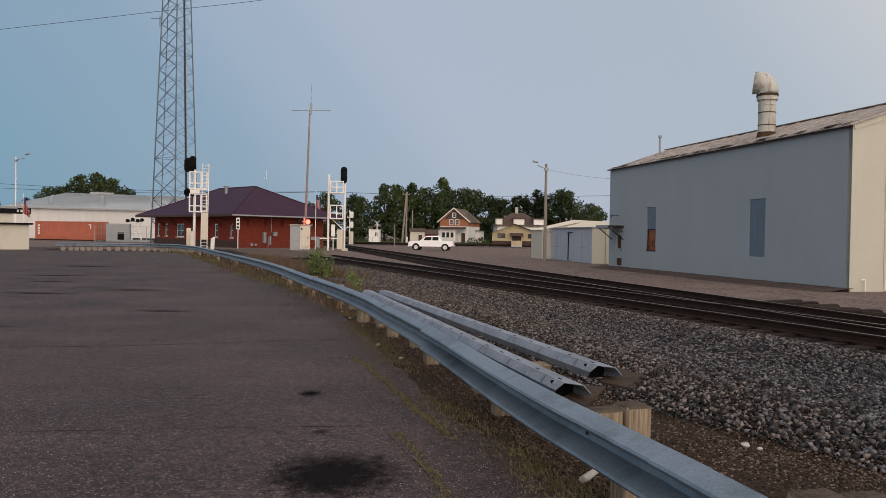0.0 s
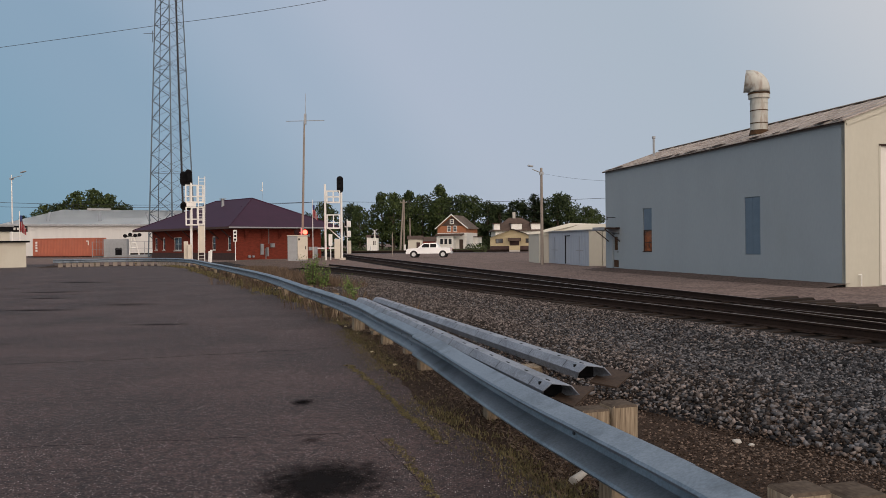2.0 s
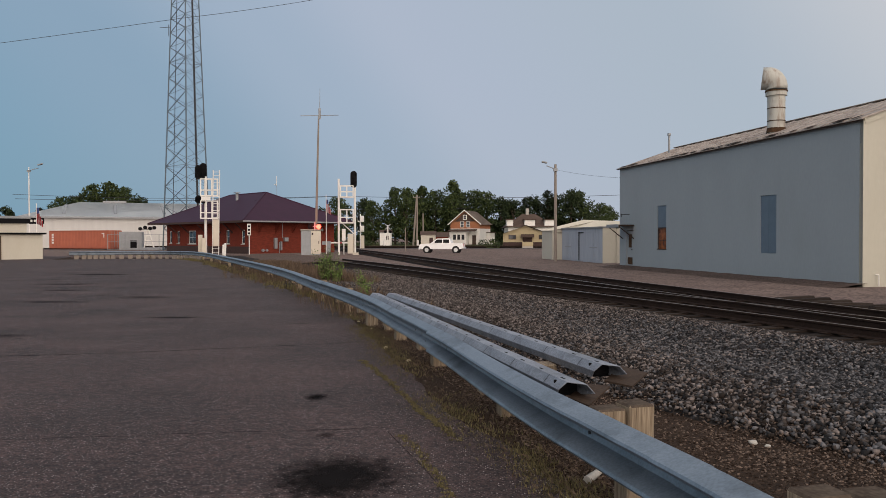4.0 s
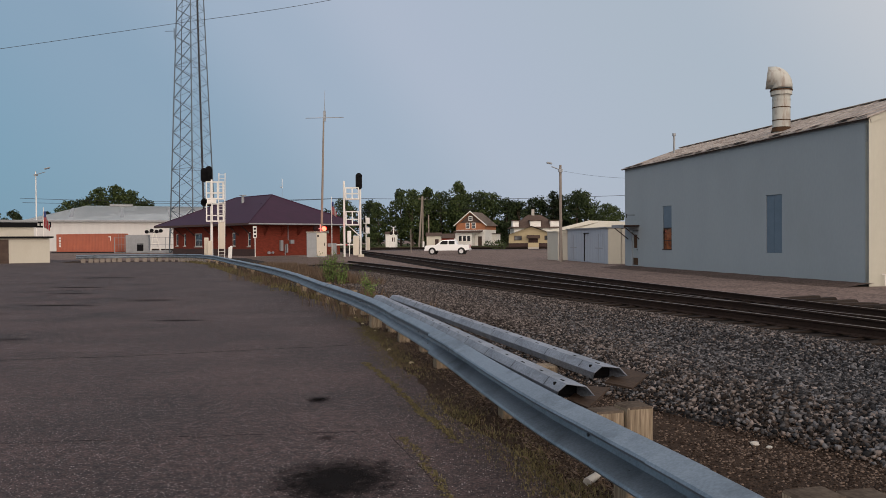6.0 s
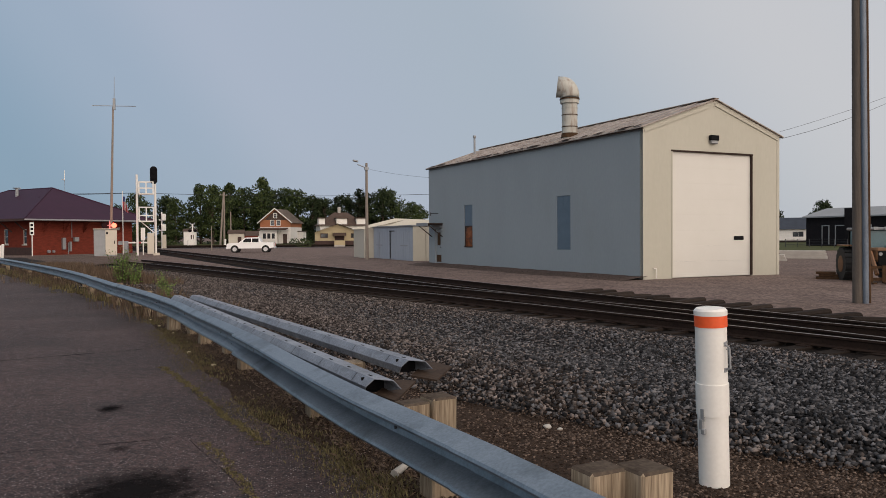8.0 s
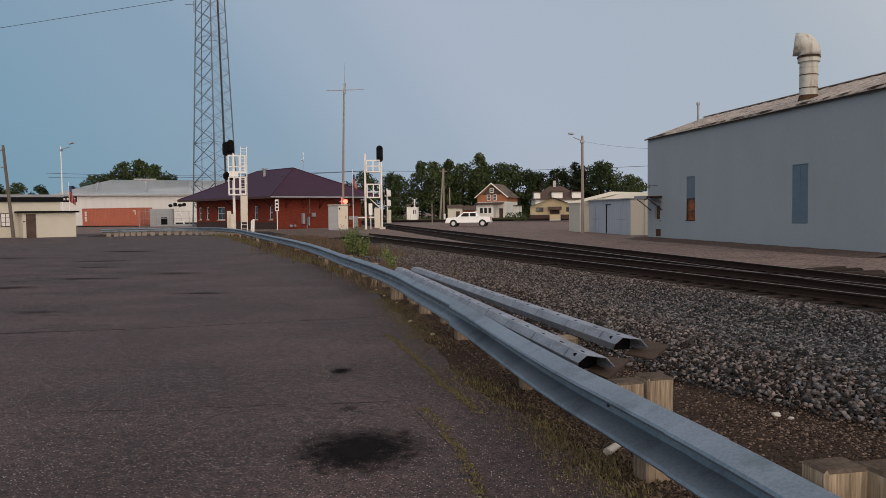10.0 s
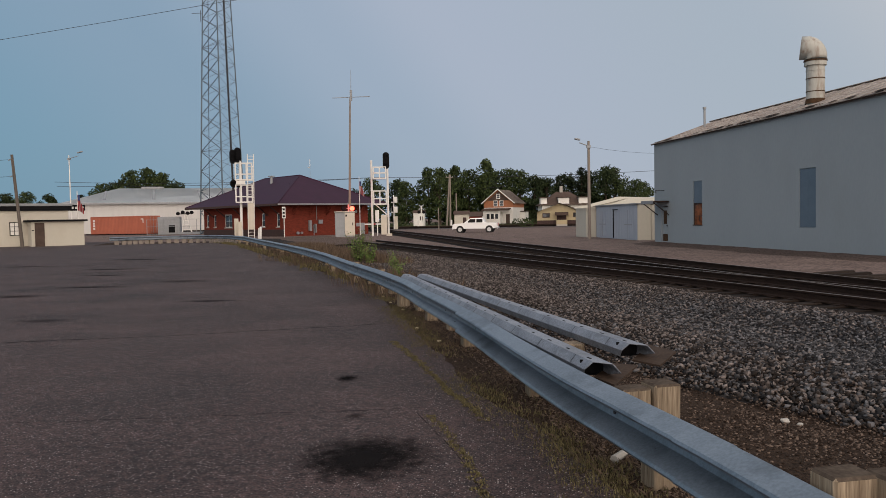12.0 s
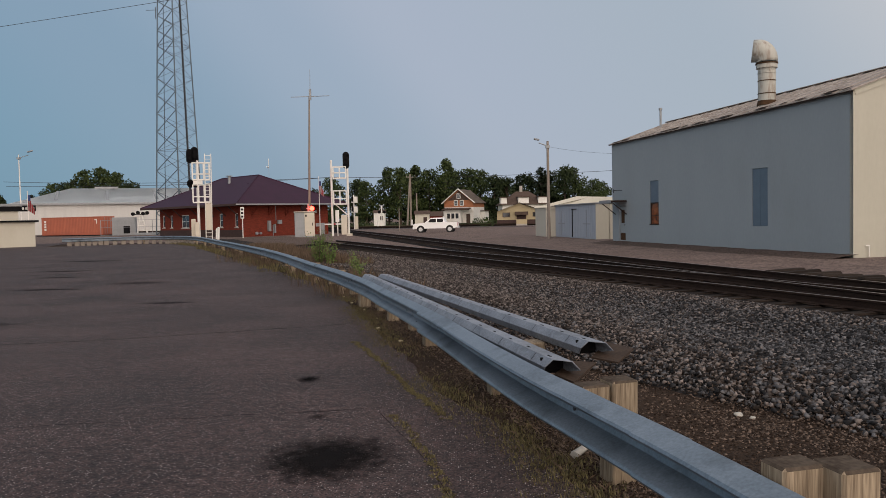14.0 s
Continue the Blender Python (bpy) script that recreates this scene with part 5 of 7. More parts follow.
def lattice_tower():
    ob = thing("radio_tower", pose(-39.90, 105.2, 0, 0, 0, -29), "tall grey steel lattice radio tower with a dark cable run", "tower")
    H, w0, w1 = 74.0, 6.35, 0.6
    legs = []
    for k in range(3):
        a = radians(200 + 120 * k)
        legs.append(Vector((math.cos(a), math.sin(a), 0)))

    def at(k, z):
        w = (w0 + (w1 - w0) * z / H) / math.sqrt(3)
        return legs[k % 3] * w + Vector((0, 0, z))

    for k in range(3):
        part("leg", T(at(k, 0), at(k, H), 0.10, 0.05, seg=8), STEEL, ob)
    z, levels = 0.0, []
    while z < H - 1:
        levels.append(z)
        z += 0.49 * (w0 + (w1 - w0) * z / H)
    for a, b in zip(levels, levels[1:]):
        for k in range(3):
            part("brace", T(at(k, a), at(k + 1, b), 0.06 if k == 0 else 0.028, seg=5), STEEL, ob)
            part("brace", T(at(k + 1, a), at(k, b), 0.06 if k == 0 else 0.028, seg=5), STEEL, ob)
    for b in levels[4::6]:
        for k in range(3):
            part("girt", T(at(k, b), at(k + 1, b), 0.03, seg=5), STEEL, ob)
    part("feed_line", T(at(0, 0) * 0.6 + at(1, 0) * 0.4, at(0, H) * 0.6 + at(1, H) * 0.4, 0.045, seg=5), DARKCABLE, ob)
    lad = part("cable_run", T((at(1, 0) + at(2, 0)) / 2, (at(1, H) + at(2, H)) / 2, 0.16, 0.11, seg=6), DARKCABLE, ob, "dark bundle of cables and a ladder")
    for k in range(60):
        p = ((at(1, 0) + at(2, 0)) / 2).lerp((at(1, H) + at(2, H)) / 2, k / 75)
        part("clamp", B(p.x - 0.2, p.x + 0.2, p.y - 0.1, p.y + 0.1, p.z - 0.04, p.z + 0.04), STEEL, lad)
    p = at(0, 31.2)
    arm = part("side_arm", T(p, p + Vector((-1.5, -0.6, 0.05)), 0.04), STEEL, ob)
    part("whip_mount", T(p + Vector((-0.25, -0.1, -1.2)), p + Vector((-0.25, -0.1, 0.4)), 0.06), STEEL, arm)
    return ob


lattice_tower()


# ---------------------------------------------------------------- container, warehouse, cream shed, yard behind the depot
def container():
    m = pose(-54.9, 117.5, -0.38, 0, 0, 159) @ Matrix.Diagonal((1.06, 1, 1, 1))
    ob = thing("shipping_container", m, "orange corrugated shipping container with a dark shadow strip beneath", "container")
    L, W, H = 12.2, 2.44, 2.75
    bm = bmesh.new()
    n = 40
    prof = []
    for k in range(n):
        x = 0.12 + k * (L - 0.24) / n
        d = (L - 0.24) / n
        prof += [(x, 0), (x + d * 0.35, 0), (x + d * 0.5, 0.045), (x + d * 0.85, 0.045)]
    prof.append((L - 0.12, 0))
    for y, s in ((W - 0.05, 1), (0.05, -1)):
        lo = [bm.verts.new((x, y + s * (0.02 - q), 0.65)) for x, q in prof]
        hi = [bm.verts.new((x, y + s * (0.02 - q), 0.5 + H)) for x, q in prof]
        for i in range(len(prof) - 1):
            bm.faces.new((lo[i], lo[i + 1], hi[i + 1], hi[i]))
    part("side_panel", bm, ORANGEBOX, ob, "orange corrugated side")
    part("core", B(0.1, L - 0.1, 0.12, W - 0.12, 0.6, 0.45 + H), ORANGEBOX, ob)
    for x in (0, L - 0.12):
        for y in (0, W - 0.12):
            part("corner_post", B(x, x + 0.12, y, y + 0.12, 0.5, 0.55 + H), ORANGEBOX, ob)
    for z in (0.5, 0.45 + H):
        for y in (0, W - 0.1):
            part("rail", B(0.12, L - 0.12, y, y + 0.1, z, z + 0.12), ORANGEBOX, ob)
        for x in (0, L - 0.1):
            part("rail", B(x, x + 0.1, 0.12, W - 0.12, z, z + 0.12), ORANGEBOX, ob)
    for y in (0.12, W / 2 + 0.01):
        d = part("door", B(-0.01, 0.05, y, y + W / 2 - 0.13, 0.65, 0.42 + H), ORANGEBOX, ob)
        for k in (0.25, 0.75):
            part("lock_rod", T((-0.04, y + k * 1.0, 0.65), (-0.04, y + k * 1.0, 0.42 + H), 0.02), GREYBOX, d)
    # illegible white lettering
    for k in range(4):
        part("print_bar", B(L - 0.95, L - 0.55, W + 0.0, W + 0.012, 1.25 + k * 0.42, 1.55 + k * 0.42), WHITE, ob)
    part("print_bar", B(1.0, 1.15, W, W + 0.012, 2.2, 2.9), WHITE, ob)
    part("print_bar", B(1.15, 1.5, W, W + 0.012, 2.75, 2.9), WHITE, ob)
    # black slab and sunken wheels stand for the shadow under the container
    part("shade_slab", B(-1.2, L + 1.2, 0.1, W - 0.1, 0.25, 0.5), BLACK, ob, "black slab standing for the shadow under the container")
    for x in (0.4, 2.2, L - 2.2, L - 0.4):
        part("wheel", T((x, 0.45, 0.30), (x, W - 0.45, 0.30), 0.30, seg=14), BLACK, ob)
    return ob


container()


def warehouse():
    ob = thing("warehouse", pose(-92, 132.3, 0, 0, 0, 25.8), "long white corrugated warehouse with a grey metal roof", "building")
    x1 = 62
    part("wall", B(10, x1, 0, 0.3, -0.3, 5.8), WAREWHITE, ob, "white corrugated wall")
    part("wall", B(10, 10.3, 0.3, 30, -0.3, 5.8), WAREWHITE, ob)
    for k in range(103):
        x = 10.2 + k * 0.5
        part("rib", B(x, x + 0.07, -0.05, 0.0, 0, 5.7), WAREWHITE, ob)
    bm = bmesh.new()
    v = lambda *p: bm.verts.new(p)
    e0, e1, r0, r1, k0, k1 = v(9.5, -0.6, 5.75), v(x1, -0.6, 5.75), v(19.5, 15, 9.2), v(x1, 15, 9.2), v(9.5, 31, 5.75), v(x1, 31, 5.75)
    bm.faces.new((e0, e1, r1, r0)), bm.faces.new((r0, r1, k1, k0)), bm.faces.new((e0, r0, k0))
    bmesh.ops.solidify(bm, geom=list(bm.faces), thickness=0.2)
    part("roof", bm, WAREROOF, ob, "grey metal roof")
    # thin darker grey strips up the roof slope
    for x in (17, 26, 35, 44):
        part("roof_strip", B(x, x + 0.6, 0, 9.5, 0.02, 0.05, m=Matrix.Translation((0, 2.5, 6.45)) @ pose(0, 0, 0, 12.47, 0, 0)), GREYROOF, ob)
    for x in (24, 45):
        part("ridge_vent", B(x, x + 4.5, 14.4, 15.6, 9.1, 9.5), GREYBOX, ob)
    part("eave_trim", B(9.5, x1, -0.68, -0.6, 5.5, 5.8), GREYBOX, ob)
    return ob


warehouse()


def cream_block():
    ob = thing("cream_building", pose(-38.3, 57.9, 0, 0, 0, 40), "cream stucco building with a low flat-roofed annex", "building")
    an = part("annex", B(0.5, 4.4, 0, 5.0, -0.2, 2.0), WALLCREAM, ob, "cream annex wall")
    part("annex_roof", B(0.2, 4.65, -0.25, 5.2, 2.0, 2.14), BLACK, an, "thin dark roof edge")
    part("door", B(0.75, 1.45, -0.05, 0.0, 0.0, 1.9), SHINGLE, an, "brown door")
    part("number_bar", B(0.54, 0.70, -0.02, 0.0, 1.25, 1.33), BLACK, an)
    part("main_wall", B(-9.0, 3.6, 2.2, 12.0, -0.2, 2.92), WALLCREAM, ob, "cream stucco wall")
    part("parapet", B(-9.2, 3.8, 2.05, 12.2, 2.92, 3.30), BLACK, ob, "dark roof fascia")
    part("roof", B(-9.3, 3.9, 2.0, 12.3, 3.30, 3.52, bevel=0.03), GREYROOF, ob)
    window(an, -0.8, -0.1, 0.9, 2.0, 2.19, BLACK, WHITE, cols=2, rows=3, w=0.05)
    part("sign_board", B(3.85, 5.0, 2.6, 2.75, 2.9, 3.4), BLACK, ob, "dark sign board")
    for k in range(4):
        part("print_bar", B(3.95 + k * 0.26, 4.1 + k * 0.26, 2.57, 2.6, 3.05, 3.25), WHITE, ob)
    return ob


cream_block()


def wood_pole(x, y, h, label, lean=0.0, r=0.16, arm=0.0, m=WOODPOLE):
    ob = thing("utility_pole", pose(x, y, 0, 0, lean, 0), label, "utility pole", "utility poles")
    part("pole", T((0, 0, -0.3), (0, 0, h), r, r * 0.7, seg=12), m, ob)
    if arm:
        part("cross_arm", B(-arm, arm, -0.06, 0.06, h - 0.6, h - 0.45), m, ob)
        for x0 in (-arm + 0.1, 0.2, arm - 0.1):
            part("insulator", T((x0, 0, h - 0.45), (x0, 0, h - 0.25), 0.04), GREYBOX, ob)
    return ob


lot_pole = wood_pole(-37.9, 57.0, 7.3, "grey wooden utility pole leaning beside the cream building", lean=-4.5, r=0.14)
for z in (5.6, 6.9):
    part("insulator", T((-0.32, 0, z), (-0.12, 0, z + 0.05), 0.05), GREYBOX, lot_pole)
wood_pole(-11.6, 150, 10.2, "weathered wooden utility pole with a cross arm", lean=4, r=0.2, arm=0.7, m=PALEPOLE)
wood_pole(-10.9, 150.3, 10.2, "weathered wooden utility pole beside its twin", lean=0.5, r=0.2, m=PALEPOLE)
wood_pole(-9.6, 149.6, 6.5, "short pale utility pole", lean=-0.3, r=0.16, m=PALEPOLE)
wood_pole(-8.6, 98.0, 3.0, "thin pale post beside the track", r=0.07, m=PALEPOLE)
wood_pole(-47.0, 190.0, 11.3, "distant utility pole with a cross arm", r=0.2, arm=1.5)
big = wood_pole(13.55, 15.85, 11.5, "tall grey utility pole with a conduit beside the yard", lean=-0.6, r=0.135)
# added brown tube stands for the pole's own wood at its right edge
part("conduit", T((0.24, -0.06, -0.1), (0.20, -0.06, 9.0), 0.05), RUST, big, "brown right edge of the wooden pole")
part("conduit", T((0.07, -0.15, -0.1), (0.06, -0.11, 9.5), 0.075), CABLEGUARD, big, "blue-grey cable guard")


def wire(pts, r, label):
    bm = bmesh.new()
    v = [Vector(p) for p in pts]
    rings = []
    for i, p in enumerate(v):
        d = (v[min(i + 1, len(v) - 1)] - v[max(i - 1, 0)]).normalized()
        q = d.cross(Vector((0, 0, 1))).normalized()
        u = q.cross(d)
        rings.append([bm.verts.new(p + (q * math.cos(k * 1.2566) + u * math.sin(k * 1.2566)) * r) for k in range(5)])
    for a, b in zip(rings, rings[1:]):
        for k in range(5):
            bm.faces.new((a[k], a[(k + 1) % 5], b[(k + 1) % 5], b[k]))
    ob = part("overhead_wire", bm, DARKCABLE)
    return tagged(ob, label, "cable", "overhead wires")


def sag(a, b, drop, n=14):
    return [tuple(a[i] + (b[i] - a[i]) * k / n - (drop * 4 * (k / n) * (1 - k / n) if i == 2 else 0) for i in range(3)) for k in range(n + 1)]


wire(sag((-118.4, 107.9, 24.3), (-40.19, 104.9, 32.28), 0.2, 16) + sag((-40.19, 104.9, 32.28), (-19.1, 123.5, 41.5), 0.25, 8)[1:], 0.034, "thick overhead wire crossing the sky")
wire(sag((-120, 195, 13.3), (-33.5, 190, 12.2), 0.8), 0.05, "distant overhead wire above the roofs")
wire(sag((-120, 196, 12.2), (-33.0, 190, 12.2), 0.8), 0.05, "distant overhead wire above the roofs")
wire(sag((-33, 190, 12.2), (60, 185, 13.0), 1.0), 0.05, "distant overhead wire above the roofs")
wire(sag((-33, 190, 9.2), (0, 185, 9.0), 0.6), 0.05, "distant overhead wire above the roofs")
wire(sag((-38.7, 57.0, 6.9), (-62, 60, 7.4), 0.4), 0.012, "service wire from the leaning pole")
wire(sag((-38.6, 57.0, 5.6), (-62, 60, 5.9), 0.4), 0.012, "service wire from the leaning pole")
wire(sag((6.0, 54.7, 6.5), (12.5, 44.9, 5.2), 0.3), 0.007, "thin service wire to the workshop")
yard_pole = wood_pole(31.8, 32.2, 9.6, "grey wooden utility pole standing in the yard", lean=-1.5, r=0.15)
board = part("notice_board", B(-0.30, 0.05, -0.22, -0.19, 1.7, 2.75), WHITE, yard_pole, "white notice board")
for z in (1.95, 2.2, 2.45):
    part("print_bar", B(-0.22, -0.03, -0.226, -0.2205, z, z + 0.10), BLACK, board)
part("meter_box", B(-0.30, -0.02, -0.30, -0.15, 0.5, 1.6, bevel=0.02), GREYBOX, yard_pole)
wire(sag((31.5, 32.2, 9.1), (20.1, 27.95, 5.55), 0.25), 0.009, "thin service wire from the yard pole")
wire(sag((31.5, 32.2, 9.25), (20.1, 27.95, 5.85), 0.12), 0.007, "thin service wire from the yard pole")
wire(sag((31.5, 32.2, 9.1), (13.4, 15.85, 11.2), 0.9), 0.011, "sagging service wire between two utility poles")


def compound():
    """Grey equipment behind a mesh fence beside the container."""
    ob = thing("switch_gear", pose(-52.4, 111.2, -0.03, 0, 0, 15), "grey electrical switch gear beside the container", "equipment")
    part("cabinet", B(0, 3.2, 0, 2.0, 0, 2.7, bevel=0.04), GREYBOX, ob)
    part("opening", B(1.6, 2.5, -0.02, 0.0, 0.3, 1.4), BLACK, ob)
    fr = part("frame", T((3.5, 0, 0), (4.0, 0, 3.0), 0.10), WHITE, ob)
    part("frame_leg", T((5.0, 0, 0), (4.2, 0, 3.0), 0.10), WHITE, fr)
    for z in (0.7, 1.4, 2.1):
        part("frame_rung", T((3.5 + z / 6, 0, z), (5.0 - z * 0.27, 0, z), 0.07), WHITE, fr)
    for x, z in ((3.0, 3.15), (3.7, 3.35), (4.4, 3.2), (5.0, 3.3)):
        part("lamp_hood", T((x, -0.3, z), (x, 0.3, z), 0.26, seg=12), BLACK, fr, "round black lamp hood")
    part("lamp_bar", T((2.9, 0, 3.1), (5.1, 0, 3.1), 0.07), BLACK, fr)
    part("base", B(3.2, 6.4, -0.6, 1.0, 0, 0.35), GREYBOX, ob)
    return ob


compound()
fence = thing("mesh_fence", pose(-53.5, 110.0, 0, 0, 0, 12), "thin grey chain-link fence around the equipment", "fence")
for k in range(7):
    part("post", T((k * 2.4, 0, 0), (k * 2.4, 0, 2.3), 0.05), GREYBOX, fence)
for z in (0.1, 1.2, 2.25):
    part("rail", T((0, 0, z), (14.4, 0, z), 0.025), GREYBOX, fence)


# ---------------------------------------------------------------- pickup truck
def pickup():
    ob = thing("pickup_truck", pose(-3.38, 86, -0.03, 0, 0, -6) @ Matrix.Diagonal((0.90, 0.90, 0.90, 1)), "white crew cab pickup truck parked on gravel", "pickup truck")
    # nose towards -x
    prof = [(-2.75, 0.50), (-2.78, 0.95), (-2.60, 1.12), (-1.35, 1.20), (-0.55, 1.80), (1.0, 1.84), (1.28, 1.26), (2.78, 1.24), (2.80, 0.62), (2.3, 0.50)]
    bm = bmesh.new()
    rows = []
    for y, k in ((-0.98, 0.86), (-0.90, 1.0), (0.90, 1.0), (0.98, 0.86)):
        rows.append([bm.verts.new((x, y if z < 1.3 else y * 0.82, 0.5 + (z - 0.5) * (1 if z < 1.3 else 1.0))) for x, z in prof])
    for a, b in zip(rows, rows[1:]):
        for i in range(len(prof)):
            bm.faces.new((a[i], a[(i + 1) % len(prof)], b[(i + 1) % len(prof)], b[i]))
    bm.faces.new(rows[0]), bm.faces.new(rows[-1][::-1])
    bmesh.ops.recalc_face_normals(bm, faces=bm.faces)
    body = part("body", bm, CARWHITE, ob, "white pickup body")
    for y in (-1.005, 0.975):
        for x0, x1 in ((-0.62, 0.12), (0.24, 1.0)):
            w = bmesh.new()
            v = [w.verts.new(p) for p in ((x0 - (0.35 if x0 < 0 else 0), y, 1.27), (x1, y, 1.27), (x1, y * 0.86, 1.70), (x0 + (0.08 if x0 < 0 else 0), y * 0.86, 1.70))]
            w.faces.new(v)
            bmesh.ops.solidify(w, geom=list(w.faces), thickness=0.03)
            part("side_window", w, CARGLASS, body)
    w = bmesh.new()
    face(w, (-1.36, -0.78, 1.235), (-1.36, 0.78, 1.235), (-0.62, 0.70, 1.785), (-0.62, -0.70, 1.785))
    bmesh.ops.solidify(w, geom=list(w.faces), thickness=0.03)
    part("windscreen", w, CARGLASS, body)
    part("bed_well", B(1.34, 2.70, -0.78, 0.78, 1.20, 1.262), BLACK, body)
    part("front_bumper", B(-2.86, -2.70, -0.92, 0.92, 0.42, 0.72, bevel=0.04), CARWHITE, ob)
    part("rear_bumper", B(2.76, 2.92, -0.90, 0.90, 0.48, 0.70, bevel=0.03), CHROME, ob)
    part("grille", B(-2.80, -2.76, -0.6, 0.6, 0.74, 1.02), BLACK, ob)
    for y in (-0.80, 0.80):
        part("headlight", B(-2.79, -2.66, y - 0.16, y + 0.16, 0.84, 1.06, bevel=0.03), GREYBOX, ob)
        part("tail_light", B(2.72, 2.81, y - 0.10, y + 0.10, 0.80, 1.18), FLAGRED, ob)
        part("mirror", B(-0.95, -0.80, y * 1.28 - 0.1, y * 1.28 + 0.1, 1.22, 1.42, bevel=0.03), CARWHITE, ob)
    for x in (-1.82, 1.83):
        for y in (-0.93, 0.93):
            s = 1 if y > 0 else -1
            part("wheel_arch", T((x, y - s * 0.06, 0.42), (x, y + s * 0.055, 0.42), 0.47, seg=24), BLACK, ob)
            wh = part("wheel", T((x, y - s * 0.15, 0.40), (x, y + s * 0.085, 0.40), 0.40, seg=28), RUBBER, ob, "black tyre")
            part("rim", T((x, y + s * 0.085, 0.40), (x, y + s * 0.10, 0.40), 0.25, seg=20), CHROME, wh, "alloy rim")
    return ob


pickup()


# ---------------------------------------------------------------- houses across the road
def gable_house():
    ob = thing("house", pose(-4.9, 174, 0.2, 0, 0, -17), "two-storey gabled house with brown upper and white lower walls", "house")
    W, D = 6.9, 9.0
    part("wall", B(0, W, 0, D, 0, 3.6), WHITE, ob, "white lower wall")
    bm = bmesh.new()
    prof = [(0, 3.6), (W, 3.6), (W, 4.9), (W / 2, 7.7), (0, 4.9)]
    a = [bm.verts.new((x, 0.02, z)) for x, z in prof]
    b = [bm.verts.new((x, D, z)) for x, z in prof]
    bm.faces.new(a), bm.faces.new(b[::-1])
    for i in range(5):
        bm.faces.new((a[i], a[(i + 1) % 5], b[(i + 1) % 5], b[i]))
    up = part("upper_wall", bm, ORANGEWOOD, ob, "orange-brown upper siding")
    part("gable_panel", prism_x(bmesh.new(), [(0.9, 5.2), (W - 0.9, 5.2), (W / 2, 7.3)], -0.03, 0.018), SHINGLE, up).matrix_basis = Matrix(((0, 1, 0, 0), (1, 0, 0, 0), (0, 0, 1, 0), (0, 0, 0, 1)))
    for s in (-1, 1):
        bm = bmesh.new()
        x0 = W / 2 + s * (W / 2 + 0.5)
        z0 = 4.9 - 0.5 * 2.8 / (W / 2)
        face(bm, (x0, -0.5, z0), (W / 2, -0.5, 7.72), (W / 2, D + 0.4, 7.72), (x0, D + 0.4, z0))
        bmesh.ops.solidify(bm, geom=list(bm.faces), thickness=0.2)
        part("roof", bm, OLDSHINGLE, ob, "weathered pale brown shingle roof")
        part("barge_board", T((x0, -0.52, z0), (W / 2, -0.52, 7.75), 0.11, seg=4), WHITE, ob)
    for x in (2.3, 3.7):
        window(up, x, x + 0.95, 3.9, 5.1 + 0.1, 0.0, WHITE, GLASS, rows=2, w=0.1)
    window(up, W / 2 - 0.45, W / 2 + 0.45, 5.6, 6.7, -0.04, WHITE, GLASS, rows=2, w=0.12)
    part("porch_roof", B(0.2, W - 0.4, -2.2, 0, 3.15, 3.4, m=pose(0, 0, 0.1, 8, 0, 0)), SHINGLE, ob)
    pw = part("porch", B(0.2, 4.4, -2.0, -0.01, 0, 2.8), WHITE, ob, "white enclosed porch")
    for x in (1.2, 2.2, 3.2):
        window(pw, x, x + 0.85, 1.0, 2.3, -2.01, WHITE, GLASS, rows=1, w=0.08)
    part("door", B(5.2, 6.1, -0.06, 0.0, 0, 2.1), SHINGLE, ob)
    part("side_porch", B(W + 0.02, W + 1.2, 5.5, 8.5, 0, 2.6), WHITE, ob)
    part("porch_lid", B(W + 0.02, W + 1.4, 5.3, 8.7, 2.61, 2.8), SHINGLE, ob)
    return ob


gable_house()


def tan_house():
    ob = thing("bungalow", pose(5.3, 130, 0.0, 0, 0, -2), "low tan bungalow with a dark base and a brown gable roof", "house")
    W = 7.6
    part("wall", B(0, W, 0, 8, -0.2, 2.4), TAN, ob)
    part("base_course", B(-0.05, W + 0.05, -0.06, -0.005, -0.2, 0.95), DARKBRICK_SHADE, ob)
    bm = bmesh.new()
    pr = [(0, 2.4), (W, 2.4), (W * 0.5, 3.75)]
    a = [bm.verts.new((x, 0.0, z)) for x, z in pr]
    b = [bm.verts.new((x, 8.0, z)) for x, z in pr]
    bm.faces.new(a), bm.faces.new(b[::-1])
    bmesh.ops.bridge_loops(bm, edges=bm.edges)
    part("gable", bm, TAN, ob)
    for s in (-1, 1):
        bm = bmesh.new()
        x0 = W / 2 + s * (W / 2 + 0.7)
        face(bm, (x0, -0.7, 2.2), (W / 2, -0.7, 3.85), (W / 2, 8.5, 3.85), (x0, 8.5, 2.2))
        bmesh.ops.solidify(bm, geom=list(bm.faces), thickness=0.18)
        part("roof", bm, SHINGLE, ob)
    window(ob, 0.9, 2.2, 1.4, 2.2, -0.01, SHINGLE, GLASS, cols=2, rows=1, w=0.12)
    window(ob, 6.0, 7.2, 1.4, 2.2, -0.01, SHINGLE, GLASS, cols=2, rows=1, w=0.12)
    part("porch_canopy", B(3.0, 5.2, -1.2, 0, 1.75, 2.3, m=pose(0, 0, 0, 0, 0, 0)), SHINGLE, ob)
    part("door", B(3.3, 4.9, -0.08, -0.02, 0, 1.75), DARKBRICK_SHADE, ob)
    part("step", B(3.2, 5.0, -1.2, -0.07, -0.1, 0.25), CONCRETE, ob)
    part("porch_rail", B(3.2, 5.0, -1.22, -1.14, 0.25, 1.0), TAN, ob)
    return ob


tan_house()


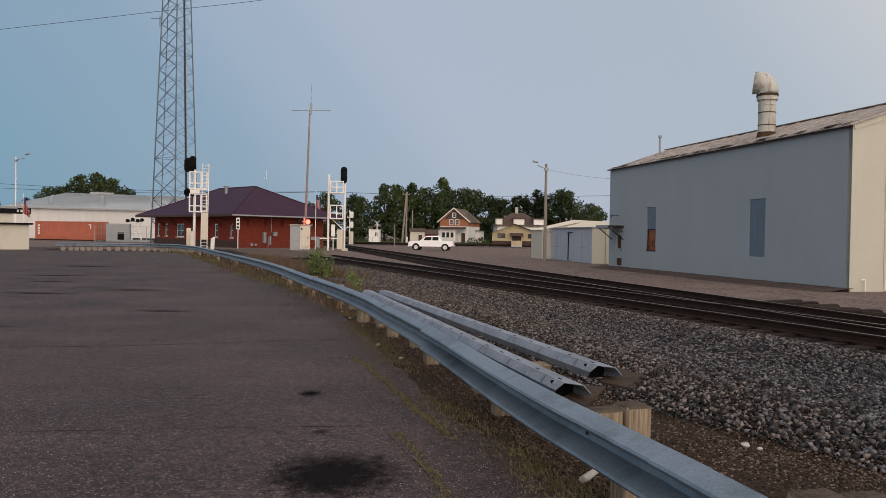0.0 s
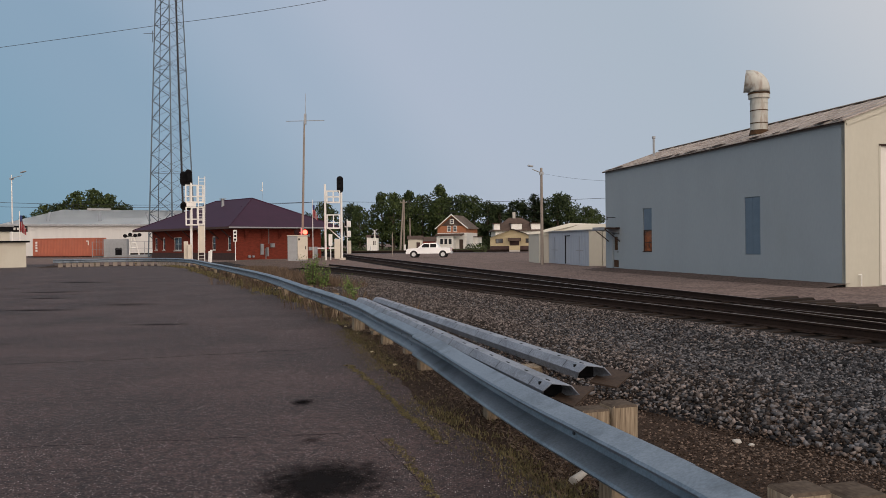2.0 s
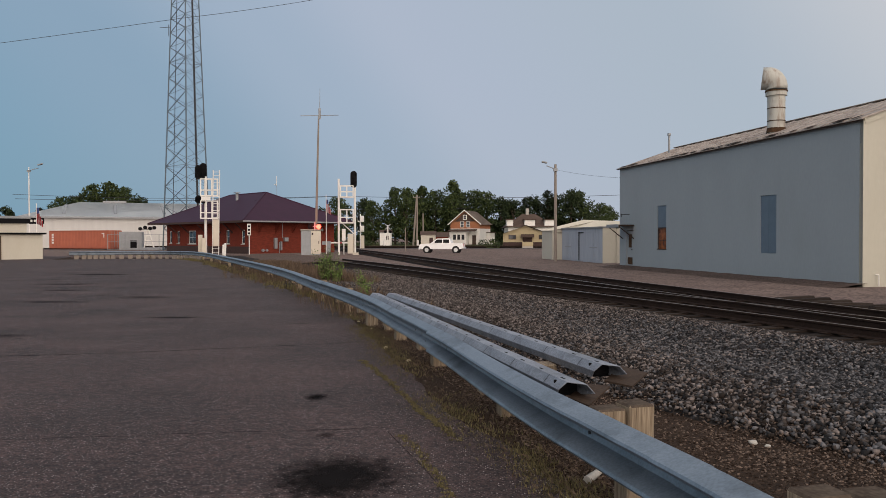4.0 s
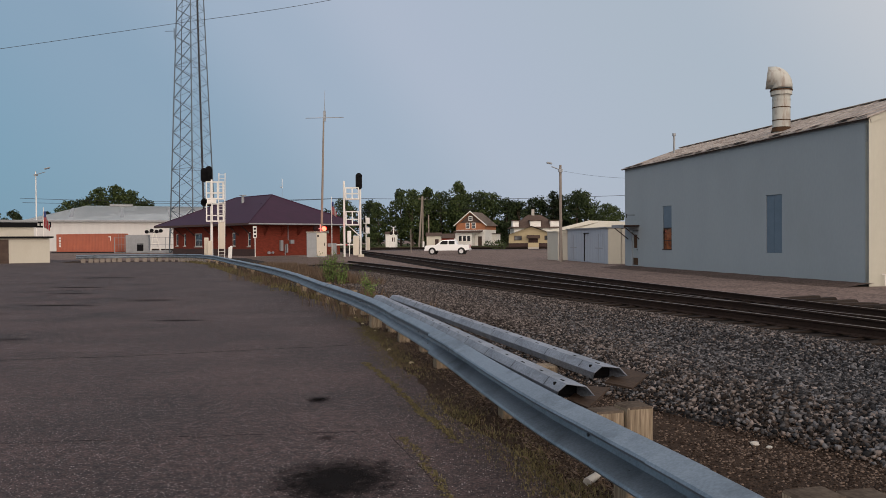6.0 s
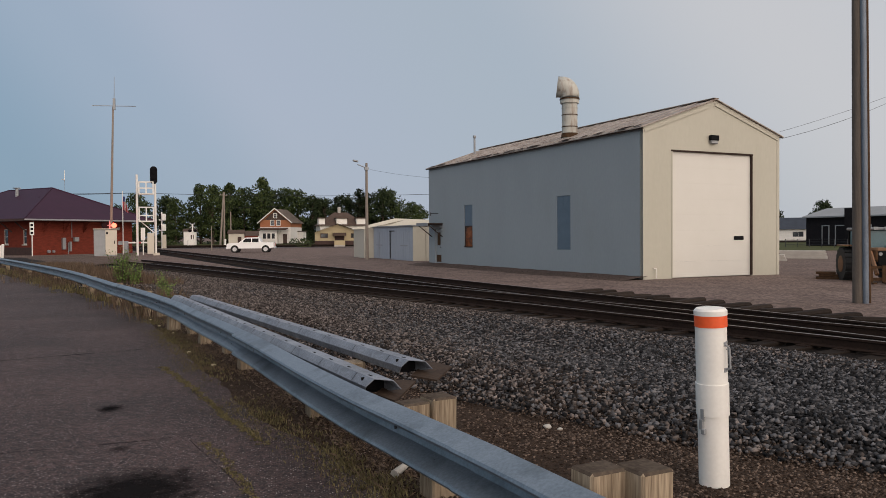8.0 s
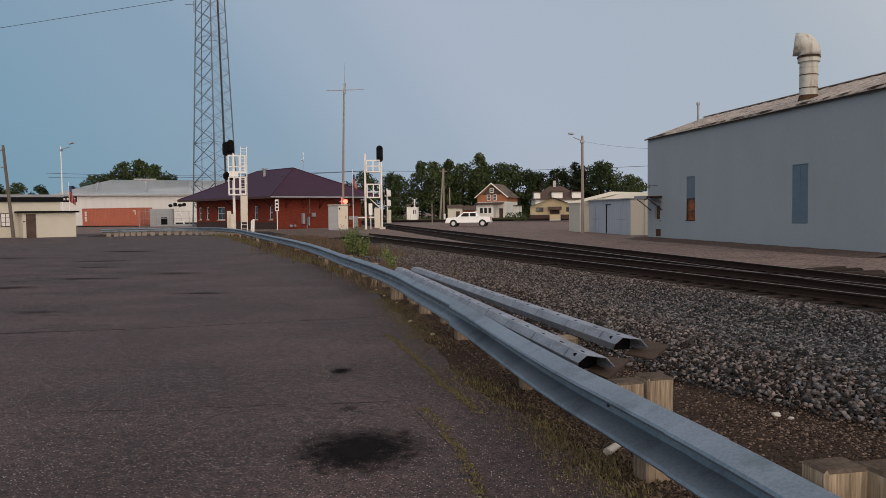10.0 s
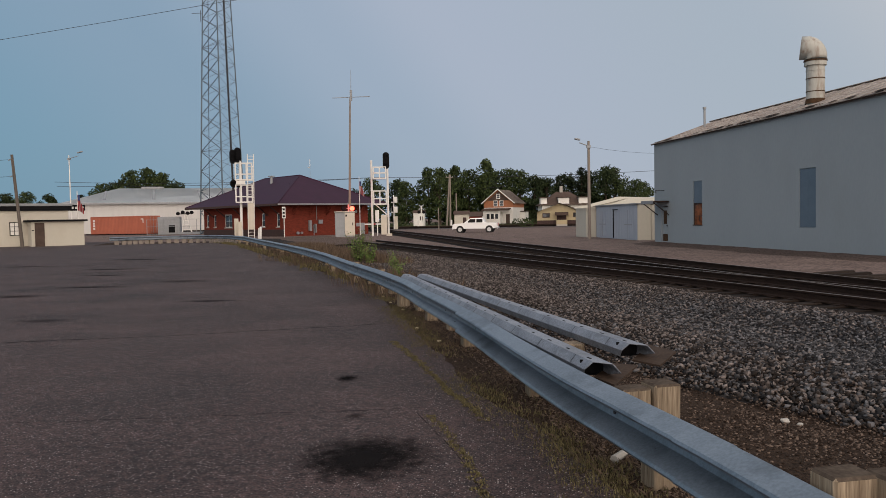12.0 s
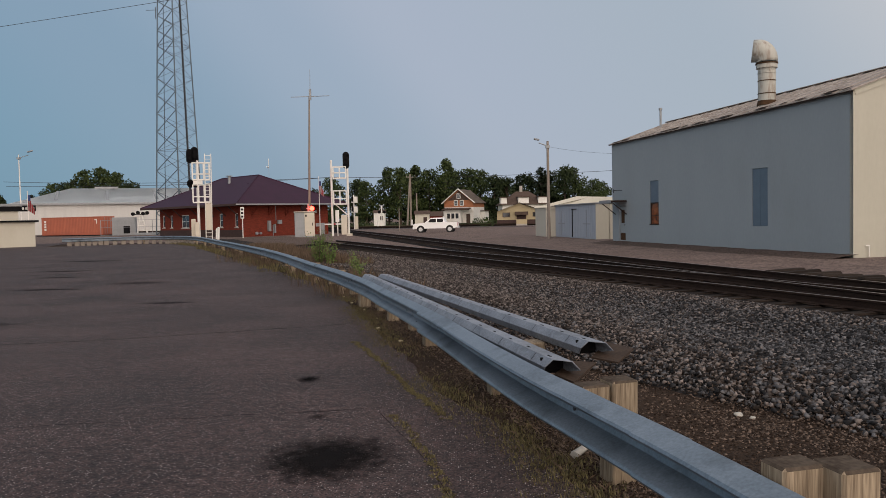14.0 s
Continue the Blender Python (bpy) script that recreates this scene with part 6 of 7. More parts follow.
def hip_house():
    ob = thing("house", pose(7.6, 160, 0.0, 0, 0, 3), "old house with a brown hipped roof and white dormers", "house")
    part("wall", B(0, 9.5, 0, 9, -0.2, 4.0), WHITE, ob)
    bm = bmesh.new()
    v = [bm.verts.new(p) for p in ((-0.6, -0.6, 3.9), (10.1, -0.6, 3.9), (10.1, 9.6, 3.9), (-0.6, 9.6, 3.9), (3.4, 4.2, 6.8), (6.2, 4.2, 6.8))]
    for f in ((0, 1, 5, 4), (1, 2, 5), (2, 3, 4, 5), (3, 0, 4), (3, 2, 1, 0)):
        bm.faces.new([v[i] for i in f])
    bmesh.ops.recalc_face_normals(bm, faces=bm.faces)
    part("roof", bm, SHINGLE, ob, "brown hipped roof")
    for x, w in ((3.4, 2.2), (7.6, 2.4), (-0.3, 1.3)):
        d = part("dormer", B(x, x + w, -0.2, 2.5, 4.2, 5.4), WHITE, ob, "white dormer")
        part("dormer_roof", B(x - 0.2, x + w + 0.2, -0.4, 2.6, 5.4, 5.6), SHINGLE, d)
    part("chimney", B(4.2, 4.8, 4.0, 4.6, 6.2, 8.0), CONCRETE, ob)
    return ob


hip_house()


def outbuilding(x, y, w, h, m, label):
    ob = thing("outbuilding", pose(x, y, 0), label, "shed", "outbuildings")
    part("wall", B(0, w, 0, w, -0.2, h), m, ob)
    part("roof", prism_x(bmesh.new(), [(-0.2, h), (w + 0.2, h), (w / 2, h + w * 0.25)], -0.2, w + 0.2), SHINGLE, ob)
    part("door", B(w * 0.6, w * 0.85, -0.05, -0.005, 0, h * 0.75), DARKBRICK_SHADE, ob)
    return ob


outbuilding(-20.4, 168, 2.4, 2.9, WHITE, "small white shed under the trees")
outbuilding(-9.4, 166, 4.2, 1.9, BRICK, "low red brick outbuilding beside the house")
outbuilding(-9.4, 140, 2.6, 2.3, WALLCREAM, "low cream trackside hut")


def crossing_light(x, y):
    ob = thing("crossing_light", pose(x, y, 0), "white crossing light mast across the road", "crossing signal", "crossing signals")
    part("mast", T((0, 0, 0), (0, 0, 4.2), 0.1), WHITE, ob)
    for s in (-1, 1):
        part("crossbuck", B(-0.7, 0.7, -0.05, 0.0, -0.1, 0.1, m=pose(0, 0, 3.9, 0, 45 * s, 0)), GREYBOX, ob)
        part("lamp", T((s * 0.5, -0.1, 2.9), (s * 0.5, 0.05, 2.9), 0.28, seg=14), BLACK, ob)
    part("case", B(-0.4, 0.4, -0.3, 0.3, 0, 1.3), WHITE, ob)
    return ob


crossing_light(-16.5, 149)


# ---------------------------------------------------------------- yard beyond the workshop
def dark_shed():
    ob = thing("dark_shed", pose(69.8, 91.4, 0, 0, 0, -77), "long dark shed with grey metal roof and red-brown end", "building")
    L, H = 15.2, 3.85
    part("wall", B(0, L, 0, 9, -0.2, H), BLUEDARK, ob)
    part("roof", prism_x(bmesh.new(), [(-0.5, H - 0.1), (-0.5, H + 0.08), (4.5, 5.15), (9.5, H + 0.08), (9.5, H - 0.1), (4.5, 4.95)], -0.3, L + 0.4), GREYROOF, ob, "dull grey metal roof")
    part("gable_wall", B(L + 0.004, L + 0.06, 0, 9, -0.2, H - 0.05), SHEDRED, ob, "red-brown end wall")
    for x, w in ((2.6, 0.9), (4.6, 1.5), (8.4, 1.1), (12.8, 1.7)):
        dr = part("door", B(x, x + w, -0.05, -0.004, 0.2, 2.5), BLUEDARK, ob)
        part("door_frame", B(x - 0.12, x, -0.09, -0.004, 0.2, 2.62), GREYROOF, dr)
        part("door_frame", B(x + w, x + w + 0.12, -0.09, -0.004, 0.2, 2.62), GREYROOF, dr)
        part("door_frame", B(x - 0.12, x + w + 0.12, -0.09, -0.004, 2.62, 2.74), GREYROOF, dr)
    part("chimney", B(6.2, 7.5, -0.55, -0.01, 0, 4.9), BLUEDARK, ob, "dark square chimney")
    return ob


dark_shed()
fence = thing("yard_fence", pose(60.5, 83.0, 0, 0, 0, -66), "low dark wire fence in front of the shed", "fence")
for k in range(13):
    part("fence_post", T((k * 1.5, 0, -0.1), (k * 1.5, 0, 1.0), 0.04), BOLT, fence)
for z in (0.3, 0.65, 0.98):
    part("fence_wire", T((0, 0, z), (18, 0, z), 0.02, seg=5), BOLT, fence)
hs = thing("small_house", pose(94, 132, 0, 0, 0, -36), "small white house with a dark roof across the yard", "house")
part("wall", B(0, 10, 0, 6, -0.2, 2.6), WHITE, hs)
part("roof", prism_x(bmesh.new(), [(-0.5, 2.5), (6.5, 2.5), (3, 4.8)], -0.4, 10.4), SLATE, hs)
window(hs, 3, 5, 1.0, 2.1, -0.01, WHITE, GLASS, cols=2, rows=1)


def tractor():
    ob = thing("tractor_loader", pose(20.2, 22.9, -0.03, 0, 0, -114), "small faded orange tractor with a cab and front loader forks", "tractor")
    part("chassis", B(-1.25, 1.1, -0.28, 0.28, 0.42, 0.72, bevel=0.04), BLACK, ob)
    hood = part("engine_hood", B(0.0, 1.15, -0.30, 0.30, 0.72, 1.18, bevel=0.06), TRACTOR, ob)
    part("grille", B(1.152, 1.19, -0.24, 0.24, 0.62, 1.08), BLACK, hood, "black grille")
    for y in (-0.18, 0.18):
        part("headlight", T((1.19, y, 0.98), (1.21, y, 0.98), 0.06), GREYBOX, hood)
    cab = part("cab", B(-1.0, 0.0, -0.5, 0.5, 0.95, 1.78, bevel=0.03), CABGLASS, ob, "tinted glass cab")
    part("cab_roof", B(-1.12, 0.12, -0.58, 0.58, 1.782, 1.88, bevel=0.03), GREYROOF, cab, "pale cab roof")
    for x in (-1.0, 0.0):
        for y in (-0.5, 0.5):
            part("cab_pillar", B(x - 0.035, x + 0.035, y - 0.035, y + 0.035, 0.72, 1.782), BLACK, cab)
    for y in (-0.35, 0.0, 0.35):
        part("work_lamp", B(0.121, 0.17, y - 0.07, y + 0.07, 1.80, 1.90), GREYBOX, cab)
    for y in (-0.68, 0.68):
        w = part("wheel", T((-0.75, y - 0.19, 0.58), (-0.75, y + 0.19, 0.58), 0.58, seg=28), RUBBER, ob, "large black rear tyre")
        part("rim", T((-0.75, y - 0.20, 0.58), (-0.75, y + 0.20, 0.58), 0.30, seg=18), TRACTOR, w)
        for k in range(18):
            a = k * math.tau / 18
            part("tread_lug", B(-0.05, 0.05, -0.19, 0.19, 0.575, 0.62, m=pose(-0.75, y, 0.58, 0, math.degrees(a), 0)), RUBBER, w)
        w = part("wheel", T((0.85, y * 0.85 - 0.13, 0.36), (0.85, y * 0.85 + 0.13, 0.36), 0.36, seg=22), RUBBER, ob, "black front tyre")
        part("rim", T((0.85, y * 0.85 - 0.14, 0.36), (0.85, y * 0.85 + 0.14, 0.36), 0.19, seg=14), TRACTOR, w)
        part("fender", B(-1.25, -0.25, y - 0.2, y + 0.2, 1.22, 1.27, bevel=0.02), TRACTOR, ob)
    for y in (-0.46, 0.46):
        part("loader_post", B(0.05, 0.2, y - 0.05, y + 0.05, 0.45, 1.25), TRACTOR, ob)
        part("lift_arm", T((0.12, y, 1.2), (1.05, y, 1.05), 0.07, seg=6), TRACTOR, ob)
        part("lift_arm", T((1.05, y, 1.05), (1.75, y, 0.32), 0.07, seg=6), TRACTOR, ob)
        part("cylinder", T((0.2, y, 0.6), (1.0, y, 0.95), 0.035, seg=8), BOLT, ob)
    fk = part("fork_carriage", B(1.76, 1.84, -0.72, 0.72, 0.12, 0.22), RUST, ob)
    part("carriage_bar", B(1.76, 1.84, -0.72, 0.72, 0.52, 0.60), RUST, fk)
    for y in (-0.68, -0.3, 0.3, 0.68):
        part("carriage_post", B(1.845, 1.90, y - 0.05, y + 0.05, 0.04, 0.62), RUST, fk)
        part("fork_tine", B(1.90, 2.3, y - 0.05, y + 0.05, 0.04, 0.08), RUST, fk)
    return ob


tractor()
bk = thing("loader_bucket", pose(22.0, 22.0, -0.03, 0, 0, -40), "dark empty loader bucket standing on the yard", "bucket")
part("shell", prism_x(bmesh.new(), [(0.0, 0.0), (0.75, 0.0), (0.72, 0.04), (0.12, 0.06), (0.05, 0.62), (0.0, 0.62)], 0, 1.7), RUST, bk)
for x in (0.0, 1.66):
    part("side_plate", prism_x(bmesh.new(), [(0.05, 0.06), (0.70, 0.05), (0.08, 0.60)], x, x + 0.04), RUST, bk)
for x, y, w, h, m, lab in ((19.2, 24.6, 0.8, 0.28, RUST, "small stack of brown boards on the yard"), (33, 46, 3.0, 0.55, CONCRETE, "pale concrete block in the yard"), (26.6, 44, 4.5, 0.4, CONCRETE, "low heap of concrete rubble")):
    st = thing("material_stack", pose(x, y, -0.03, 0, 0, -38), lab, "stack", "yard stacks")
    for k in range(3):
        part("piece", B(0.1 * (k % 2), w - 0.07 * k, 0, 0.8, k * h / 3, (k + 1) * h / 3 - 0.01, bevel=0.01), m, st)


# ---------------------------------------------------------------- trees and plants
def quad_leaves(rng, centres, per, spread, size, flat=0.6):
    vs, fs = [], []
    for c, r in centres:
        for _ in range(per):
            u = rng.normal(size=3)
            u /= np.linalg.norm(u)
            p = np.array(c) + u * r * rng.uniform(0.55, 1.0) * np.array((1, 1, flat)) * spread
            a = rng.normal(size=3)
            a /= np.linalg.norm(a)
            b = np.cross(a, rng.normal(size=3))
            b /= np.linalg.norm(b) + 1e-9
            s = size * rng.uniform(0.6, 1.3)
            i = len(vs)
            vs += [p - a * s, p + b * s * 0.6, p + a * s, p - b * s * 0.6]
            fs.append((i, i + 1, i + 2, i + 3))
    return vs, fs


def mesh_of(name, vs, fs, m):
    me = bpy.data.meshes.new(name)
    me.from_pydata([tuple(map(float, v)) for v in vs], [], fs)
    me.materials.append(m)
    me.update()
    return me


def broad_tree(seed, h, w, leaf, label):
    rng = np.random.default_rng(seed)
    ob = thing("tree", pose(0, 0, 0), label, "tree", "trees behind the houses")
    bm = T((0, 0, -0.3), (0.1, 0, h * 0.5), 0.32, 0.18, seg=9)
    tube(bm, (0.1, 0, h * 0.5), (0, 0, h * 0.85), 0.18, 0.05, seg=7)
    cl = []
    for k in range(46):
        t = rng.uniform(0.14, 1.0)
        rad = w / 2 * math.sin(math.pi * min(1, 0.16 + 0.80 * t)) ** 0.7
        a = rng.uniform(0, 2 * math.pi)
        q = rad * math.sqrt(rng.uniform(0.05, 1)) * rng.uniform(0.75, 1.12)
        c = (q * math.cos(a), q * math.sin(a), h * t * 0.96)
        cl.append((c, rng.uniform(0.8, 1.5) * w / 8))
        if k % 5 == 0:
            tube(bm, (0.05, 0, c[2] * 0.6), (c[0] * 0.85, c[1] * 0.85, c[2]), 0.09, 0.02, seg=5)
    part("trunk", bm, BARK, ob)
    vs, fs = quad_leaves(rng, cl, 85, 1.15, 0.30, 0.8)
    cr = new("crown", mesh_of("crown", vs, fs, leaf))
    cr.parent = ob
    return ob


def conifer(seed, h, w, label):
    rng = np.random.default_rng(seed)
    ob = thing("tree", pose(0, 0, 0), label, "tree", "trees behind the houses")
    bm = T((0, 0, -0.3), (0, 0, h), 0.28, 0.03, seg=8)
    vs, fs = [], []
    n = int(h * 1.9)
    for k in range(n):
        z = h * (0.08 + 0.92 * k / n)
        r = w / 2 * (1 - k / n) ** 0.5 * (1 + 0.22 * math.sin(k * 1.3)) + 0.25
        for j in range(7):
            a = j * 0.9 + k * 1.7 + rng.uniform(-0.3, 0.3)
            L = r * rng.uniform(0.65, 1.15)
            e = np.array((math.cos(a) * L, math.sin(a) * L, z - 0.25 * L + rng.uniform(-0.2, 0.2)))
            if j % 3 == 0:
                tube(bm, (0, 0, z), tuple(e), 0.04, 0.01, seg=4)
            for _ in range(16):
                t = rng.uniform(0.15, 1)
                p = np.array((0, 0, z)) * (1 - t) + e * t + rng.normal(size=3) * 0.18
                d = (e - np.array((0, 0, z))) / (L + 0.1) * 0.34 + rng.normal(size=3) * 0.14
                s = np.array((-d[1], d[0], rng.uniform(-0.2, 0.1))) * 0.5
                i = len(vs)
                vs += [p - d * 0.7, p + s, p + d * 0.7, p - s]
                fs.append((i, i + 1, i + 2, i + 3))
    part("trunk", bm, BARK, ob)
    cr = new("crown", mesh_of("crown", vs, fs, LEAF_C))
    cr.parent = ob
    return ob


broad = [broad_tree(11, 13.5, 9.5, LEAF_A, "tall leafy green tree behind the houses"), broad_tree(12, 12.0, 8.0, LEAF_B, "dark leafy tree with an uneven crown"),
         broad_tree(13, 15.0, 7.0, LEAF_A, "narrow upright green tree behind the houses")]
pines = [conifer(21, 13.0, 8.0, "dark pointed spruce behind the houses"), conifer(22, 12.0, 7.0, "dark narrow conifer behind the houses")]


def plant_tree(src, x, y, s, turn, first):
    m = pose(x, y, 0, 0, 0, turn)
    if src not in first:
        first.append(src)
        src.matrix_basis = m @ Matrix.Diagonal((s, s, s, 1))
        return
    c = copy_thing(src, m)
    c.scale = (s, s, s)


placed = []
for k, x, y, s in ((1, -39, 196, 0.78), (0, -33.5, 190, 0.88), (1, -28.5, 200, 0.98), (0, -24.6, 188, 0.80), (2, -19.4, 192, 0.95), (0, -16.0, 186, 1.02), (2, -12.5, 194, 0.98), (0, -9.2, 190, 1.0),
                   (1, -2.2, 196, 1.1), (0, 1.2, 200, 1.04), (0, 3.8, 193, 0.98), (1, 24.0, 186, 1.08), (0, 26.6, 190, 0.96), (1, 10.0, 199, 0.92), (1, -44, 205, 0.7),
                   (0, -99.5, 196, 1.16), (0, -96, 199, 1.22), (0, -92.5, 200, 1.12), (1, -89.5, 203, 1.05), (1, -103.5, 195, 1.05), (0, -106.5, 194, 0.92), (1, -119, 190, 0.80), (0, -125, 190, 0.78), (1, -131, 190, 0.84), (0, -139, 188, 0.76), (1, -146, 186, 0.74), (1, 100, 140, 0.55), (0, 110, 138, 0.5), (1, 121, 132, 0.6), (1, 84.0, 105.5, 0.46), (0, 44.6, 252, 0.9), (1, 150, 190, 0.9),
                   (1, 20.5, 198, 0.9), (2, -4.9, 187, 1.04), (1, 7.2, 190, 0.95), (1, 10.4, 189, 0.9), (1, 14.6, 191, 0.98), (1, 21.0, 189, 1.0), (1, 29.5, 187, 0.6), (0, 34, 205, 0.8), (1, -14, 202, 1.05), (0, -6.0, 203, 0.95)):
    plant_tree(broad[k], x, y, s, (x * 37 + y * 11) % 360, placed)
for k, x, y, s in ((0, 12.9, 188, 0.88), (0, 18.4, 187, 1.04), (1, 16.4, 193, 0.86), (1, -111, 192, 0.82)):
    plant_tree(pines[k], x, y, s, (x * 53 + y * 17) % 360, placed)

rng = np.random.default_rng(5)
cl = [((x, 196 + rng.uniform(-4, 4), rng.uniform(0.6, 5.0)), rng.uniform(1.4, 2.6)) for x in np.linspace(-48, 36, 90)]
cl += [((x, 215 + rng.uniform(-5, 5), rng.uniform(0.5, 4.5)), rng.uniform(1.5, 2.8)) for x in np.linspace(-150, -86, 40)]
vs, fs = quad_leaves(rng, cl, 70, 1.2, 0.34, 0.9)
und = new("undergrowth", mesh_of("undergrowth", vs, fs, LEAF_B))
tagged(und, "dense dark undergrowth below the trees", "shrubs", kind="stuff")
rng = np.random.default_rng(6)
cl = [((x, y, 0.5), rng.uniform(0.5, 1.1)) for x, y in ((6.6, 171), (8.0, 170), (4.4, 172), (9.4, 172), (3.4, 128.5), (2.4, 172), (-22.5, 166), (-24, 168), (-27, 167), (-13, 170))]
vs, fs = quad_leaves(rng, cl, 160, 1.3, 0.18, 0.8)
tagged(new("garden_shrubs", mesh_of("garden_shrubs", vs, fs, LEAF_A)), "green garden shrubs beside the houses", "shrubs", kind="stuff")

lawn = part("lawn", poly(bmesh.new(), [(-60, 152), (30, 136), (80, 134), (120, 300), (-160, 300), (-100, 175)], -0.2, 0.05), GRASS)
tagged(lawn, "dry green lawn in front of the houses", "lawn", kind="structure")
lawn2 = part("lawn", poly(bmesh.new(), [(40, 60), (48, 68), (90, 46), (150, 90), (120, 160), (30, 84)], -0.2, -0.005), GRASS)
tagged(lawn2, "rough grass behind the yard", "lawn", kind="structure")
road = part("crossing_road", poly(bmesh.new(), [(-90, 112), (-9, 118), (60, 106), (60, 114), (-9, 128), (-90, 122)], -0.2, -0.01), ASPHALT)
tagged(road, "grey asphalt road over the crossing", "road", kind="structure")
far_rail = thing("railway_track", pose(-60, 131, 0, 0, 0, -1), "low dark track across the far yard", "railway track", "tracks")
for y in (0, 1.505):
    r = part("rail", rail_mesh(170), [RAILSIDE, RAILTOP], far_rail)
    r.matrix_basis = pose(0, y, 0.2)
part("track_base", B(0, 170, -0.8, 2.3, -0.2, 0.2), DARK_BED, far_rail)


def blades(rng, spots, count, h, spread, width=0.006, lean=0.5):
    vs, fs = [], []
    for (x, y, z), k in spots:
        for _ in range(int(count * k)):
            px, py = x + rng.normal() * spread, y + rng.normal() * spread
            a = rng.uniform(0, 2 * math.pi)
            l = h * rng.uniform(0.4, 1.15)
            dx, dy = math.cos(a), math.sin(a)
            b = l * lean * rng.uniform(0.1, 1)
            i = len(vs)
            vs += [(px - dy * width, py + dx * width, z), (px + dy * width, py - dx * width, z),
                   (px + dx * b * 0.4 + dy * width * 0.7, py + dy * b * 0.4 - dx * width * 0.7, z + l * 0.6), (px + dx * b, py + dy * b, z + l)]
            fs += [(i, i + 1, i + 2), (i, i + 2, i + 3)]
    return vs, fs


def along(pts, step, jitter, rng):
    out = []
    for (ax, ay), (bx, by) in zip(pts, pts[1:]):
        n = max(1, int(math.hypot(bx - ax, by - ay) / step))
        for i in range(n):
            k = (i + rng.uniform()) / n
            out.append(((ax + (bx - ax) * k + rng.normal() * jitter, ay + (by - ay) * k + rng.normal() * jitter, -0.012), max(0.0, 0.55 + noise.noise((ax + (bx - ax) * k, (ay + (by - ay) * k) * 0.9, 4)) * 1.6)))
    return out


rng = np.random.default_rng(7)
edge = [(1.02, 3.2), (0.58, 5.0), (0.25, 6.0), (-0.28, 7.3), (-1.10, 10.4), (-2.15, 14.5), (-3.4, 18.8)]
vs, fs = blades(rng, along(edge, 0.013, 0.13, rng), 17, 0.036, 0.06, 0.005, 0.9)
v2, f2 = blades(rng, along([(-3.3, 18.8), (-7.3, 27.8), (-14.3, 43.0), (-19.2, 53.8), (-23, 60)], 0.10, 0.25, rng), 16, 0.16, 0.10, 0.012)
fs += [tuple(i + len(vs) for i in f) for f in f2]
vs += v2
tagged(new("verge_grass", mesh_of("verge_grass", vs, fs, MOSS)), "thin yellow-green grass along the asphalt edge", "grass", kind="stuff")
rng = np.random.default_rng(71)
inner = [(1.22, 3.2), (0.80, 4.8), (0.45, 6.0), (-0.10, 7.8), (-0.85, 10.4), (-1.85, 14.5)]
vs, fs = blades(rng, along(inner, 0.02, 0.16, rng), 6, 0.05, 0.08, 0.004, 2.2)
tagged(new("dead_grass", mesh_of("dead_grass", vs, fs, STRAW)), "flattened dead grass and litter under the guard rail", "grass", kind="stuff")
# grass in the worn line cracks of the lot
rng = np.random.default_rng(8)
seam = along([(-1.50, 10.2), (-0.86, 8.35), (-0.45, 7.02), (-0.13, 6.15)], 0.03, 0.018, rng) + along([(-0.64, 6.35), (-0.42, 5.75), (-0.20, 4.96), (-0.05, 4.2)], 0.03, 0.02, rng)
seam = [((x, y, 0.001), k) for (x, y, z), k in seam]
seam = [(p, 0.35 + k) for p, k in seam]
vs, fs = blades(rng, seam, 26, 0.015, 0.017, 0.006, 1.2)
tagged(new("crack_grass", mesh_of("crack_grass", vs, fs, MOSS)), "moss and grass growing in asphalt cracks", "grass", kind="stuff")
rng = np.random.default_rng(9)
spots = [((-6.3 + rng.normal() * 1.0 - 0.42 * (q - 30), q, -0.02), 1) for q in rng.uniform(27, 46, 200)]
spots += [((-2.6 + rng.normal() * 0.35 - 0.38 * (q - 18), q, -0.02), 0.6) for q in rng.uniform(15.5, 24, 40)]
vs, fs = blades(rng, spots, 60, 0.42, 0.24, 0.007, 0.4)
tagged(new("dry_grass", mesh_of("dry_grass", vs, fs, STRAW)), "patch of tall dry brown grass beside the rail", "grass", kind="stuff")


def weed(x, y, h, seed, n):
    rng = np.random.default_rng(seed)
    ob = thing("weed", pose(x, y, 0), "bushy green weed growing beside the guard rail", "weed", "weeds")
    bm = bmesh.new()
    vs, fs = [], []
    for k in range(n):
        a, r = rng.uniform(0, 6.28), rng.uniform(0.05, 0.42) * h
        top = np.array((math.cos(a) * r, math.sin(a) * r, h * rng.uniform(0.55, 1.0)))
        tube(bm, (math.cos(a) * 0.05, math.sin(a) * 0.05, -0.05), tuple(top), 0.008, 0.003, seg=4)
        for j in range(34):
            t = rng.uniform(0.15, 1)
            p = top * t + rng.normal(size=3) * 0.045
            u = rng.normal(size=3)
            u /= np.linalg.norm(u)
            w = np.cross(u, rng.normal(size=3))
            w /= np.linalg.norm(w)
            s = 0.05 * rng.uniform(0.5, 1.2) * (1.3 - t * 0.6)
            i = len(vs)
            vs += [p - u * s, p + w * s * 0.45, p + u * s, p - w * s * 0.45]
            fs.append((i, i + 1, i + 2, i + 3))
    part("stems", bm, BARK, ob)
    cr = new("leaves", mesh_of("leaves", vs, fs, WEED))
    cr.parent = ob
    return ob


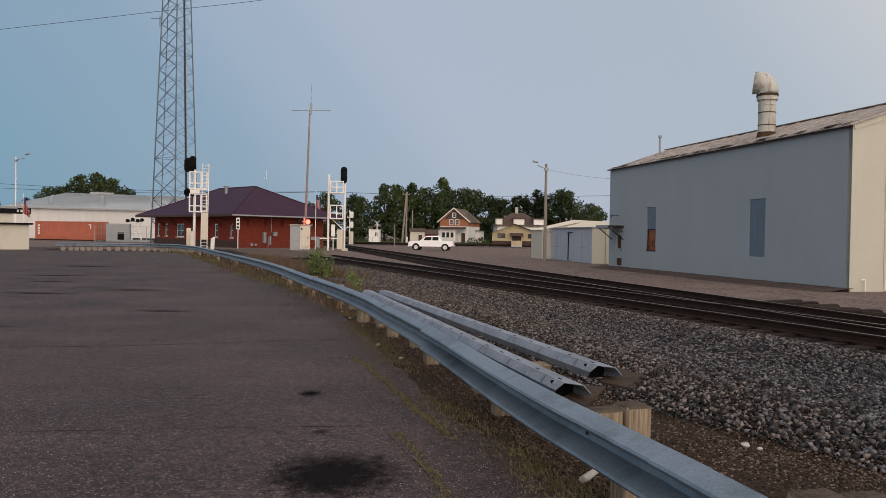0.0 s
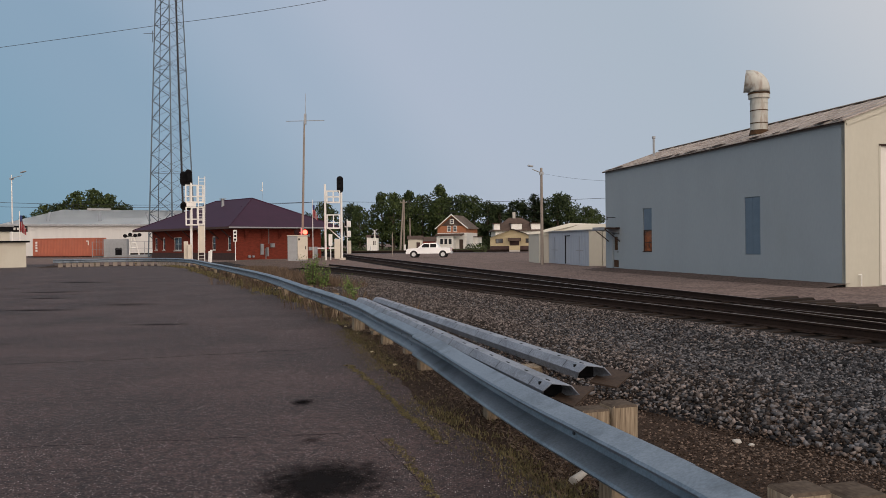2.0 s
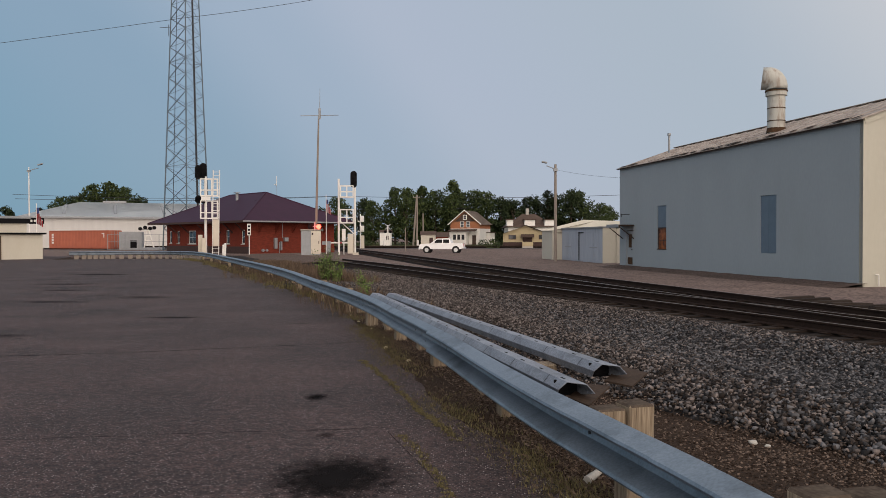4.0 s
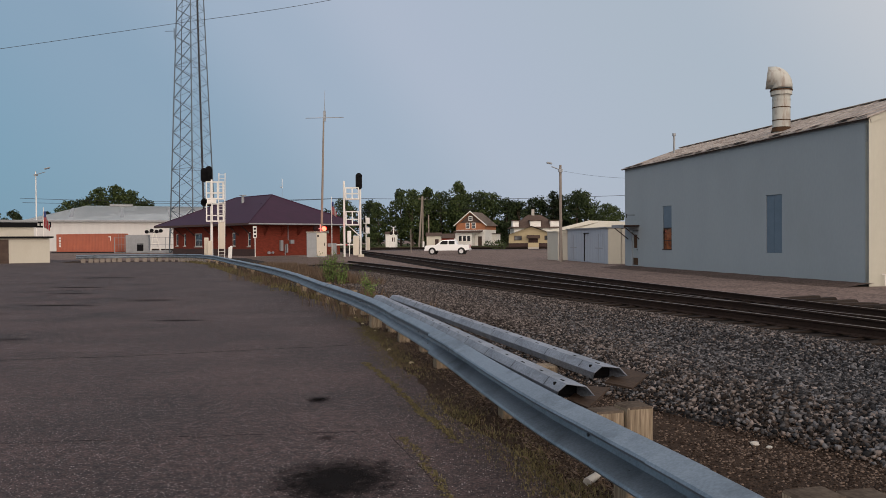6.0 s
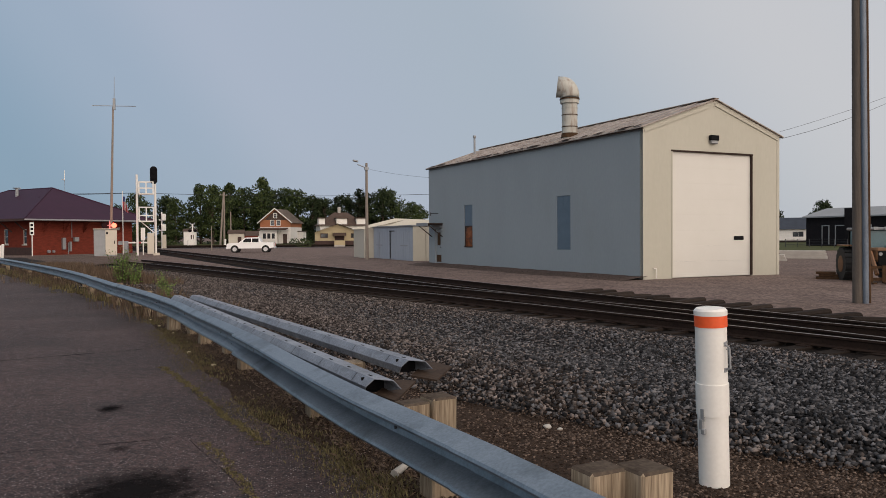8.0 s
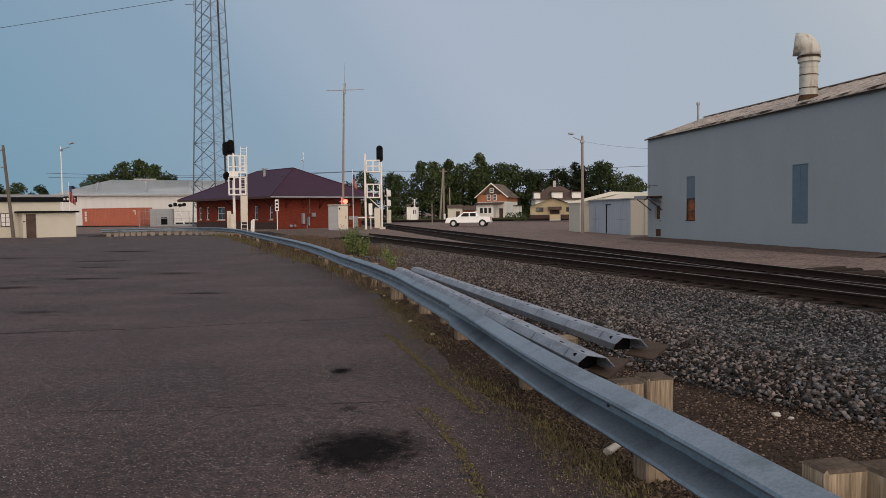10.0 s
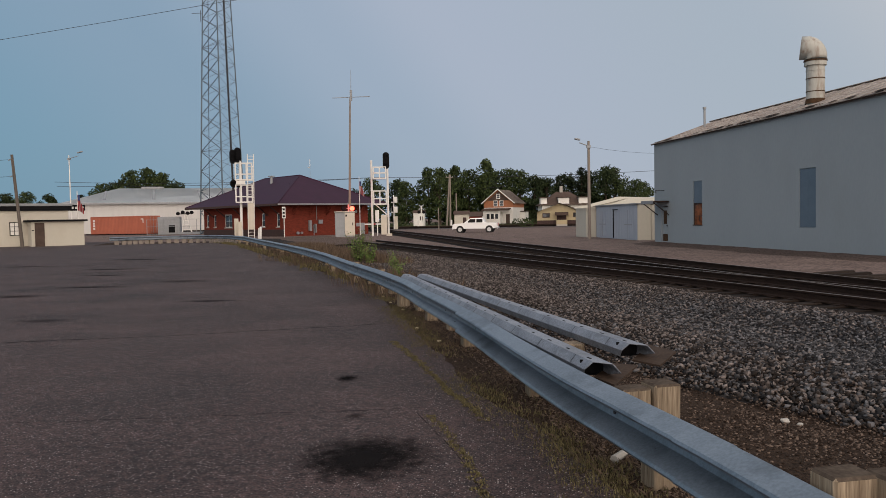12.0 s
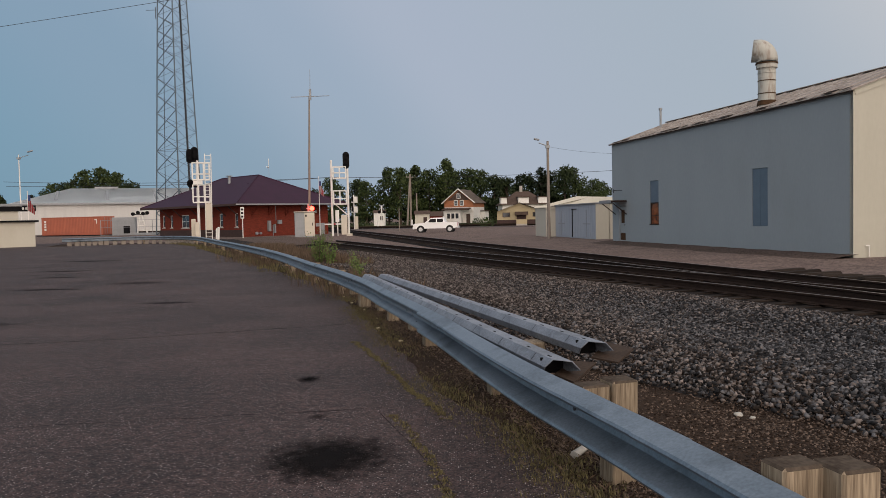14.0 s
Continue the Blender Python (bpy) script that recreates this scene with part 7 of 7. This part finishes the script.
weed(-5.35, 27.6, 1.35, 31, 34)
weed(-4.85, 27.0, 0.9, 32, 18)
weed(-3.2, 22.5, 0.75, 33, 7)
weed(-2.9, 20.0, 0.5, 35, 6)


# ---------------------------------------------------------------- lot surface details
def soft_stain(x, y, rx, ry, strength):
    """An oil stain that thins out at its rim."""
    m = mat("oil_film", (0.006, 0.005, 0.005, 1), (0.010, 0.008, 0.008, 1), rough=0.95, spec=0.05)
    n, l = m.node_tree.nodes, m.node_tree.links
    b = n["Principled BSDF"]
    co = n.new("ShaderNodeTexCoord")
    ns = n.new("ShaderNodeTexNoise")
    ns.inputs["Scale"].default_value = 5.5
    ns.inputs["Detail"].default_value = 7
    l.new(co.outputs["Object"], ns.inputs["Vector"])
    le = n.new("ShaderNodeVectorMath")
    le.operation = "LENGTH"
    l.new(co.outputs["Object"], le.inputs[0])
    s = n.new("ShaderNodeMath")
    s.operation = "MULTIPLY_ADD"
    l.new(ns.outputs[0], s.inputs[0])
    s.inputs[1].default_value = 1.1
    l.new(le.outputs["Value"], s.inputs[2])
    r = n.new("ShaderNodeMapRange")
    r.inputs["From Min"].default_value, r.inputs["From Max"].default_value = 0.75, 1.42
    r.inputs["To Min"].default_value, r.inputs["To Max"].default_value = strength, 0.0
    l.new(s.outputs[0], r.inputs["Value"])
    l.new(r.outputs[0], b.inputs["Alpha"])
    bm = bmesh.new()
    v = [bm.verts.new((1.15 * math.cos(a * math.pi / 24), 1.15 * math.sin(a * math.pi / 24), 0)) for a in range(48)]
    bm.faces.new(v)
    ob = part("oil_stain", bm, m)
    ob.matrix_basis = pose(x, y, 0.004) @ Matrix.Diagonal((rx, ry, 1, 1))
    return tagged(ob, "dark oil stain soaked into the asphalt", "stain", "asphalt stains", "structure")


soft_stain(-0.96, 5.20, 0.60, 0.66, 0.97)
soft_stain(-1.64, 7.82, 0.17, 0.22, 0.9)
soft_stain(-1.25, 6.30, 0.12, 0.12, 0.5)
soft_stain(-11.5, 17.0, 0.9, 0.5, 0.5)
soft_stain(-9.2, 21.0, 1.2, 0.7, 0.4)
soft_stain(-8.0, 12.6, 0.7, 0.3, 0.35)
for x, y, rx, ry in ((-14.5, 27.0, 1.6, 0.5), (-11.0, 19.4, 1.3, 0.3), (-17.0, 34.2, 2.2, 0.7), (-13.0, 23.8, 1.2, 0.4), (-19.5, 29.5, 1.5, 0.5), (-6.2, 15.6, 0.9, 0.25)):
    soft_stain(x, y, rx, ry, 0.55)


def crack(pts, w, seed, label):
    rng = np.random.default_rng(seed)
    bm = bmesh.new()
    prev = None
    for (ax, ay), (bx, by) in zip(pts, pts[1:]):
        n = max(2, int(math.hypot(bx - ax, by - ay) / 0.12))
        for i in range(n):
            k = i / n
            x, y = ax + (bx - ax) * k, ay + (by - ay) * k + 0.04 * noise.noise((ax + i * 0.23, seed, 0)) * 2
            ww = w * rng.uniform(0.15, 1.0)
            cur = (bm.verts.new((x, y - ww, 0.003)), bm.verts.new((x, y + ww, 0.003)))
            if prev:
                bm.faces.new((prev[0], cur[0], cur[1], prev[1]))
            prev = cur
    ob = part("asphalt_crack", bm, OIL)
    return tagged(ob, label, "crack", "asphalt cracks", "structure")


crack([(-9.6, 9.5), (-6.5, 10.45), (-5.1, 10.75), (-3.6, 11.3), (-1.7, 12.0)], 0.020, 1, "long dark crack across the asphalt")
crack([(-5.2, 5.9), (-3.44, 6.16), (-2.34, 6.33), (-1.27, 6.48), (-0.6, 6.62)], 0.007, 2, "thin crack across the asphalt")
crack([(-0.75, 6.45), (-0.55, 5.9), (-0.38, 5.45), (-0.2, 4.86), (-0.05, 4.2)], 0.010, 7, "worn crack beside the asphalt edge")
crack([(-1.48, 10.2), (-0.9, 8.35), (-0.44, 6.95), (-0.15, 6.2)], 0.010, 8, "worn crack beside the asphalt edge")
crack([(-12.8, 18.6), (-11.3, 19.2), (-9.8, 19.4)], 0.03, 9, "short open crack in the asphalt")
crack([(-19.5, 33.6), (-16.6, 34.3), (-14.6, 35.3)], 0.06, 10, "short open crack in the asphalt")
crack([(-16.2, 26.6), (-14.7, 27.1), (-13.2, 27.2)], 0.05, 11, "short open crack in the asphalt")
crack([(-4.4, 14.2), (-3.3, 14.6), (-2.5, 14.7)], 0.012, 12, "thin crack across the asphalt")
crack([(-18, 19), (-13, 20.5), (-8, 23)], 0.03, 3, "old sealed crack in the asphalt")
crack([(-24, 28), (-17, 30), (-12, 31.5)], 0.05, 4, "old sealed crack in the asphalt")
crack([(-30, 33), (-22, 36), (-14, 37)], 0.06, 5, "old sealed crack in the asphalt")
crack([(-22, 23), (-15, 25), (-12.5, 26)], 0.04, 6, "old sealed crack in the asphalt")


# ---------------------------------------------------------------- loose stones
def stones(rng, pts, size, squash=0.65):
    """Small eight-sided stones, all different, as one mesh."""
    pts = np.asarray(pts, float)
    k = len(pts)
    base = np.array(((1, 0, 0), (-1, 0, 0), (0, 1, 0), (0, -1, 0), (0, 0, 1), (0, 0, -1)), float)
    tri = np.array(((0, 2, 4), (2, 1, 4), (1, 3, 4), (3, 0, 4), (2, 0, 5), (1, 2, 5), (3, 1, 5), (0, 3, 5)))
    s = size * rng.uniform(0.45, 1.3, size=(k, 1, 1))
    q = np.linalg.qr(rng.normal(size=(k, 3, 3)))[0]
    v = base[None] * rng.uniform(0.65, 1.3, size=(k, 6, 1)) + rng.normal(size=(k, 6, 3)) * 0.22
    v = (v @ q) * s * np.array((1, 1, squash)) + pts[:, None, :]
    v[:, :, 2] += s[:, :, 0] * 0.25
    f = (tri[None] + 6 * np.arange(k)[:, None, None]).reshape(-1, 3)
    return v.reshape(-1, 3), f


def stone_mesh(name, v, f, m):
    me = bpy.data.meshes.new(name)
    me.vertices.add(len(v))
    me.vertices.foreach_set("co", v.ravel())
    me.loops.add(len(f) * 3)
    me.loops.foreach_set("vertex_index", f.ravel().astype(np.int32))
    me.polygons.add(len(f))
    me.polygons.foreach_set("loop_start", np.arange(0, len(f) * 3, 3, dtype=np.int32))
    me.update(calc_edges=True)
    me.materials.append(m)
    return me


rng = np.random.default_rng(41)
k = 330000
s = -18 + 40 * rng.uniform(size=k) ** 1.45
o = rng.uniform(-6.3, -0.70, size=k)
wob = np.array([noise.noise((a * 0.45, 2, 0)) for a in s])
toe = -6.0 + np.interp(s, [-14, -12, -10], [1.1, 0.5, 0.0]) + 0.18 * wob
far_brown = np.interp(s, [-9, -3], [0.0, 1.5])
soft_toe = toe + 1.2 * rng.uniform(size=k) ** 2
keep = (o > soft_toe) & ((o > toe + far_brown) | (rng.uniform(size=k) < 0.35))
s, o, wob = s[keep], o[keep], wob[keep]
z = bank_height(s, o)
pts = np.stack([A0[0] + AD[0] * s + AD[1] * o, A0[1] + AD[1] * s - AD[0] * o, z + 0.012 * rng.uniform(size=len(s))], 1)
brown = 0.12 + 0.55 * np.exp(-((o + 5.0 - 0.12 * (s + 8)) / 0.75) ** 2) + 0.45 * np.exp(-((o + 1.3) / 0.45) ** 2) + 0.25 * wob + np.interp(s, [-12, -8, 0], [-0.10, 0.08, 0.60])
pick = rng.uniform(size=len(s)) < brown
v, f = stones(rng, pts[~pick], 0.0265, 0.85)
tagged(new("ballast_stones", stone_mesh("ballast_stones", v, f, STONE)), "loose grey crushed ballast stones beside the track", "ballast", kind="stuff")
v, f = stones(rng, pts[pick], 0.0255, 0.85)
tagged(new("ballast_stones", stone_mesh("ballast_stones", v, f, STONE_BROWN)), "brownish weathered ballast stones mixed into the bank", "ballast", kind="stuff")
rng = np.random.default_rng(42)
k = 150000
y = 1.6 + 17.8 * rng.uniform(size=k) ** 1.75
gx = np.interp(y, [0.35, 3.03, 4.33, 5.41, 8.2, 11.0, 13.76, 18.7], [1.86, 1.19, 0.80, 0.46, -0.27, -1.1, -1.94, -3.77])
x = gx + rng.uniform(-0.18, 3.4, size=k)
side = (x - A0[0]) * AD[1] - (y - A0[1]) * AD[0]
patchy = np.array([noise.noise((a * 0.9, b * 0.9, 5)) for a, b in zip(x, y)])
keep = (rng.uniform(size=k) < np.clip((y - 1.6) / 1.8, 0.03, 1)) & (side < -4.9 + 0.13 * (y - 5)) & (patchy + rng.uniform(-0.6, 0.6, size=k) > -0.25) & ((x > gx + 0.12) | (rng.uniform(size=k) < 0.10))
x, y = x[keep], y[keep]
v, f = stones(rng, np.stack([x, y, np.maximum(-0.014, bank_height((x - A0[0]) * AD[0] + (y - A0[1]) * AD[1], side[keep]))], 1), 0.0125)
tagged(new("verge_pebbles", stone_mesh("verge_pebbles", v, f, PEBBLE)), "small brown pebbles on the dirt verge", "pebbles", kind="stuff")


def rock(x, y, s, seed, material, label, z=-0.01):
    bm = bmesh.new()
    bmesh.ops.create_icosphere(bm, subdivisions=2, radius=s)
    for v in bm.verts:
        v.co *= 1 + 0.35 * noise.noise(v.co * (1.6 / s) + Vector((seed, 0, 0)))
        v.co.z *= 0.55
    ob = part("rock", bm, material)
    ob.matrix_basis = pose(x, y, z + s * 0.3, 0, 0, seed * 40)
    return tagged(ob, label, "rock", "loose rocks")


rock(1.08, 13.95, 0.075, 1, TAN, "pale pinkish rock lying on the ballast", 0.02)
rock(2.22, 6.2, 0.038, 2, CONCRETE, "small white stone on the gravel")
rock(2.30, 6.1, 0.026, 3, CONCRETE, "small white stone on the gravel")
rock(3.0, 5.9, 0.035, 4, SHINGLE, "reddish stone on the gravel")
rock(5.66, 17.9, 0.085, 5, TAN, "tan stone resting on the rail bed", 0.05)
for k in range(6):
    rock(-0.9 - 0.33 * k + random.uniform(-0.1, 0.1), 10.2 + 1.2 * k, random.uniform(0.02, 0.04), 6 + k, TAN, "pale stone under the guard rail")
bone = part("wood_scrap", tube(T((0.74, 5.15, 0.015), (0.87, 5.34, 0.030), 0.030, 0.022, seg=8), (0.87, 5.34, 0.030), (0.96, 5.49, 0.022), 0.022, 0.012, seg=8), CONCRETE)
tagged(bone, "pale broken stick lying under the guard rail", "stick")
